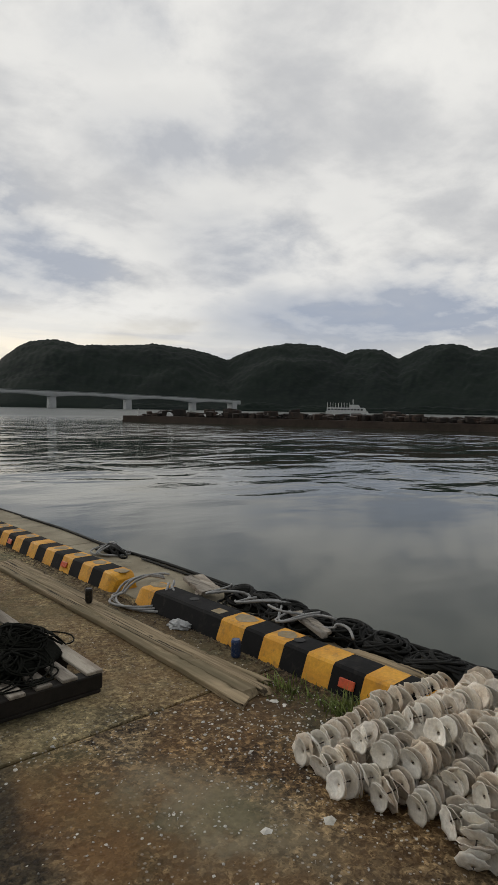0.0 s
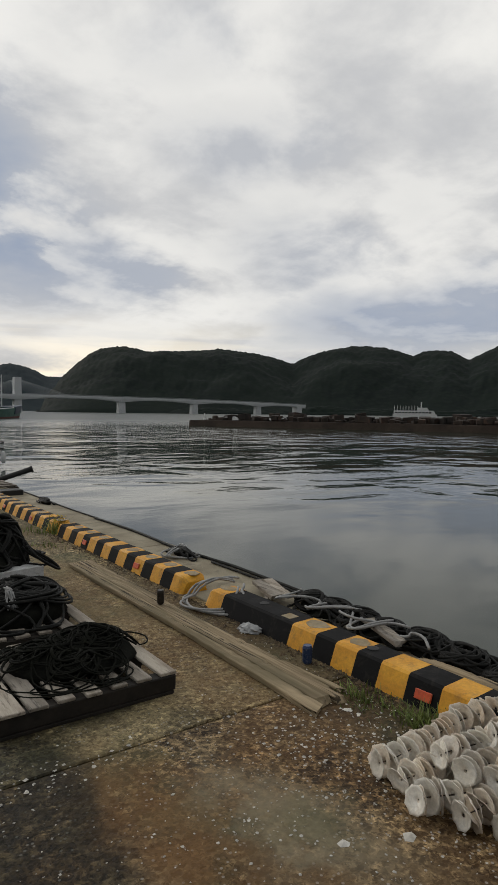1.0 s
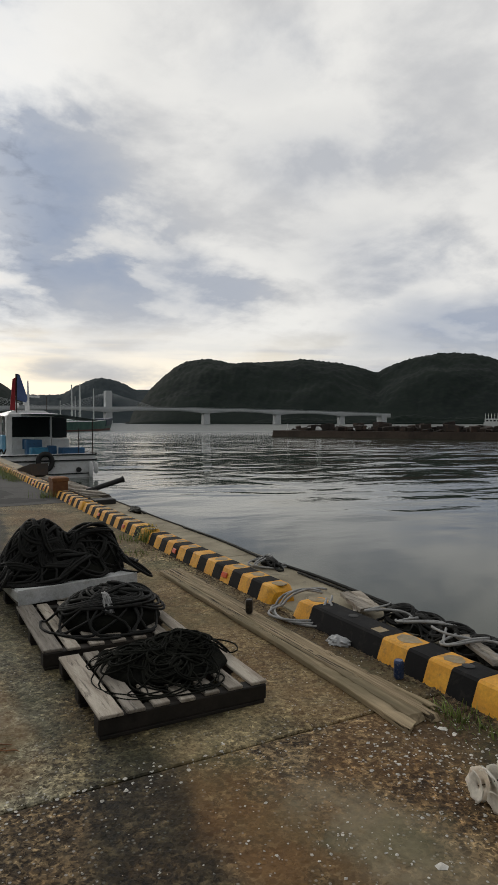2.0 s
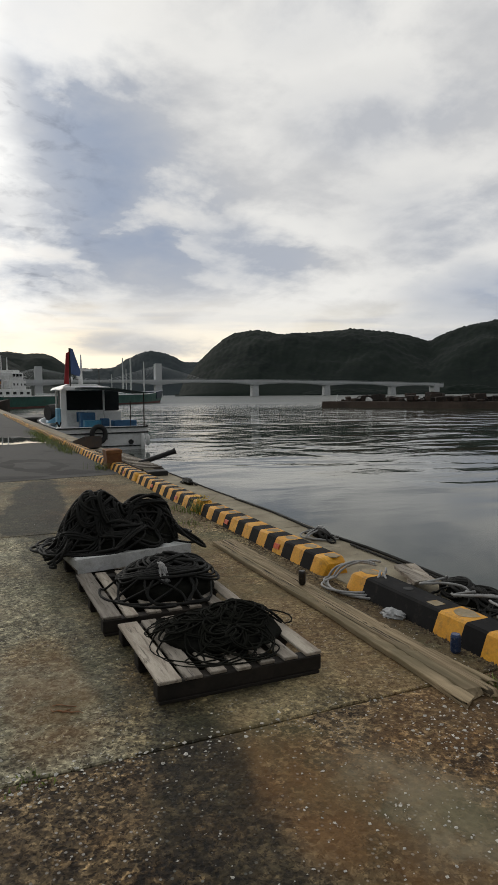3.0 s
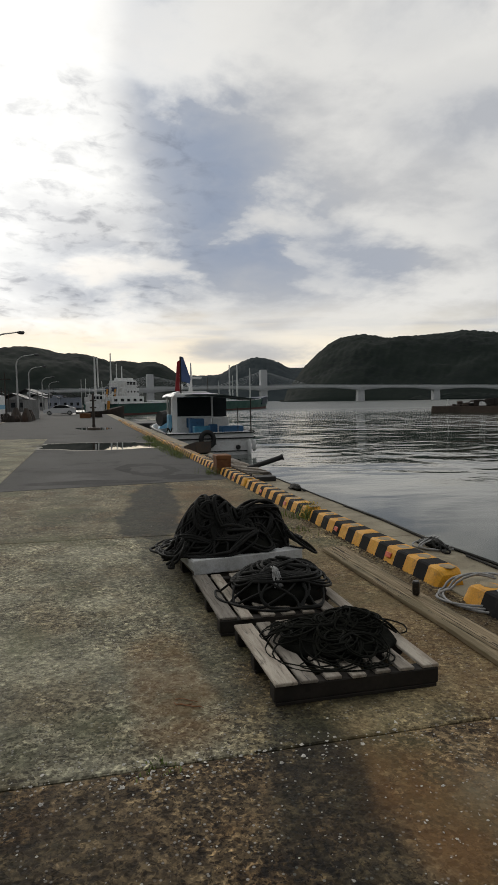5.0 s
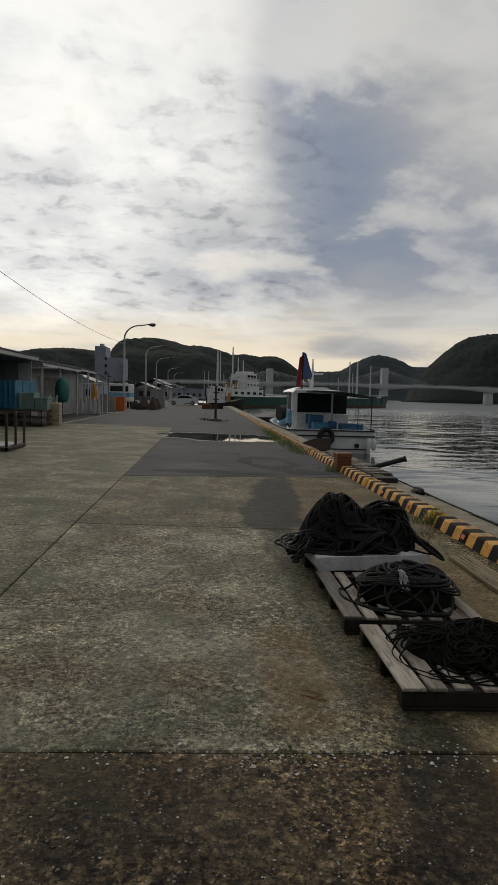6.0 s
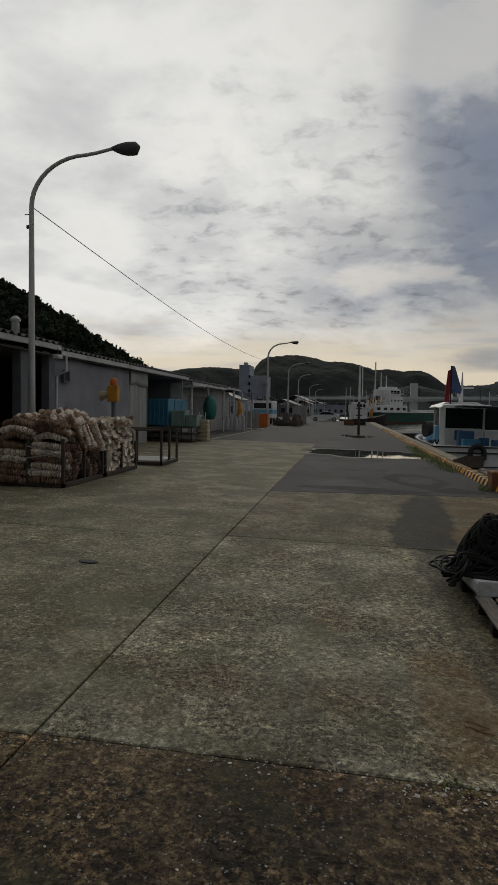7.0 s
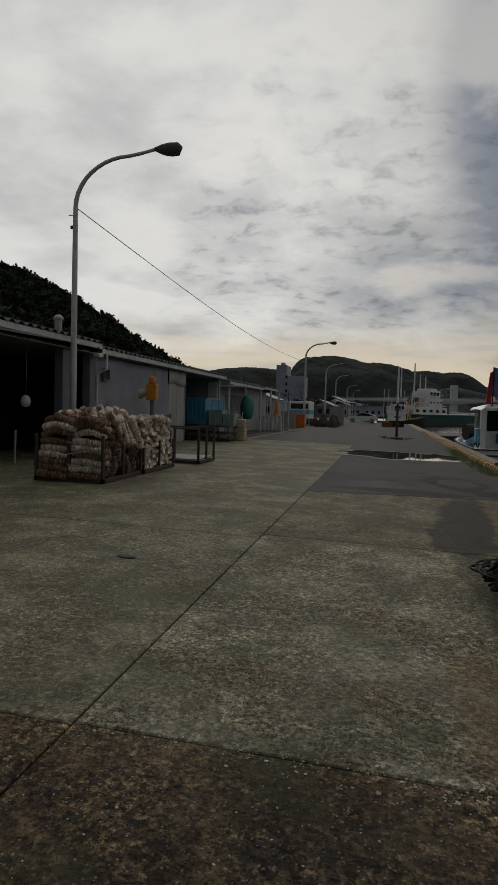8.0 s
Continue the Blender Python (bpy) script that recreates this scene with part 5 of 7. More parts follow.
def street_lamp(x, y, label, arm=2.75, top=8.12, detail=True):
    """A tapered steel post that curves over to a lamp head on the water side."""
    t = thing("street_lamp", pose(x, y, BASE), label, "street lamp", "street lamps along the road")
    h = top - BASE
    b = Build()
    pts = [(0, 0, 0), (0, 0, 2), (0, 0, 4.5), (0, 0, h - 1.15)]
    thick = 1.0 if detail else 1.35
    rs = [0.095, 0.088, 0.075, 0.062]
    pts[3] = (0, 0, h - 1.35)
    for k in range(1, 11):
        a = math.pi / 2 * k / 10
        pts.append((1.45 * (1 - math.cos(a)), 0, h - 1.35 + 1.22 * math.sin(a)))
        rs.append(0.062 - 0.0018 * k)
    pts += [(1.75, 0, h - 0.09), (arm - 0.55, 0, h)]
    rs += [0.042, 0.040]
    b.tube(pts, [q * thick for q in rs], 12)
    part("post", b, M["lamp_paint"], t, smooth=True)
    b = Build()
    b.box(-0.16, 0.16, -0.16, 0.16, 0, 0.025, 0.006)
    part("base_plate", b, M["steel"], t)
    b = Build()
    secs = []
    for k in range(9):
        s = k / 8
        w = 0.045 + 0.125 * math.sin(min(1, s * 1.25) * math.pi * 0.62) * (1 if s < 0.95 else 0.55)
        if k == 8:
            w = 0.03
        x0 = arm - 0.6 + 0.72 * s
        secs.append([(x0, w * math.cos(a), h + 0.01 + (0.65 if math.sin(a) > 0 else 1.25) * w * math.sin(a)) for a in [2 * math.pi * q / 12 for q in range(12)]])
    b.loft(secs)
    part("lamp_head", b, M["roofing"], t, "dark grey teardrop lamp head", smooth=True)
    if detail:
        b = Build()
        b.box(-0.13, -0.05, -0.03, 0.03, 6.05, 6.13, 0.004)
        b.tube([(-0.075, 0, 6.4), (-0.19, 0, 6.4)], 0.012, 6)
        part("bracket", b, M["dark_steel"], t)
    return t


street_lamp(-8.46, 15.0, "tall galvanised street lamp with curved arm beside the shed")
for yy, xx in ((58.5, -8.0), (84, -8.5), (110, -9.2), (152, -9.8), (184, -10.0)):
    street_lamp(xx, yy, "distant galvanised street lamp along the quay road", detail=False)
wire = Build()
p0, p1 = Vector((-8.42, 15.0, 6.75)), Vector((-7.95, 57.5, 6.2))
wire.tube([p0.lerp(p1, k / 24) - Vector((0, 0, 0.55 * math.sin(math.pi * k / 24))) for k in range(25)], 0.013, 5)
tagged(part("overhead_wire", wire, M["lamp_paint"]), "thin overhead wire between two street lamps", "wire")


def wall(name, b, material, label, kind="structure"):
    return tagged(part(name, b, material), label, "wall", kind=kind)


# long low shed: open bays, a tarpaulin front, corrugated eaves
def eaves(y0, y1, x, z, back_x, label, ribs=True):
    t = thing("shed_roof", Matrix(), label, "roof", kind="structure")
    b = Build()
    b.box(x - 0.02, x + 0.03, y0, y1, z - 0.13, z + 0.02, 0.006)
    part("fascia", b, M["fascia"], t)
    pitch, secs, n = 0.36, [], int((y1 - y0) / 0.09)
    ys = [y0 + (y1 - y0) * k / n for k in range(n + 1)]
    for (xx, zz) in ((x + 0.07, z + 0.03), (back_x, z + 0.03 + 0.16 * (x - back_x))):
        up_ = [(xx, yy, zz + (0.07 if k % 4 in (1, 2) else 0.0)) for k, yy in enumerate(ys)]
        dn = [(xx, yy, zz - 0.012 + (0.07 if k % 4 in (1, 2) else 0.0)) for k, yy in reversed(list(enumerate(ys)))]
        secs.append(up_ + dn)
    b = Build()
    b.loft(secs)
    part("sheet", b, M["roofing"], t, "dark ribbed roof sheet")
    return t


eaves(3.0, 17.1, -8.7, 3.46, -14.5, "ribbed shed roof with a pale fascia")
eaves(17.14, 31.7, -8.7, 3.33, -14.5, "lower ribbed shed roof with a pale fascia")
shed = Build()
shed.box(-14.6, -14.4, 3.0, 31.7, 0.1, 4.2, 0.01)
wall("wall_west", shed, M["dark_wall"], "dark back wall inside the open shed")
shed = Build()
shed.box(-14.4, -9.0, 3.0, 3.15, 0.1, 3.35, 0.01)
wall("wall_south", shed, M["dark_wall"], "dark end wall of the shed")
shed = Build()
shed.box(-14.4, -9.0, 31.5, 31.65, 0.1, 3.25, 0.01)
wall("wall_north", shed, M["cladding"], "pale end wall of the shed")
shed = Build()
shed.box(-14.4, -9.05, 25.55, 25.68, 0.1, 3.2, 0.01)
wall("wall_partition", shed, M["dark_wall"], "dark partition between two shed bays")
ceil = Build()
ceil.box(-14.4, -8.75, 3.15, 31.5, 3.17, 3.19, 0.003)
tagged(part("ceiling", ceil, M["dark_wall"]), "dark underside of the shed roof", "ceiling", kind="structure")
for yy, w, mat_ in ((15.15, 0.75, "pillar"), (16.7, 0.35, "pillar"), (8.0, 0.3, "dark_wall")):
    b = Build()
    b.box(-9.1, -8.85, yy, yy + w, BASE - 0.02, 3.18, 0.01)
    tagged(part("pillar", b, M[mat_]), "grey-blue square pillar under the shed eaves", "pillar", kind="structure")
# tarpaulin hung over the front, with folds
tarp, secs = Build(), []
n = 70
for k in range(n + 1):
    yy = 17.05 + (23.5 - 17.05) * k / n
    ring = []
    for j in range(9):
        s = j / 8
        f = 0.035 * math.sin(yy * 2.1 + 1.4 * s) + 0.03 * noise.noise(Vector((yy * 1.3, s * 2.0, 3))) + 0.05 * math.sin(s * math.pi) * noise.noise(Vector((yy * 0.5, 7, 1)))
        ring.append((-8.93 + f, yy, BASE + 0.02 + (3.22 - BASE) * (1 - s) - (0.10 * math.sin((yy - 17) / 6.4 * math.pi) if j == 0 else 0)))
    secs.append(ring + [(x - 0.015, y, z) for x, y, z in reversed(ring)])
tarp.loft(secs)
tagged(part("tarpaulin", tarp, M["tarp"], smooth=True), "grey tarpaulin sheet closing the front of the shed", "tarpaulin")
panel = thing("sliding_door", pose(-8.96, 23.55, 0), "pale panelled sliding door under a hung cloth", "door", kind="structure")
for k in range(4):
    b = Build()
    b.box(-0.02, 0.03, 0.5 * k + 0.01, 0.5 * k + 0.49, BASE + 0.02, 2.72, 0.008)
    part("panel", b, M["cladding"], panel)
b = Build()
secs = []
for k in range(31):
    yy = -0.02 + 2.08 * k / 30
    ring = [(0.06 + 0.03 * math.sin(yy * 7) * s, yy, 3.22 - 0.62 * s + 0.05 * math.sin(yy * 3) * s) for s in (0, 0.35, 0.7, 1)]
    secs.append(ring + [(x - 0.012, y, z) for x, y, z in reversed(ring)])
b.loft(secs)
part("hung_cloth", b, M["cladding"], panel, smooth=True)
b = Build()
b.box(-0.06, 0.04, 2.02, 2.1, BASE, 3.2, 0.006)
part("jamb", b, M["cladding"], panel)
vent = thing("wall_fan", pose(-8.84, 17.75, 2.62), "small square ventilator high on the shed front", "ventilator")
b = Build()
for q in ((-0.19, 0.19, 0.15, 0.19), (-0.19, 0.19, -0.19, -0.15), (-0.19, -0.15, -0.15, 0.15), (0.15, 0.19, -0.15, 0.15)):
    b.box(-0.03, 0.04, q[0], q[1], q[2], q[3], 0.004)
part("frame", b, M["pillar"], vent)
b = Build()
b.box(-0.03, 0.0, -0.15, 0.15, -0.15, 0.15, 0.004)
part("grille", b, M["rubber"], vent)
spot = thing("flood_lamp", pose(-8.62, 16.75, 3.16), "small pale floodlight under the eaves", "lamp")
b = Build()
b.box(-0.1, 0.1, -0.14, 0.14, -0.1, 0.02, 0.02)
part("housing", b, M["fascia"], spot)
b = Build()
b.tube([(0, 0, 0.02), (0, 0, 0.2)], 0.02, 6)
part("bracket", b, M["dark_steel"], spot)
flue = thing("roof_vent", pose(-9.2, 15.5, 3.6), "short round metal roof vent on the shed", "roof vent")
b = Build()
b.lathe([(0.10, -0.1), (0.10, 0.36), (0.13, 0.36), (0.13, 0.42), (0.05, 0.5)], 14)
part("pipe", b, M["steel"], flue, smooth=False)
b = Build()
b.tube([(-8.62, 17.3, 3.22), (-8.62, 17.3, 2.75), (-8.9, 17.25, 2.6), (-8.9, 17.25, BASE)], 0.04, 8)
tagged(part("downpipe", b, M["fascia"]), "pale rainwater pipe at the shed corner", "pipe")
# dark bay with a few things in it
rng = random.Random(77)
for k in range(9):
    x, yy = rng.uniform(-13.5, -9.6), rng.uniform(9.5, 15)
    t = thing("stored_bundle", pose(x, yy, BASE), "dark bundle of stored nets in the shed", "bundle", "stored bundles in the shed")
    b, s = Build(), rng.uniform(0.4, 0.8)
    b.loft([[(s * math.cos(a) * w * (1 + 0.2 * math.sin(3 * a + k)), s * math.sin(a) * w, z * s * 1.7) for a in [6.283 * q / 12 for q in range(12)]] for w, z in ((1, 0), (1.05, 0.35), (0.8, 0.75), (0.35, 1.0))])
    part("net", b, M["net"], t, smooth=True)
gauge = thing("white_float", pose(-9.6, 14.6, 1.72), "round white float hanging in the dark shed bay", "float")
b = Build()
b.lathe([(0.02, -0.16), (0.10, -0.12), (0.14, 0), (0.10, 0.12), (0.02, 0.16)], 16)
part("ball", b, M["ship_white"], gauge, smooth=True)
b = Build()
b.tube([(0, 0, 0.15), (0.02, 0, 0.75), (0.02, 0, 1.45)], 0.006, 5)
part("line", b, M["hose"], gauge)
for x, yy, z0, z1 in ((-9.25, 13.6, 0.18, 1.0), (-9.3, 12.6, 0.18, 1.15)):
    b = Build()
    b.tube([(x, yy, z0), (x + 0.02, yy, z1)], 0.03, 7)
    tagged(part("pale_pipe", b, M["hose"]), "pale pipe standing in the shed bay", "pipe")


# signal stand
sig = thing("warning_lamp_stand", pose(-7.82, 19.0, BASE), "yellow warning box with orange lamp on a post", "warning lamp")
b = Build()
b.tube([(0, 0, 0), (0, 0, 1.7)], 0.07, 8)
part("post", b, M["pillar"], sig)
b = Build()
b.box(-0.17, 0.17, -0.12, 0.12, 1.70, 2.22, 0.015)
part("box", b, M["yellow_box"], sig)
b = Build()
b.lathe([(0.10, 2.22), (0.115, 2.26), (0.11, 2.42), (0.05, 2.47)], 14)
part("lamp", b, M["orange"], sig, "orange lamp dome", smooth=True)
b = Build()
b.loft([[(-0.17 - 0.26 * s, 0.09 * (1 + s) * math.cos(a), 1.95 - 0.06 * s + 0.09 * (1 + s) * math.sin(a)) for a in [6.283 * q / 10 for q in range(10)]] for s in (0, 0.5, 1)])
part("horn", b, M["cream"], sig)


# cages of shell strings
def cage(x, y, wide, deep, high, label, posts=True):
    t = thing("steel_cage", pose(x, y, BASE), label, "steel cage", "steel cages on the quay")
    for k, (u, v) in enumerate(((0, 0), (wide, 0), (wide, deep), (0, deep), (wide / 2, 0), (wide, deep / 2))):
        b = Build()
        b.box(u - 0.03, u + 0.03, v - 0.03, v + 0.03, 0.09, high, 0.006)
        part("post", b, M["dark_steel"], t)
    for u0, v0, u1, v1 in ((0, 0, wide, 0), (0, deep, wide, deep), (0, 0, 0, deep), (wide, 0, wide, deep)):
        b = Build()
        b.box(min(u0, u1) - 0.035, max(u0, u1) + 0.035, min(v0, v1) - 0.035, max(v0, v1) + 0.035, 0.0, 0.085, 0.006)
        part("rail", b, M["dark_steel"], t)
    return t


def strand(b, rng, pts, r, step=0.035):
    """A string of shells: many thin discs threaded along a line."""
    pts = [Vector(p) for p in pts]
    n = 9
    for a, c in zip(pts, pts[1:]):
        d = c - a
        count = max(1, int(d.length / step))
        q = d.to_track_quat("Z", "Y").to_matrix().to_4x4()
        for k in range(count):
            p = a + d * (k / count)
            m = Matrix.Translation(p) @ q @ pose(0, 0, 0, rng.uniform(-14, 14), rng.uniform(-14, 14), rng.uniform(0, 90)) @ Matrix.Scale(rng.uniform(0.8, 1.12), 4)
            ring = [(r * (1 + 0.06 * (-1) ** i) * math.cos(6.283 * i / n), r * math.sin(6.283 * i / n)) for i in range(n)]
            b.add([(u, v, 0.006) for u, v in ring] + [(u * 0.96, v * 0.96, -0.006) for u, v in ring] + [(0, 0, -0.008), (0, 0, -0.016)], [(i, (i + 1) % n, n + (i + 1) % n, n + i) for i in range(n)] + [(i, (i + 1) % n, 2 * n) for i in range(n)] + [(n + (i + 1) % n, n + i, 2 * n + 1) for i in range(n)], m)


C1 = (-7.02, 10.95, 1.40, 1.85)
cage(*C1, 0.92, "dark steel cage heaped with brown shell strings")
rng = random.Random(91)
# bent strings lie folded over one another
for col in range(2):
    for row in range(9):
        for deepk in range(3):
            x0, z = C1[0] + 0.04 + 0.68 * col, BASE + 0.15 + 0.125 * row
            yy = C1[1] + 0.02 + 0.16 * deepk + rng.uniform(-0.04, 0.04) + 0.03 * row
            s, pts = rng.uniform(0.9, 1.05), []
            arch = 0.10 if row > 5 else 0.02
            for k in range(8):
                u = k / 7
                pts.append((x0 + 0.66 * u * s, yy - 0.10 * math.sin(u * math.pi) + rng.uniform(-0.012, 0.012), z + arch * math.sin(u * math.pi) - 0.05 * u + rng.uniform(-0.012, 0.012)))
            b = Build()
            strand(b, rng, pts, 0.066, 0.019)
            ob = part("shell_string", b, M["shell_brown" if rng.random() < 0.6 else "shell_pale"])
            tagged(ob, "brown weathered string of shells folded in a cage", "shell string", "shell strings in the first cage")
for k in range(90):
    x0, y0 = C1[0] + rng.uniform(0.15, 1.32), C1[1] + rng.uniform(0.5, 1.7)
    top = 1.42 - 0.3 * abs(x0 - C1[0] - 0.75) + rng.uniform(-0.1, 0.1)
    b, ln = Build(), rng.uniform(0.5, 0.8)
    a = rng.uniform(-0.5, 0.5)
    pts = [(x0 + 0.35 * ln * math.sin(a) * u / 6 + 0.12 * (u / 6) ** 2, y0 + 0.25 * math.cos(a) * u / 6 - 0.12, BASE + top - 0.9 * ln * (u / 6) ** 1.6 + rng.uniform(-0.01, 0.01)) for u in range(7)]
    strand(b, rng, pts, 0.062, 0.020)
    tagged(part("shell_string", b, M["shell_brown" if rng.random() < 0.5 else "shell_pale"]), "brown string of shells slumped over a cage", "shell string", "shell strings in the first cage")
for k in range(34):
    y0, z0 = C1[1] + 0.30 + 1.45 * (k % 17) / 16, BASE + (0.78 if k < 17 else 0.48) + rng.uniform(-0.08, 0.08)
    b, sway = Build(), rng.uniform(-0.22, 0.22)
    pts = [(C1[0] + 1.30 + 0.05 * math.sin(u / 6 * math.pi) + rng.uniform(-0.015, 0.015), y0 + sway * (u / 6) ** 1.5, z0 - 0.40 * u / 6) for u in range(7)]
    strand(b, rng, pts, 0.058, 0.022)
    tagged(part("shell_string", b, M["shell_dark" if rng.random() < 0.75 else "shell_brown"]), "dark brown string of shells hanging in a cage", "shell string", "shell strings in the first cage")
C2 = (-7.00, 12.92, 1.40, 1.95)
cage(*C2, 0.70, "dark steel cage packed with pale shell strings")
for row in range(10):
    for k in range(16):
        x1, yy, z = C2[0] + 1.38 + rng.uniform(-0.05, 0.05), C2[1] + 0.05 + 0.121 * k + rng.uniform(-0.03, 0.03), BASE + 0.13 + 0.122 * row + rng.uniform(-0.03, 0.03)
        b = Build()
        strand(b, rng, [(x1 - 0.5, yy + rng.uniform(-0.1, 0.1), z + rng.uniform(-0.05, 0.05)), (x1 - 0.12, yy + rng.uniform(-0.05, 0.05), z), (x1, yy - rng.uniform(0.0, 0.09), z + rng.uniform(-0.07, 0.04))], 0.050, 0.024)
        tagged(part("shell_string", b, M["shell_pale" if rng.random() < 0.85 else "shell_brown"]), "pale string of shells stacked in a cage", "shell string", "shell strings in the second cage")
# this black box puts the shade between the strings into colour
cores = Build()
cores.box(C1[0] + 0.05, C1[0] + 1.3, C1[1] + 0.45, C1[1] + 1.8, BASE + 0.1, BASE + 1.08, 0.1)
tagged(part("shell_heap", cores, M["net"]), "black filler box standing for the shaded hollow of a cage", "shell heap", kind="stuff")
cores = Build()
cores.box(C2[0] + 0.05, C2[0] + 0.85, C2[1] + 0.02, C2[1] + 1.92, BASE + 0.1, BASE + 1.22, 0.1)
tagged(part("shell_heap", cores, M["shell_brown"]), "inner heap of pale shells in a cage", "shell heap", kind="stuff")
ties = Build()
for z, dz in ((0.78, -0.16), (0.55, 0.1), (0.34, -0.04)):
    ties.tube([(C1[0] + 0.72 + 0.68 * k / 8, C1[1] - 0.09 - 0.02 * math.sin(k), BASE + z + dz * k / 8) for k in range(9)], 0.012, 5)
tagged(part("lashing", ties, M["hose"]), "pale rope lashing across the shell strings", "rope")
# an empty flat cage with end frames
t = cage(-6.6, 15.9, 1.35, 1.5, 0.95, "empty dark steel cage with a pale pallet deck")
for v in (0, 1.5):
    b = Build()
    b.box(0, 1.35, v - 0.025, v + 0.025, 0.91, 0.955, 0.006)
    part("top_rail", b, M["dark_steel"], t)
for k in range(6):
    b = Build()
    b.box(0.05, 1.3, 0.08 + 0.24 * k, 0.24 + 0.24 * k, 0.09, 0.12, 0.005)
    part("deck_board", b, M["foam"], t)


# crates, tubs and boxes by the open bay
def ribbed_crate(x, y, z, w, d, h, material, label, name="plastic_crate", category="crate", group=""):
    t = thing(name, pose(x, y, z), label, category, group)
    b = Build()
    b.loft([[(0.02, 0.02, 0), (w - 0.02, 0.02, 0), (w - 0.02, d - 0.02, 0), (0.02, d - 0.02, 0)], [(0, 0, h), (w, 0, h), (w, d, h), (0, d, h)]])
    part("body", b, M[material], t)
    b = Build()
    for u0, u1, v0, v1 in ((-0.03, w + 0.03, -0.03, 0.0), (-0.03, w + 0.03, d, d + 0.03), (-0.03, 0.0, 0, d), (w, w + 0.03, 0, d)):
        b.box(u0, u1, v0, v1, h - 0.07, h + 0.01, 0.006)
    part("rim", b, M[material], t)
    n = max(2, int(w / 0.22))
    for k in range(n + 1):
        b = Build()
        u = (w - 0.05) * k / n
        b.box(u, u + 0.05, -0.028, 0.02, 0.02, h - 0.07, 0.005)
        part("rib", b, M[material], t)
    return t


for k in range(3):
    ribbed_crate(-9.62, 27.4 + 1.15 * k, BASE + 0.72, 1.1, 1.05, 1.22, "crate_blue", "tall blue ribbed plastic fish crate on a rack", group="blue crates by the shed")
ribbed_crate(-8.4, 27.6, BASE + 0.70, 0.62, 0.9, 0.72, "tub", "pale green plastic tub on a rack")
ribbed_crate(-7.75, 27.7, BASE + 0.70, 0.52, 0.9, 0.52, "tub", "pale green low plastic tub on a rack")
rack = thing("steel_rack", pose(-9.6, 26.9, BASE), "dark steel rack under crates and tubs", "rack")
for k in range(6):
    b = Build()
    b.box(0.46 * k, 0.46 * k + 0.05, 0.0, 0.05, 0, 0.68, 0.006)
    part("leg", b, M["dark_steel"], rack)
for z in (0.05, 0.34, 0.64):
    b = Build()
    b.box(0, 2.4, 0.0, 1.9, z, z + 0.05, 0.006)
    part("shelf", b, M["dark_steel"], rack)
box = thing("cream_box", pose(-7.42, 28.35, BASE), "cream plastic bin with stacked ribs beside the yard", "bin")
for k in range(5):
    b = Build()
    b.box(0, 0.55, 0, 0.6, 0.2 * k + 0.004, 0.2 * k + 0.196, 0.02)
    part("tier", b, M["cream"], box)
for u in (0.1, 0.4):
    b = Build()
    b.tube([(u, 0.2, 0.99), (u, 0.2, 1.35)], 0.025, 6)
    part("peg", b, M["fascia"], box)
b = Build()
b.box(-9.62, -9.08, 31.44, 31.49, 2.1, 3.05, 0.008)
tagged(part("wall_panel", b, M["fascia"]), "pale shutter panel high on the shed end wall", "panel", kind="structure")
screen = thing("net_screen", pose(-10.4, 30.2, BASE), "dark green net screen behind tubs in the shed", "screen")
for u in (0.0, 0.75, 1.5):
    b = Build()
    b.tube([(u, 0, 0), (u, 0, 1.95)], 0.03, 6)
    part("post", b, M["dark_steel"], screen)
b = Build()
b.loft([[(0.05 + 1.4 * k / 12, -0.03 + 0.03 * math.sin(k * 1.3), 0.5), (0.05 + 1.4 * k / 12, -0.03 + 0.02 * math.sin(k), 1.9 - 0.04 * math.sin(k * 0.9)), (0.05 + 1.4 * k / 12, -0.015 + 0.02 * math.sin(k), 1.9 - 0.04 * math.sin(k * 0.9)), (0.05 + 1.4 * k / 12, -0.015 + 0.03 * math.sin(k * 1.3), 0.5)] for k in range(13)])
part("net", b, M["awning"], screen)
beam = Build()
beam.tube([(-9.6, 32.4, 2.86), (-8.0, 32.4, 2.90), (-7.96, 32.4, 2.84)], 0.06, 8)
tagged(part("roof_beam", beam, M["fascia"]), "pale pipe beam under the yard roof", "beam", kind="structure")
# posts and small roofs past the shed
annex = Build()
annex.box(-13, -9.6, 33.0, 47.5, BASE, 3.0, 0.01)
tagged(part("annex_wall", annex, M["cladding"]), "pale clad annexe behind the yard", "wall", kind="structure")
eaves(32.2, 41.5, -8.6, 3.12, -13, "small flat ribbed roof over the yard")
eaves(41.6, 49.0, -8.9, 3.25, -13, "small ribbed roof over a yard shelter")
for k, yy in enumerate((32.6, 36.5, 41.2, 45.0, 48.6)):
    b = Build()
    b.tube([(-8.75, yy, BASE), (-8.75, yy, 3.05)], 0.07, 8)
    tagged(part("roof_post", b, M["fascia"]), "pale post carrying a yard roof", "post", "posts of the yard roof")
# no doorway is cut: a dark panel on the wall paints its shade
dark_sheet = Build()
dark_sheet.box(-9.62, -9.585, 35.0, 40.5, BASE, 2.5, 0.005)
tagged(part("door_2", dark_sheet, M["dark_wall"]), "dark panel standing for a shaded doorway of the annexe", "door", kind="structure")
net = thing("net_bundle", pose(-8.5, 36.0, BASE), "green net bundle hung on a frame", "net")
b = Build()
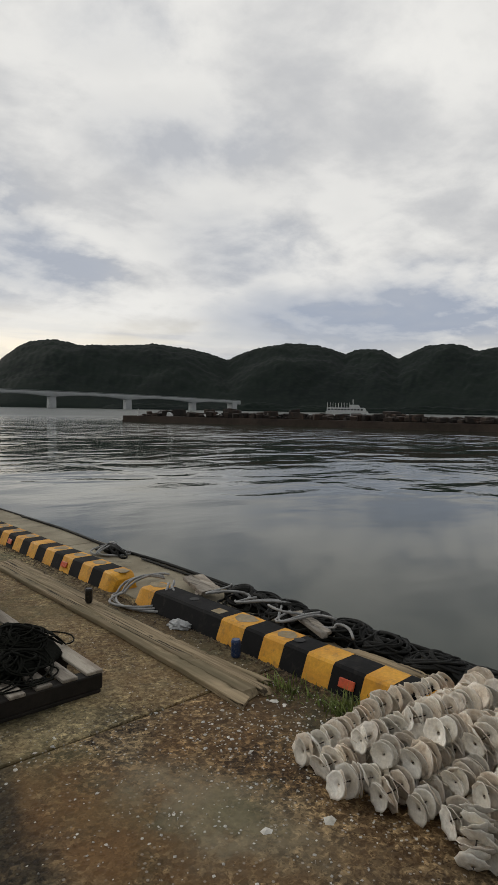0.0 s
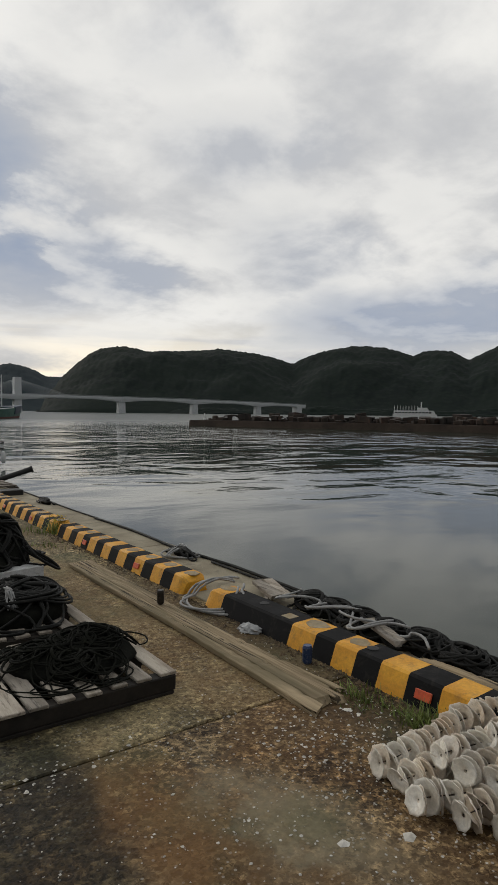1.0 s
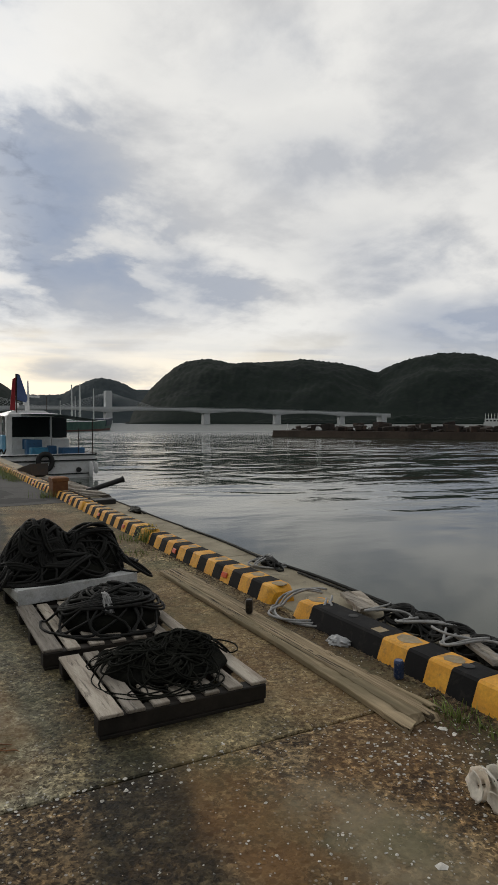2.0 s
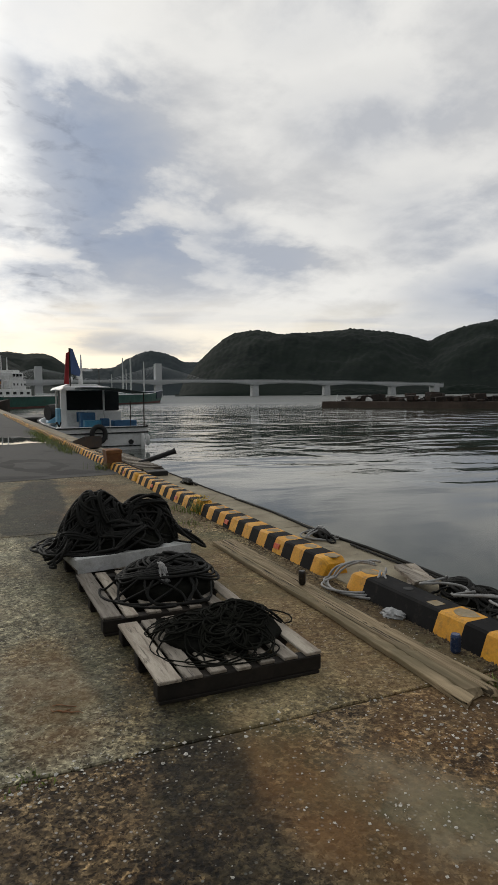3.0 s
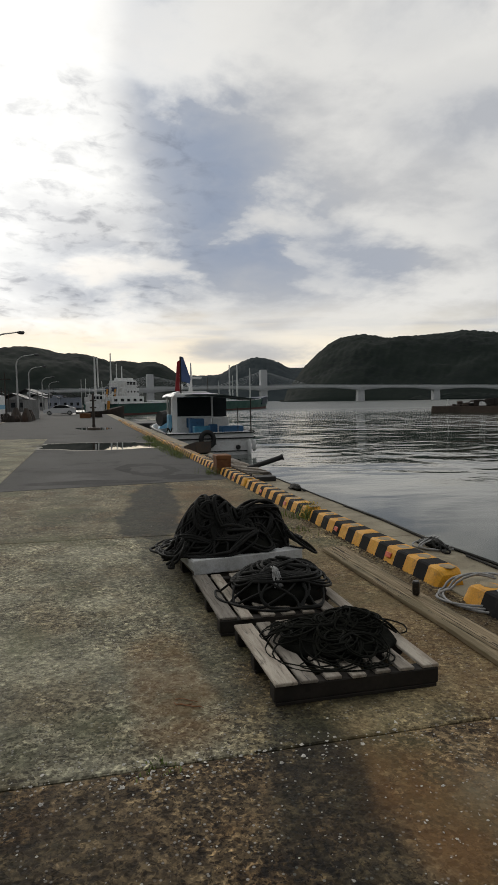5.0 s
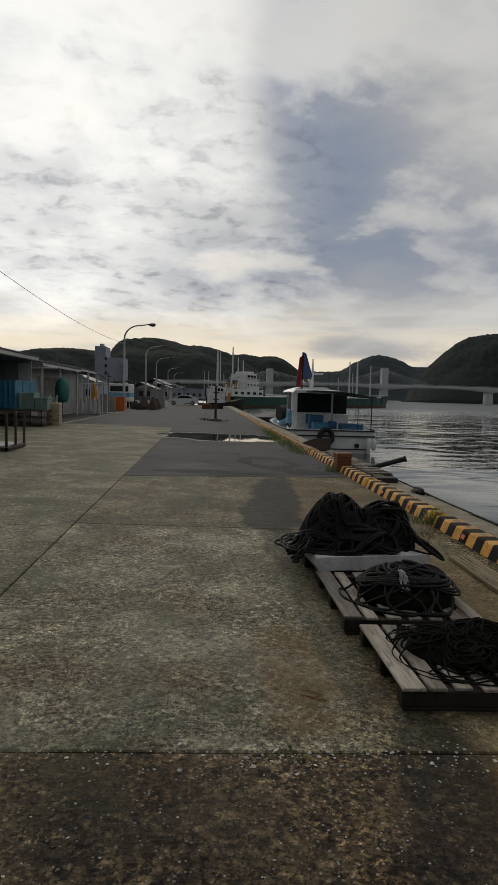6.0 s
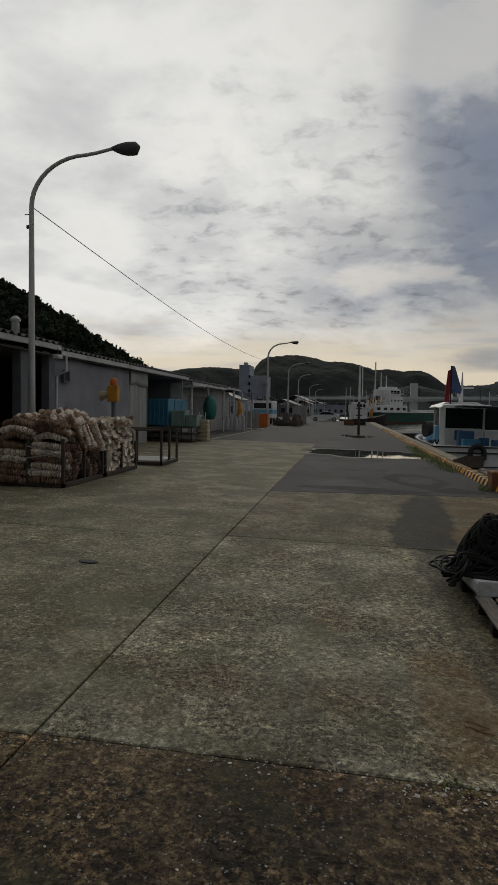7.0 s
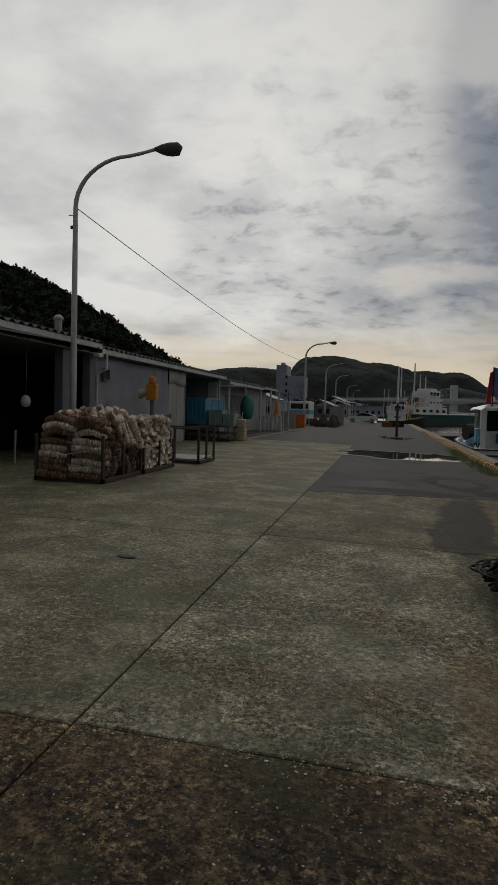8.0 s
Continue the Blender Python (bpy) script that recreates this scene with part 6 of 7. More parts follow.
b.loft([[(0.34 * w * math.cos(a) * (1 + 0.15 * math.sin(4 * a)), 0.45 * w * math.sin(a), z) for a in [6.283 * q / 14 for q in range(14)]] for w, z in ((0.7, 0.9), (1.0, 1.2), (1.05, 1.7), (0.8, 2.1), (0.3, 2.3))])
part("net", b, M["green_net"], net, smooth=True)
b = Build()
b.tube([(0, 0, 0), (0, 0, 0.95)], 0.05, 8)
part("stand", b, M["dark_steel"], net)
frame_ = thing("tube_frame", pose(-9.1, 43.5, BASE), "light tube frame hung with gear in the yard", "frame")
for u in (0, 0.8, 1.6):
    for v in (0, 2.2):
        b = Build()
        b.tube([(u, v, 0), (u, v, 2.1)], 0.035, 6)
        part("upright", b, M["fascia"], frame_)
for v in (0, 2.2):
    b = Build()
    b.tube([(0, v, 2.1), (1.6, v, 2.1)], 0.035, 6)
    part("top_bar", b, M["fascia"], frame_)
b = Build()
b.tube([(1.0, 0.3, 0.9), (1.05, 0.3, 1.5), (0.95, 0.3, 2.3)], [0.22, 0.18, 0.05], 9)
part("machine", b, M["yellow_box"], frame_, "yellow machine in the frame")
for k in range(5):
    b = Build()
    b.tube([(0.15 + 0.3 * k, 0.1, 0.0), (0.15 + 0.3 * k, 0.1, 1.05 + 0.1 * (k % 2))], [0.14, 0.10], 8)
    part("sack", b, M["foam"], frame_)
fence = thing("white_fence", pose(-8.35, 47.5, BASE), "white panel fence at the yard edge", "fence")
for k in range(5):
    b = Build()
    b.box(0.24 * k, 0.24 * k + 0.22, -0.02, 0.03, 0.05, 1.4, 0.006)
    part("board", b, M["cladding"], fence)
b = Build()
b.box(-0.9, -0.82, -0.02, 0.04, 0, 1.4, 0.006)
part("post", b, M["fascia"], fence)
bin_ = ribbed_crate(-8.28, 52.9, BASE, 1.05, 0.9, 1.15, "orange", "orange plastic bin standing at the yard edge", "orange_bin", "bin")
heapg = thing("gear_heap", pose(-5.95, 60, BASE), "dark heap of gear beside the road", "gear heap")
rng = random.Random(13)
for k in range(16):
    b = Build()
    s = rng.uniform(0.2, 0.5)
    cx, cy = rng.uniform(-1.6, 1.2), rng.uniform(-2, 3)
    b.loft([[(cx + s * w * math.cos(a) * (1 + 0.3 * math.sin(2 * a + k)), cy + s * w * math.sin(a), z * s * 2.2) for a in [6.283 * q / 9 for q in range(9)]] for w, z in ((1, 0), (0.9, 0.4), (0.3, rng.uniform(0.7, 1.2)))])
    part("bundle", b, M["hulk" if k % 3 else "dark_steel"], heapg)
truck = thing("box_van", pose(-10.6, 66, BASE), "pale blue and white box van parked by the road", "van")
b = Build()
b.box(0, 2.2, 0, 4.2, 0.6, 2.5, 0.06)
part("body", b, M["ship_white"], truck)
b = Build()
b.box(-0.01, 2.21, -0.006, 4.206, 1.1, 1.55, 0.004)
part("stripe", b, M["light_blue"], truck)
b = Build()
b.box(0.15, 2.05, -0.02, 0.1, 1.65, 2.25, 0.03)
part("window", b, M["window"], truck)
for u in (0.1, 1.95):
    for v in (0.8, 3.4):
        b = Build()
        b.lathe([(0.2, -0.1), (0.33, -0.1), (0.35, 0), (0.33, 0.1), (0.2, 0.1)], 14, pose(u, v, 0.35, 0, 90))
        part("wheel", b, M["rubber"], truck)
for k, (x, yy, w, d, h, mt, nm) in enumerate(((-6.6, 70, 1.6, 1.2, 2.0, "cladding", "grey metal container at the roadside"), (-6.3, 73, 0.9, 0.9, 1.3, "red", "dark red drum stack beside the road"), (-6.9, 76, 1.2, 1.4, 1.5, "hulk", "brown crate of gear beside the road"), (-0.8, 72, 1.2, 1.0, 0.5, "rust", "low rusty box near the quay edge"), (0.2, 76, 1.6, 1.2, 0.7, "hulk", "low brown gear box near the quay edge"))):
    ribbed_crate(x, yy, gz(x), w, d, h, mt, nm, "gear_box", "box")


def car(x, y, z, turn):
    t = thing("car", pose(x, y, z, 0, 0, turn), "white hatchback car parked across the road", "car")
    L, b = 4.5, Build()
    prof = [(0.0, 0.45), (0.03, 0.75), (0.25, 0.86), (1.05, 0.98), (1.75, 1.40), (2.3, 1.48), (3.0, 1.44), (4.0, 1.15), (4.42, 1.02), (4.5, 0.6), (4.42, 0.32), (0.1, 0.28)]
    b.loft([[(u, v * (0.94 if q > 1.05 else 1) , q) for u, q in prof] for v in (-0.86, -0.80, 0.80, 0.86)])
    part("body", b, M["car_white"], t, smooth=False)
    glass = [(1.22, 1.0), (1.80, 1.35), (2.3, 1.42), (2.95, 1.38), (3.65, 1.12), (3.6, 1.02)]
    for v in (-0.87, 0.85):
        b = Build()
        b.loft([[(u, v + d, q) for u, q in glass] for d in (0, 0.02)])
        part("side_window", b, M["window"], t)
    for u in (0.85, 3.6):
        for v in (-0.78, 0.78):
            b = Build()
            b.lathe([(0.16, -0.12), (0.30, -0.12), (0.32, -0.04), (0.32, 0.04), (0.30, 0.12), (0.16, 0.12)], 18, pose(u, v, 0.32, 90))
            w = part("wheel", b, M["rubber"], t)
            b = Build()
            b.lathe([(0.03, -0.125), (0.19, -0.125), (0.19, 0.125), (0.03, 0.125)], 14, pose(u, v, 0.32, 90))
            part("rim", b, M["steel"], w)
    b = Build()
    b.box(-0.01, 0.12, -0.75, -0.45, 0.66, 0.78, 0.02)
    part("headlight", b, M["steel"], t)
    b = Build()
    b.box(4.42, 4.51, -0.78, -0.5, 0.82, 0.95, 0.02)
    part("tail_light", b, M["red"], t)


car(-5.95, 92, gz(-3.8), 0)

# puddle on the road, with a wet rim
pd, ring, rng = Build(), [], random.Random(4)
for k in range(64):
    a = 6.283 * k / 64
    r = 1 + 0.10 * math.sin(3 * a + 1) + 0.07 * math.sin(7 * a) + 0.05 * math.sin(11 * a + 2)
    x, yy = 0.35 + 2.45 * r * math.copysign(abs(math.cos(a)) ** 0.75, math.cos(a)), 24.6 + 2.7 * r * math.sin(a) * (0.75 + 0.25 * math.cos(a))
    x = min(x, 2.74)
    ring.append((x, yy, gz(x) + 0.014))
pd.add(ring, [tuple(range(64))])
rimb = Build()
wide_ = [0.07 + 0.06 * rng.random() + (0.10 if x < 0 else 0.0) for x, yy, z in ring]
rimb.loft([[(x, yy, z - 0.001) for x, yy, z in ring], [(min(2.78, 0.35 + (x - 0.35) * (1 + q / 2.45)), 24.6 + (yy - 24.6) * (1 + 2.2 * q / 2.7), z - 0.003) for (x, yy, z), q in zip(ring, wide_)]], caps=False)
tagged(part("silt_rim", rimb, M["silt"]), "pale dried silt round the edge of a puddle", "silt", kind="structure")
tagged(part("puddle", pd, M["puddle"]), "shallow rain puddle lying on the road beside the kerb", "puddle", kind="structure")
pd, ring = Build(), []
for k in range(40):
    a = 6.283 * k / 40
    x, yy = 0.35 + 1.1 * math.cos(a) * (1 + 0.15 * math.sin(3 * a)), 41.5 + 2.4 * math.sin(a)
    ring.append((x, yy, gz(x) + 0.005))
pd.add(ring, [tuple(range(40))])
tagged(part("puddle", pd, M["puddle"]), "small rain puddle round a post on the road", "puddle", kind="structure")
post = thing("mooring_post", pose(0.35, 41.0, gz(0.35)), "thin dark post on a round base plate", "post")
b = Build()
b.lathe([(0.45, 0), (0.42, 0.08), (0.12, 0.14), (0.09, 0.3), (0.07, 2.2), (0.10, 2.25), (0.04, 2.3)], 14)
part("post", b, M["dark_steel"], post, smooth=False)
for k in range(3):
    b = Build()
    b.box(-0.2, 0.2, -0.04, 0.04, 0.9 + 0.45 * k, 0.98 + 0.45 * k, 0.008)
    part("cleat", b, M["dark_steel"], post)

# bollard post in the kerb line, gangway and pipe by the water
bol = thing("bollard", pose(2.98, 14.5, 0), "rusty orange square bollard in the kerb line", "bollard")
b = Build()
b.loft([[(-0.17 * s, -0.2 * s, z), (0.17 * s, -0.2 * s, z), (0.17 * s, 0.2 * s, z), (-0.17 * s, 0.2 * s, z)] for s, z in ((1, 0), (1, 0.34), (1.08, 0.35), (1.08, 0.42), (0.9, 0.44))])
part("body", b, M["rust"], bol)
gang = thing("gangway", pose(3.50, 12.95, 0.03), "dark slatted gangway lying along the quay edge", "gangway")
for u in (-0.22, 0.22):
    b = Build()
    b.box(u - 0.025, u + 0.025, 0, 5.2, 0, 0.09, 0.006)
    part("rail", b, M["dark_steel"], gang)
for k in range(17):
    b = Build()
    b.box(-0.24, 0.24, 0.1 + 0.3 * k, 0.22 + 0.3 * k, 0.092, 0.115, 0.005)
    part("tread", b, M["pallet_wood"], gang)
b = Build()
b.box(3.3, 3.72, 12.55, 12.9, 0.0, 0.1, 0.01)
tagged(part("dark_block", b, M["rubber"]), "dark rubber block at the gangway end", "block")
b = Build()
b.tube([(3.45, 14.3, 0.06), (4.35, 14.05, 0.36)], [0.055, 0.06], 10)
b.tube([(4.33, 14.055, 0.353), (4.37, 14.045, 0.367)], [0.075, 0.075], 10)
tagged(part("drain_pipe", b, M["rubber"], smooth=False), "dark pipe sticking out over the water", "pipe")
box = thing("fender_box", pose(3.28, 19.6, 0), "grey tilted fish box on the quay edge", "box")
b = Build()
b.loft([[(0, 0, 0), (0.5, 0, 0), (0.5, 0.9, 0), (0, 0.9, 0)], [(-0.03, -0.03, 0.36), (0.53, -0.03, 0.36), (0.53, 0.93, 0.36), (-0.03, 0.93, 0.36)]])
part("body", b, M["dark_steel"], box, m=pose(0, 0, 0.06, -12, 0, 15))
lid = Build()
lid.lathe([(0.11, 0.0), (0.115, 0.006), (0.10, 0.012), (0.06, 0.014), (0.01, 0.013)], 18, Matrix.Diagonal((0.55, 1.0, 1.0, 1)))
tagged(part("drain_cover", lid, M["rubber"], m=pose(-2.96, 6.06, gz(-2.96) + 0.001, 0, 0, 80)), "small dark oval iron cover in the concrete", "drain cover")

# ---- on the water: boats, ship, breakwater, bridge; the town behind ----
def fishing_boat():
    L, half = 14.5, 2.35
    t = thing("fishing_boat", pose(6.32, 32.4, 0), "white fishing boat with dark awning moored at the quay", "boat")

    def beam(s):
        return half * (1 - max(0, (s - 0.5) / 0.5) ** 2.4)

    def sheer(s):
        return 0.03 + 0.75 * max(0, s - 0.35) ** 1.7

    b, secs = Build(), []
    for k in range(21):
        s = k / 20
        w, z = max(0.03, beam(s)), sheer(s)
        y = L * s
        secs.append([(-w, y, z), (-w, y, z - 0.30), (-w * 0.95, y, -0.62), (-w * 0.82, y - 0.25 * s, -1.35), (0, y - 0.5 * s, -1.7), (w * 0.82, y - 0.25 * s, -1.35), (w * 0.95, y, -0.62), (w, y, z - 0.30), (w, y, z), (w - 0.12, y, z), (max(0.01, w - 0.14), y, z - 0.38), (-max(0.01, w - 0.14), y, z - 0.38), (-w + 0.12, y, z)])
    b.loft(secs)
    part("hull", b, M["white"], t)
    for side in (-1, 1):
        for dz, r in ((0.0, 0.05), (-0.30, 0.055)):
            b = Build()
            b.tube([(side * (max(0.05, beam(k / 20)) + 0.03), L * k / 20, sheer(k / 20) + dz) for k in range(21)], r, 6)
            part("rubbing_strake", b, M["rubber"], t)
    for z, d in ((0.0, 0.06), (-0.29, 0.07), (-0.98, 0.05)):
        b = Build()
        b.box(-2.38 + (0.35 if z < -0.5 else 0), 2.38 - (0.35 if z < -0.5 else 0), -0.07, -0.01, z - d / 2, z + d / 2, 0.01)
        part("stern_strake", b, M["rubber"], t)
    # stern gear
    for x, z0, z1, r in ((2.05, -1.25, -0.35, 0.11), (2.32, -1.0, -0.4, 0.12)):
        b = Build()
        b.lathe([(r * 0.5, z0), (r, z0 + 0.1), (r, z1 - 0.1), (r * 0.4, z1)], 10, pose(x, -0.2, 0))
        part("white_fender", b, M["white"], t, smooth=True)
    b = Build()
    b.lathe([(0.05, -0.06), (0.13, -0.06), (0.13, 0.06), (0.05, 0.06)], 12, pose(1.45, -0.08, -0.78, 90))
    part("exhaust", b, M["rubber"], t)
    b = Build()
    b.tube([(-0.05, -0.16, -0.55), (0.12, -0.16, -0.35), (0.22, -0.16, -0.6), (0.05, -0.16, -0.58)], 0.025, 5)
    part("stern_mark", b, M["rubber"], t)
    # deck, wheelhouse
    b = Build()
    b.box(-1.45, 0.75, 3.4, 6.6, -0.3, 0.85, 0.04)
    part("cabin", b, M["white"], t)
    for x in (-1.5, 0.72):
        for y in (3.4, 6.5):
            b = Build()
            b.box(x, x + 0.10, y, y + 0.10, 0.8, 2.0, 0.01)
            part("cabin_post", b, M["white"], t)
    b = Build()
    b.box(-2.26, 2.26, -0.005, 0.09, -0.42, 0.06, 0.02)
    part("stern_bulwark", b, M["white"], t)
    # solid dark box: stands for the windows and the shaded cabin behind them
    b = Build()
    b.box(-1.38, 1.75, 3.9, 6.45, 0.80, 1.98, 0.03)
    part("wheelhouse_glass", b, M["window"], t)
    b = Build()
    b.box(0.80, 1.80, 3.5, 6.6, -0.3, 0.78, 0.04)
    part("side_cabin", b, M["white"], t)
    b = Build()
    b.loft([[(-1.75, y, 2.0 + dz), (-1.6, y, 2.16 + dz), (0.9, y, 2.16 + dz), (1.05, y, 2.0 + dz)] for y, dz in ((2.2, -0.02), (4.5, 0.06), (7.0, 0))])
    part("wheelhouse_roof", b, M["white"], t)
    b = Build()
    b.loft([[(-1.5, 4.0, 2.16), (-1.1, 4.0, 2.34), (0.5, 4.0, 2.34), (0.9, 4.0, 2.16)], [(-1.5, 6.6, 2.16), (-1.1, 6.6, 2.32), (0.5, 6.6, 2.32), (0.9, 6.6, 2.16)]])
    part("roof_hood", b, M["white"], t)
    awn, secs = Build(), []
    for k in range(9):
        y = -0.4 + 3.4 * k / 8
        secs.append([(-1.0, y, 2.10), (0.6, y, 2.06 + 0.03 * math.sin(k)), (2.35, y, 1.80), (2.35, y, 1.76), (0.6, y, 2.0), (-1.0, y, 2.05)])
    awn.loft(secs)
    part("awning", awn, M["awning"], t, "dark sloping awning over the deck")
    b = Build()
    b.tube([(-0.25 + 0.34 * math.cos(a), -0.2, -0.32 + 0.40 * math.sin(a)) for a in [6.283 * k / 20 for k in range(20)]], 0.13, 9, closed=True)
    part("tyre_fender", b, M["rubber"], t, "black tyre hung on the stern", smooth=True)
    for k in range(4):
        b = Build()
        b.box(-1.3 + 0.52 * k, -0.86 + 0.52 * k, 3.36, 3.4, 0.2, 0.75, 0.02)
        part("cabin_panel", b, M["blue" if k == 1 else "white"], t)
    for x in (2.2,):
        b = Build()
        b.tube([(x, 0.0, 0.0), (x, 0.0, 1.85)], 0.03, 6)
        part("awning_pole", b, M["dark_steel"], t)
    b = Build()
    b.box(-1.75, -1.45, 2.3, 2.7, -0.3, 2.05, 0.03)
    part("locker", b, M["white"], t)
    b = Build()
    b.box(-1.95, -1.76, 2.4, 3.2, 0.1, 1.0, 0.03)
    part("blue_board", b, M["light_blue"], t)
    for x, y, w, d, h, mt in ((-0.75, 0.8, 0.85, 0.7, 0.36, "crate_blue"), (0.75, 0.6, 1.2, 0.9, 0.34, "blue"), (-0.8, 1.9, 0.8, 0.7, 0.75, "blue"), (0.3, 1.6, 0.4, 0.7, 0.42, "blue")):
        b = Build()
        b.box(x, x + w, y, y + d, -0.3, -0.3 + h + 0.3, 0.03)
        part("fish_tank", b, M[mt], t)
    # foredeck cover and hatch
    cov, secs = Build(), []
    for k in range(7):
        y = 8.2 + 4.6 * k / 6
        w, z = beam(y / L) * 0.8, sheer(y / L)
        secs.append([(-w, y, z - 0.1), (-w * 0.6, y, z + 0.4 - 0.03 * k), (w * 0.6, y, z + 0.4 - 0.03 * k), (w, y, z - 0.1)])
    cov.loft(secs)
    part("foredeck_cover", cov, M["light_blue"], t, smooth=False)
    b = Build()
    b.lathe([(0.5, -0.5), (0.55, 0), (0.45, 0.5)], 14, pose(-1.25, 9.0, 0.62, 0, 90, 20))
    part("net_drum", b, M["rubber"], t)
    # masts, radar, furled sail
    b = Build()
    b.tube([(-1.12, 3.0, 2.2), (-1.12, 3.0, 4.3)], 0.04, 6)
    part("mizzen_mast", b, M["dark_steel"], t)
    b = Build()
    b.loft([[(-1.46 + 0.18 * u, 2.9, 2.35 + 0.3 * u), (-1.2 + 0.05 * u, 2.9, 2.3), (-1.16, 2.9, 4.1), (-1.3, 2.9, 4.0)] for u in (0, 0.02)] + [[(-1.46, 3.06, 2.35), (-1.2, 3.06, 2.3), (-1.16, 3.06, 4.1), (-1.3, 3.06, 4.0)]])
    part("red_sail", b, M["red"], t, "furled red canvas")
    b = Build()
    b.loft([[(-1.08, y, 2.9), (-0.62, y, 2.75), (-0.55, y, 3.0), (-0.95, y, 4.25), (-1.08, y, 4.3)] for y in (2.92, 3.04)])
    part("blue_sail", b, M["sail_blue"], t, "furled blue canvas")
    b = Build()
    b.tube([(-0.3, 4.6, 2.3), (-0.25, 4.6, 3.2), (-0.25, 4.6, 4.05)], [0.13, 0.07, 0.03], 8)
    part("radar_mast", b, M["white"], t)
    b = Build()
    b.box(-0.95, 0.4, 4.55, 4.66, 3.1, 3.2, 0.02)
    part("crossbar", b, M["white"], t)
    for x, z, r in ((-0.95, 2.62, 0.17), (-0.45, 2.75, 0.14)):
        b = Build()
        b.lathe([(0.04, -r), (r * 0.8, -r * 0.7), (r, 0), (r * 0.75, r * 0.7), (0.03, r)], 12, pose(x, 4.2, z))
        part("dome", b, M["white"], t, smooth=True)
    for x, z in ((1.55, 1.35), (0.95, 3.2)):
        b = Build()
        b.tube([(x, 0.3 if z < 2 else 5.5, 0.0 if z < 2 else 2.1), (x, 0.3 if z < 2 else 5.5, z)], 0.022, 5)
        part("whip_pole", b, M["dark_steel"], t)
    b = Build()
    b.tube([(-2.3 + 0.05 * k, 0.4 + 0.1 * k, 0.2 + 0.12 * math.sin(k)) for k in range(8)], 0.04, 6)
    part("rope_coil", b, M["rope"], t)


fishing_boat()


def big_ship():
    t = thing("ship", pose(8 - 0.774 * 6, 147 + 0.632 * 6, 0, 0, 0, 50.8), "green steel fishing ship with white superstructure", "ship")
    L, half = 101.0, 6.0

    def width(s):
        return half * (1 - max(0, (s - 0.72) / 0.28) ** 2) * (0.85 + 0.15 * min(1, s * 8))

    def deck(s):
        return 1.55 + 0.5 * s + 2.4 * max(0, s - 0.72) ** 1.2 * 2.0

    for nm, lo, hi, mt in (("boot_top", 0, 0.30, "ship_red"), ("hull", 0.30, 1.0, "ship_green")):
        b, secs = Build(), []
        for k in range(25):
            s = k / 24
            w = max(0.1, width(s))
            z0 = WATER - 0.6 + (deck(s) - WATER + 0.6) * lo
            z1 = WATER - 0.6 + (deck(s) - WATER + 0.6) * hi
            rake = 3.0 * max(0, s - 0.8) * 5
            f0, f1 = (0.86 if lo == 0 else 0.93), (0.93 if lo == 0 else 1.0)
            secs.append([(L * s + rake * lo, -w * f0, z0), (L * s + rake * hi, -w * f1, z1), (L * s + rake * hi, w * f1, z1), (L * s + rake * lo, w * f0, z0)])
        b.loft(secs)
        part(nm, b, M[mt], t)
    b, secs = Build(), []
    for k in range(9):
        s = 0.86 + 0.14 * k / 8
        w, z = max(0.12, width(s)) + 0.06, deck(s)
        rake = 3.0 * max(0, s - 0.8) * 5
        secs.append([(L * s + rake * 0.5 + 0.1, -w, z - 2.1), (L * s + rake + 0.1, -w, z + 0.35), (L * s + rake + 0.1, w, z + 0.35), (L * s + rake * 0.5 + 0.1, w, z - 2.1)])
    b.loft(secs)
    part("bow_band", b, M["ship_navy"], t, "navy blue bow")
    b = Build()
    b.tube([(L * k / 20, -max(0.1, width(k / 20)) - 0.05, deck(k / 20) + 0.05) for k in range(18)], 0.16, 5)
    part("gunwale", b, M["ship_white"], t)
    tiers = ((-1, 12.4, -4.0, 4.0, 1.5, 3.3), (6.4, 11.8, -3.0, 3.0, 3.3, 5.4), (7.0, 11.4, -2.6, 2.6, 5.4, 7.3), (8.2, 10.8, -2.0, 2.0, 7.3, 7.9))
    for u0, u1, v0, v1, z0, z1 in tiers:
        b = Build()
        b.box(u0, u1, v0, v1, z0, z1, 0.08)
        part("deckhouse", b, M["ship_white"], t)
    for u0, u1, v, z, w, h, step in ((6.8, 11.6, -3.02, 4.2, 0.5, 0.5, 1.4), (7.2, 11.3, -2.62, 6.2, 1.0, 0.75, 1.3), (0, 12, -4.02, 2.1, 1.2, 0.6, 2.6)):
        u = u0
        while u + w < u1:
            b = Build()
            b.box(u, u + w, v - 0.03, v + 0.1, z, z + h, 0.02)
            part("window", b, M["window"], t)
            u += step
    for z, v in ((3.3, -4.0), (5.4, -3.0)):
        for k in range(3):
            b = Build()
            b.tube([(-1, v, z + 0.33 * (k + 1)), (12, v, z + 0.33 * (k + 1))], 0.05, 4)
            part("rail", b, M["ship_white"], t)
    for u, top, r in ((-1.8, 12.6, 0.32), (4.3, 13.8, 0.25), (6.6, 11.4, 0.2), (8.8, 10.9, 0.2)):
        b = Build()
        b.tube([(u, 0, 3), (u, 0, top)], [r, r * 0.55], 7)
        part("mast", b, M["ship_white"], t)
    b = Build()
    b.tube([(-1.8, 0, 12.5), (-0.8, 0, 12.3), (-0.6, 0, 5.5)], 0.15, 6)
    part("davit", b, M["ship_white"], t)
    b = Build()
    b.box(3.4, 5.4, -1.5, 1.5, 3.3, 5.6, 0.3)
    part("funnel", b, M["ship_navy"], t)
    for k in range(9):
        b = Build()
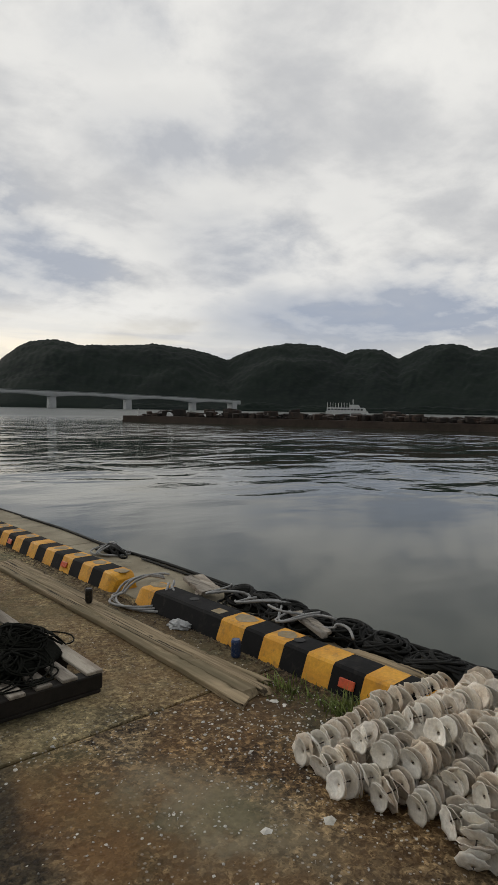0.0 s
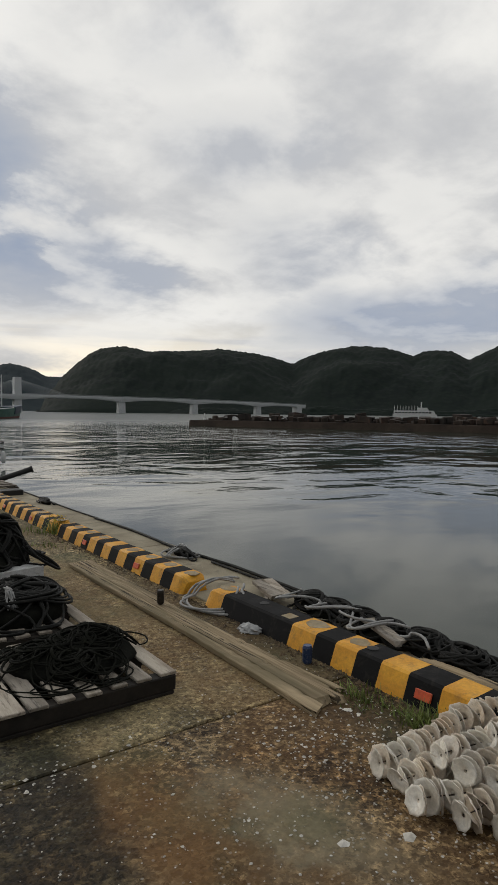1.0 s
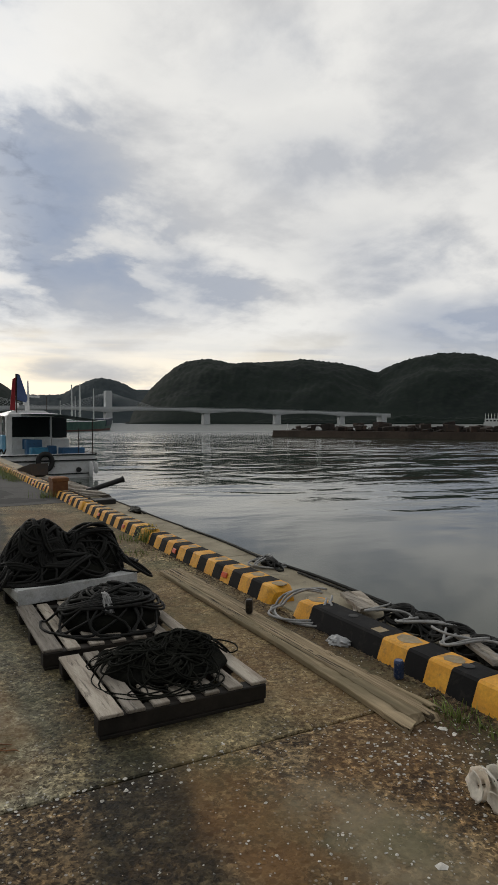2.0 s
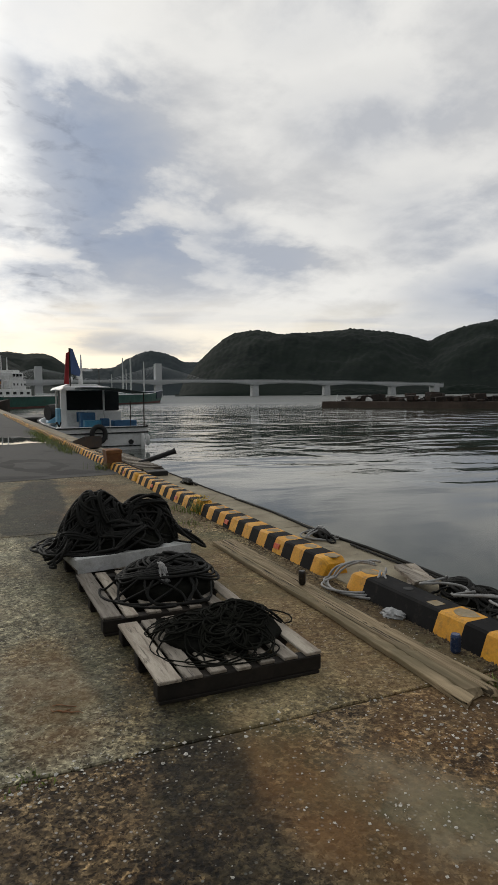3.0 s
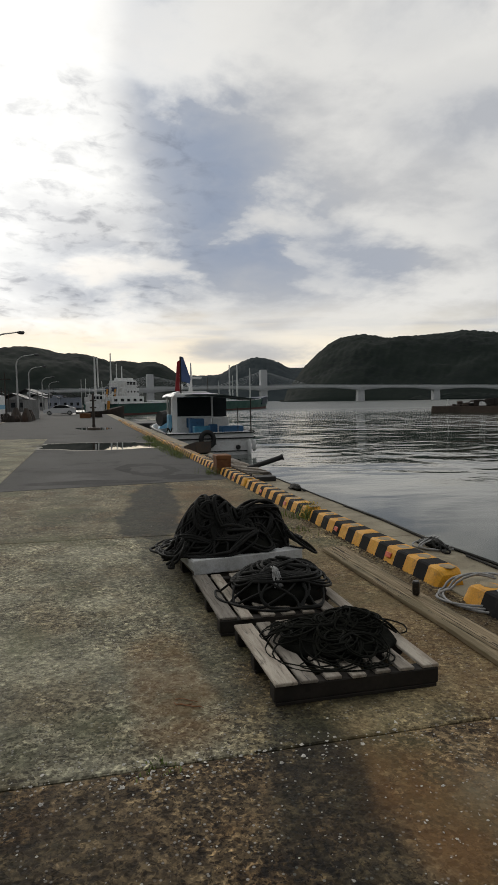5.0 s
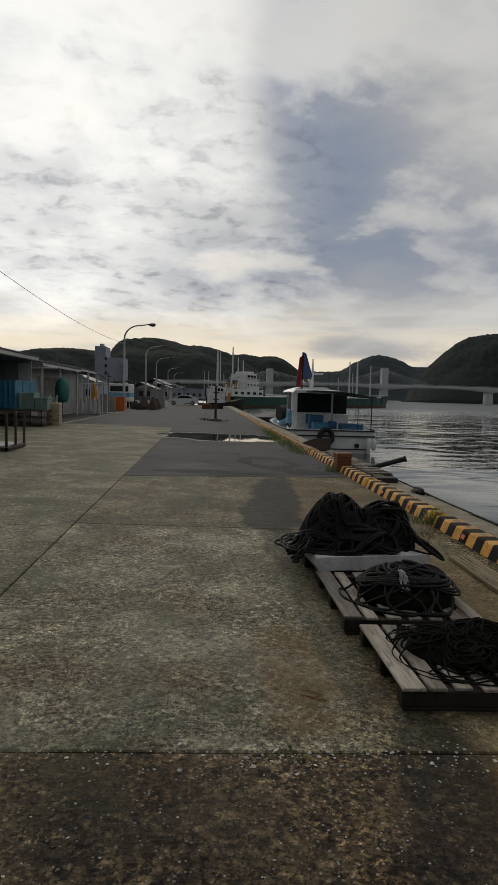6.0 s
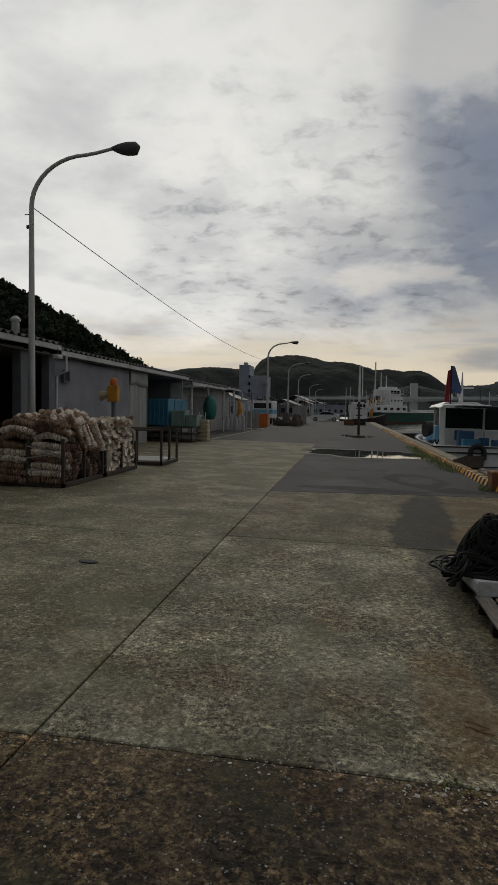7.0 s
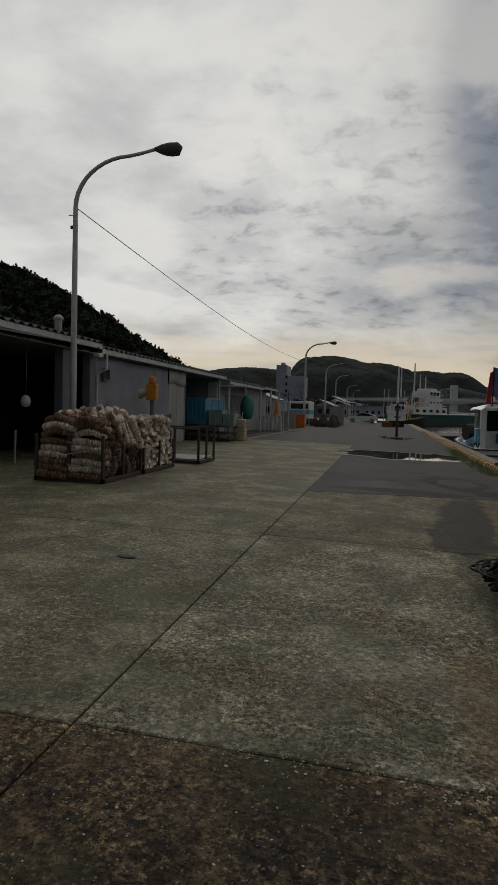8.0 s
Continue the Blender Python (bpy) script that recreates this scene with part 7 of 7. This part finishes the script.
        b.tube([(-3.5 + 1.0 * k, -3.7, 2.6 + 0.5 * (k % 2)), (-3.2 + 1.0 * k, -3.8, 4.4 + 0.6 * (k % 3))], 0.22, 6)
        part("deck_gear", b, M["yellow_box" if k in (1, 4) else "ship_white"], t)
    for u, top, r in ((62, 8.5, 0.16), (70, 14.0, 0.32), (72.5, 10.5, 0.18), (76, 14.2, 0.4), (87, 13.6, 0.28)):
        b = Build()
        b.tube([(u, 0, 1), (u, 0, top)], [r, r * 0.6], 7)
        part("mast", b, M["ship_white"], t)
    b = Build()
    b.tube([(20, -2, 1.6), (70, -2, 2.6)], 0.3, 6)
    part("deck_pipe", b, M["ship_white"], t)
    for u in (24, 38, 52):
        b = Build()
        b.box(u, u + 5, -3, 3, 1.0, 2.3, 0.1)
        part("hatch", b, M["ship_white"], t)


big_ship()


def small_ship(x, y, length, turn, label, seed):
    rng = random.Random(seed)
    t = thing("white_boat", pose(x, y, 0, 0, 0, turn), label, "boat", "white boats at the far quay")
    b, secs = Build(), []
    for k in range(13):
        s = k / 12
        w, z = max(0.05, 2.0 * (1 - max(0, (s - 0.55) / 0.45) ** 2)), -0.1 + 1.3 * s * s
        secs.append([(length * s, -w, z), (length * s, -w * 0.8, WATER - 0.3), (length * s, w * 0.8, WATER - 0.3), (length * s, w, z)])
    b.loft(secs)
    part("hull", b, M["hulk"], t)
    for u0, u1, z0, z1 in ((0.2, 0.5, -0.2, 2.0), (0.25, 0.42, 2.0, 3.6)):
        b = Build()
        b.box(length * u0, length * u1, -1.5, 1.5, z0, z1, 0.06)
        part("cabin", b, M["ship_white"], t)
    for k in range(3):
        b = Build()
        b.box(length * 0.26 + 0.7 * k, length * 0.26 + 0.7 * k + 0.5, -1.53, -1.4, 2.6, 3.2, 0.02)
        part("window", b, M["window"], t)
    for k in range(6):
        u, h = length * rng.uniform(0.05, 0.8), rng.uniform(2.5, 7.5)
        b = Build()
        b.tube([(u, 0, 0), (u + rng.uniform(-0.3, 0.3), 0, h)], 0.07, 5)
        part("mast", b, M["ship_white"], t)
        b = Build()
        b.box(u - 0.6, u + 0.6, -0.1, 0.1, h * 0.7, h * 0.7 + 0.12, 0.02)
        part("yard", b, M["ship_white"], t)
    b = Build()
    b.tube([(length * 0.6, -1, 0.4), (length * 0.62, -1, 2.2)], 0.3, 6)
    part("winch", b, M["yellow_box"], t)


small_ship(-1.5, 132, 10, 20, "white fishing boat with many masts moored at the quay end", 1)
small_ship(0.8, 150, 12, 25, "white fishing boat crowded with rigging", 2)
b = Build()
b.box(4.6, 7.4, 62, 72, WATER - 0.3, -0.35, 0.1)
tagged(part("pontoon", b, M["rubber"]), "low dark pontoon floating beside the quay", "pontoon")


# breakwater with rubble and gear
bw = Build()
d = Vector((27, -64, 0)).normalized()
n = Vector((64, 27, 0)).normalized()
p0 = Vector((65, 107, 0))
secs = []
for k in range(31):
    c = p0 + d * (9.0 * k)
    j = 0.15 * noise.noise(Vector((k * 0.7, 2, 1)))
    secs.append([tuple(c + Vector((0, 0, WATER - 0.5))), tuple(c + n * 0.3 + Vector((0, 0, 0.02 + j))), tuple(c + n * 7 + Vector((0, 0, 0.1 + j))), tuple(c + n * 8 + Vector((0, 0, WATER - 0.5)))])
bw.loft(secs)
tagged(part("breakwater", bw, M["breakwater"]), "low brown concrete breakwater across the harbour", "breakwater", kind="structure")
rub, rng = Build(), random.Random(8)
for _ in range(1500):
    u, v = rng.uniform(3, 230), rng.uniform(1.5, 6.5)
    c = p0 + d * u + n * v
    s = rng.uniform(0.15, 0.42) * (1.7 if 40 < u < 120 else 1.55 if u > 6 else 0.8) * (1.5 if rng.random() < 0.12 else 1)
    rub.box(-s * rng.uniform(0.6, 2.2), s, -s, s, 0, s * rng.uniform(0.6, 1.9), 0.08, pose(c.x, c.y, 0.05, rng.uniform(-8, 8), rng.uniform(-8, 8), rng.uniform(0, 180)))
tagged(part("breakwater_gear", rub, M["hulk"]), "brown nets and gear heaped along the breakwater", "gear", kind="stuff")
for u, w, h in ((9, 1.6, 0.6), (18, 0.8, 0.4), (20, 0.8, 0.5), (74, 0.6, 0.5), (128, 1.0, 0.6), (140, 0.8, 0.5)):
    c = p0 + d * u + n * 2.2
    b = Build()
    b.loft([[(-w, -0.6, 0), (w, -0.6, 0), (w, 0.6, 0), (-w, 0.6, 0)], [(-w * 0.9, -0.5, h), (w * 0.5, -0.5, h * 1.2), (w * 0.5, 0.5, h * 1.2), (-w * 0.9, 0.5, h)]])
    tagged(part("white_skiff", b, M["ship_white"], m=pose(c.x, c.y, 0.12, 0, 0, -67)), "small pale boat drawn up on the breakwater", "boat", "pale boats on the breakwater")
bea = thing("beacon", pose((p0 + d * 2.5 + n * 2).x, (p0 + d * 2.5 + n * 2).y, 0.05), "small white beacon post on the breakwater tip", "beacon")
b = Build()
b.lathe([(0.3, 0), (0.25, 0.3), (0.10, 0.35), (0.09, 1.0), (0.14, 1.05), (0.12, 1.25), (0.03, 1.35)], 10)
part("post", b, M["ship_white"], bea)

# white ferry beyond
fer = thing("ferry", pose(350 * math.sin(radians(50.1)), 350 * math.cos(radians(50.1)), 0, 0, 0, -52), "white passenger ferry with open upper deck", "ferry")
for u0, u1, z0, z1 in ((0, 24, -1.4, 1.6), (0.5, 22.5, 1.6, 3.6), (13, 19, 3.6, 5.2)):
    b = Build()
    b.loft([[(u0, v, z0), (u1, v, z0), (u1 - 0.8, v, z1), (u0, v, z1)] for v in (-3, 3)])
    part("deckhouse", b, M["white"], fer)
for k in range(11):
    b = Build()
    b.box(1.2 + 1.8 * k, 2.4 + 1.8 * k, -3.04, -2.9, 2.1, 2.9, 0.03)
    part("window", b, M["window"], fer)
for k in range(9):
    b = Build()
    b.tube([(0.8 + 1.55 * k, -2.5, 3.6), (0.8 + 1.55 * k, -2.5, 6.2)], 0.13, 5)
    part("stanchion", b, M["white"], fer)
b = Build()
b.tube([(15, 0, 5), (15, 0, 8.2)], 0.2, 6)
part("mast", b, M["white"], fer)


# the bridge over the bay
def bridge():
    t = thing("bridge", Matrix(), "pale concrete bridge with two cable-stayed towers", "bridge", kind="structure")
    Y = 700

    def road_z(x):
        return 18.2 - 3.6 * ((x - 215) / 340) ** 2

    piers = (328.7, 433.7, 541.0)
    supports = (-60, 71, 204, *piers, 640)
    b, secs = Build(), []
    for k in range(141):
        x = -60 + 690 * k / 140
        near = min(abs(x - p) for p in supports)
        deep = 2.0 + 2.6 * max(0, 1 - near / 42) ** 1.6
        z = road_z(x)
        secs.append([(x, Y - 5, z + 1.1), (x, Y - 5, z - 1.5), (x, Y - 4.4, z - deep - 0.6), (x, Y + 4.4, z - deep - 0.6), (x, Y + 5, z - 1.5), (x, Y + 5, z + 1.1)])
    b.loft(secs)
    part("deck", b, M["bridge"], t)
    b = Build()
    b.tube([(-60 + 690 * k / 60, Y - 4.9, road_z(-60 + 690 * k / 60) + 1.9) for k in range(61)], 0.18, 4)
    part("railing", b, M["bridge"], t)
    for x in piers:
        b = Build()
        z = road_z(x) - 4.0
        b.loft([[(x - w, Y - 3.5, h), (x + w, Y - 3.5, h), (x + w, Y + 3.5, h), (x - w, Y + 3.5, h)] for w, h in ((4.6, WATER - 1), (4.0, z))])
        part("pier", b, M["bridge"], t)
    for x, top in ((71, 33.5), (204, 38.0)):
        b = Build()
        b.loft([[(x - w, Y - 4, h), (x + w, Y - 4, h), (x + w, Y + 4, h), (x - w, Y + 4, h)] for w, h in ((4.2, WATER - 1), (3.6, top))])
        part("tower", b, M["bridge"], t)
        for side in (-1, 1):
            for k in range(9):
                b = Build()
                xx = x + side * (12 + 6.2 * k)
                b.tube([(x, Y, top - 1.5 - 0.25 * (8 - k)), (xx, Y - 3, road_z(xx))], 0.14, 4)
                part("stay_cable", b, M["bridge"], t)
    b = Build()
    b.box(612, 622, Y - 6, Y + 6, WATER, road_z(612) + 0.6, 0.5)
    part("abutment", b, M["bridge"], t)


bridge()

# apartment block and low town roofs
ap = thing("apartment_block", pose(0, 250, 0), "grey apartment block with a stair tower", "building")
for nm, x0, x1, z1 in (("tower", -45.0, -40.7, 20.0), ("wall", -40.7, -33.4, 15.6)):
    b = Build()
    b.box(x0, x1, 0, 12, 0.1, z1, 0.05)
    part(nm, b, M["apartment"], ap)
b = Build()
b.box(-43.6, -42.2, 3, 6, 20.0, 21.2, 0.05)
part("roof_tank", b, M["apartment"], ap)
for k in range(5):
    b = Build()
    b.box(-34.6, -32.6, -0.9, 0.0, 1.6 + 2.6 * k, 2.7 + 2.6 * k, 0.03)
    part("balcony", b, M["apartment"], ap)
    # solid dark box painted in for the shade of an open stair
    b = Build()
    b.box(-41.0, -40.3, -0.5, 0.0, 3.0 + 2.9 * k, 4.2 + 2.9 * k, 0.03)
    part("stair_opening", b, M["window"], ap)
rng = random.Random(55)
for k in range(20):
    x, y = rng.uniform(-34, -12), rng.uniform(100, 235)
    if k > 13:
        x, y = rng.uniform(-14, -5), rng.uniform(200, 250)
    w, dd, h = rng.uniform(5, 9), rng.uniform(6, 10), rng.uniform(2.8, 5)
    t = thing("town_house", pose(x, y, 0.1, 0, 0, rng.uniform(-12, 12)), "dark low harbour house with a pitched roof", "house", "low houses behind the yard")
    b = Build()
    b.box(-w / 2, w / 2, 0, dd, 0, h, 0.03)
    part("wall", b, M[rng.choice(("cladding", "apartment", "dark_wall"))], t)
    b = Build()
    b.loft([[(-w / 2 - 0.4, v, h), (0, v, h + w * 0.22), (w / 2 + 0.4, v, h), (w / 2 + 0.4, v, h - 0.15), (0, v, h + w * 0.22 - 0.18), (-w / 2 - 0.4, v, h - 0.15)] for v in (-0.4, dd + 0.4)])
    part("roof", b, M["roofing"], t)
    for q in range(3):
        b = Build()
        u = -w / 2 + w * (q + 0.6) / 3.4
        b.box(u, u + 0.9, -0.03, 0.1, 1.0, 2.1, 0.02)
        part("window", b, M["window"], t)
for k in range(9):
    x, y = rng.uniform(-26, -10), rng.uniform(75, 190)
    b = Build()
    h = rng.uniform(4.5, 6.0)
    b.tube([(x, y, 0.1), (x, y, h)], 0.09, 6)
    b.box(x - 0.8, x + 0.8, y - 0.06, y + 0.06, h - 0.9, h - 0.78, 0.02)
    tagged(part("utility_pole", b, M["dark_steel"]), "dark utility pole behind the yard", "utility pole", "utility poles")
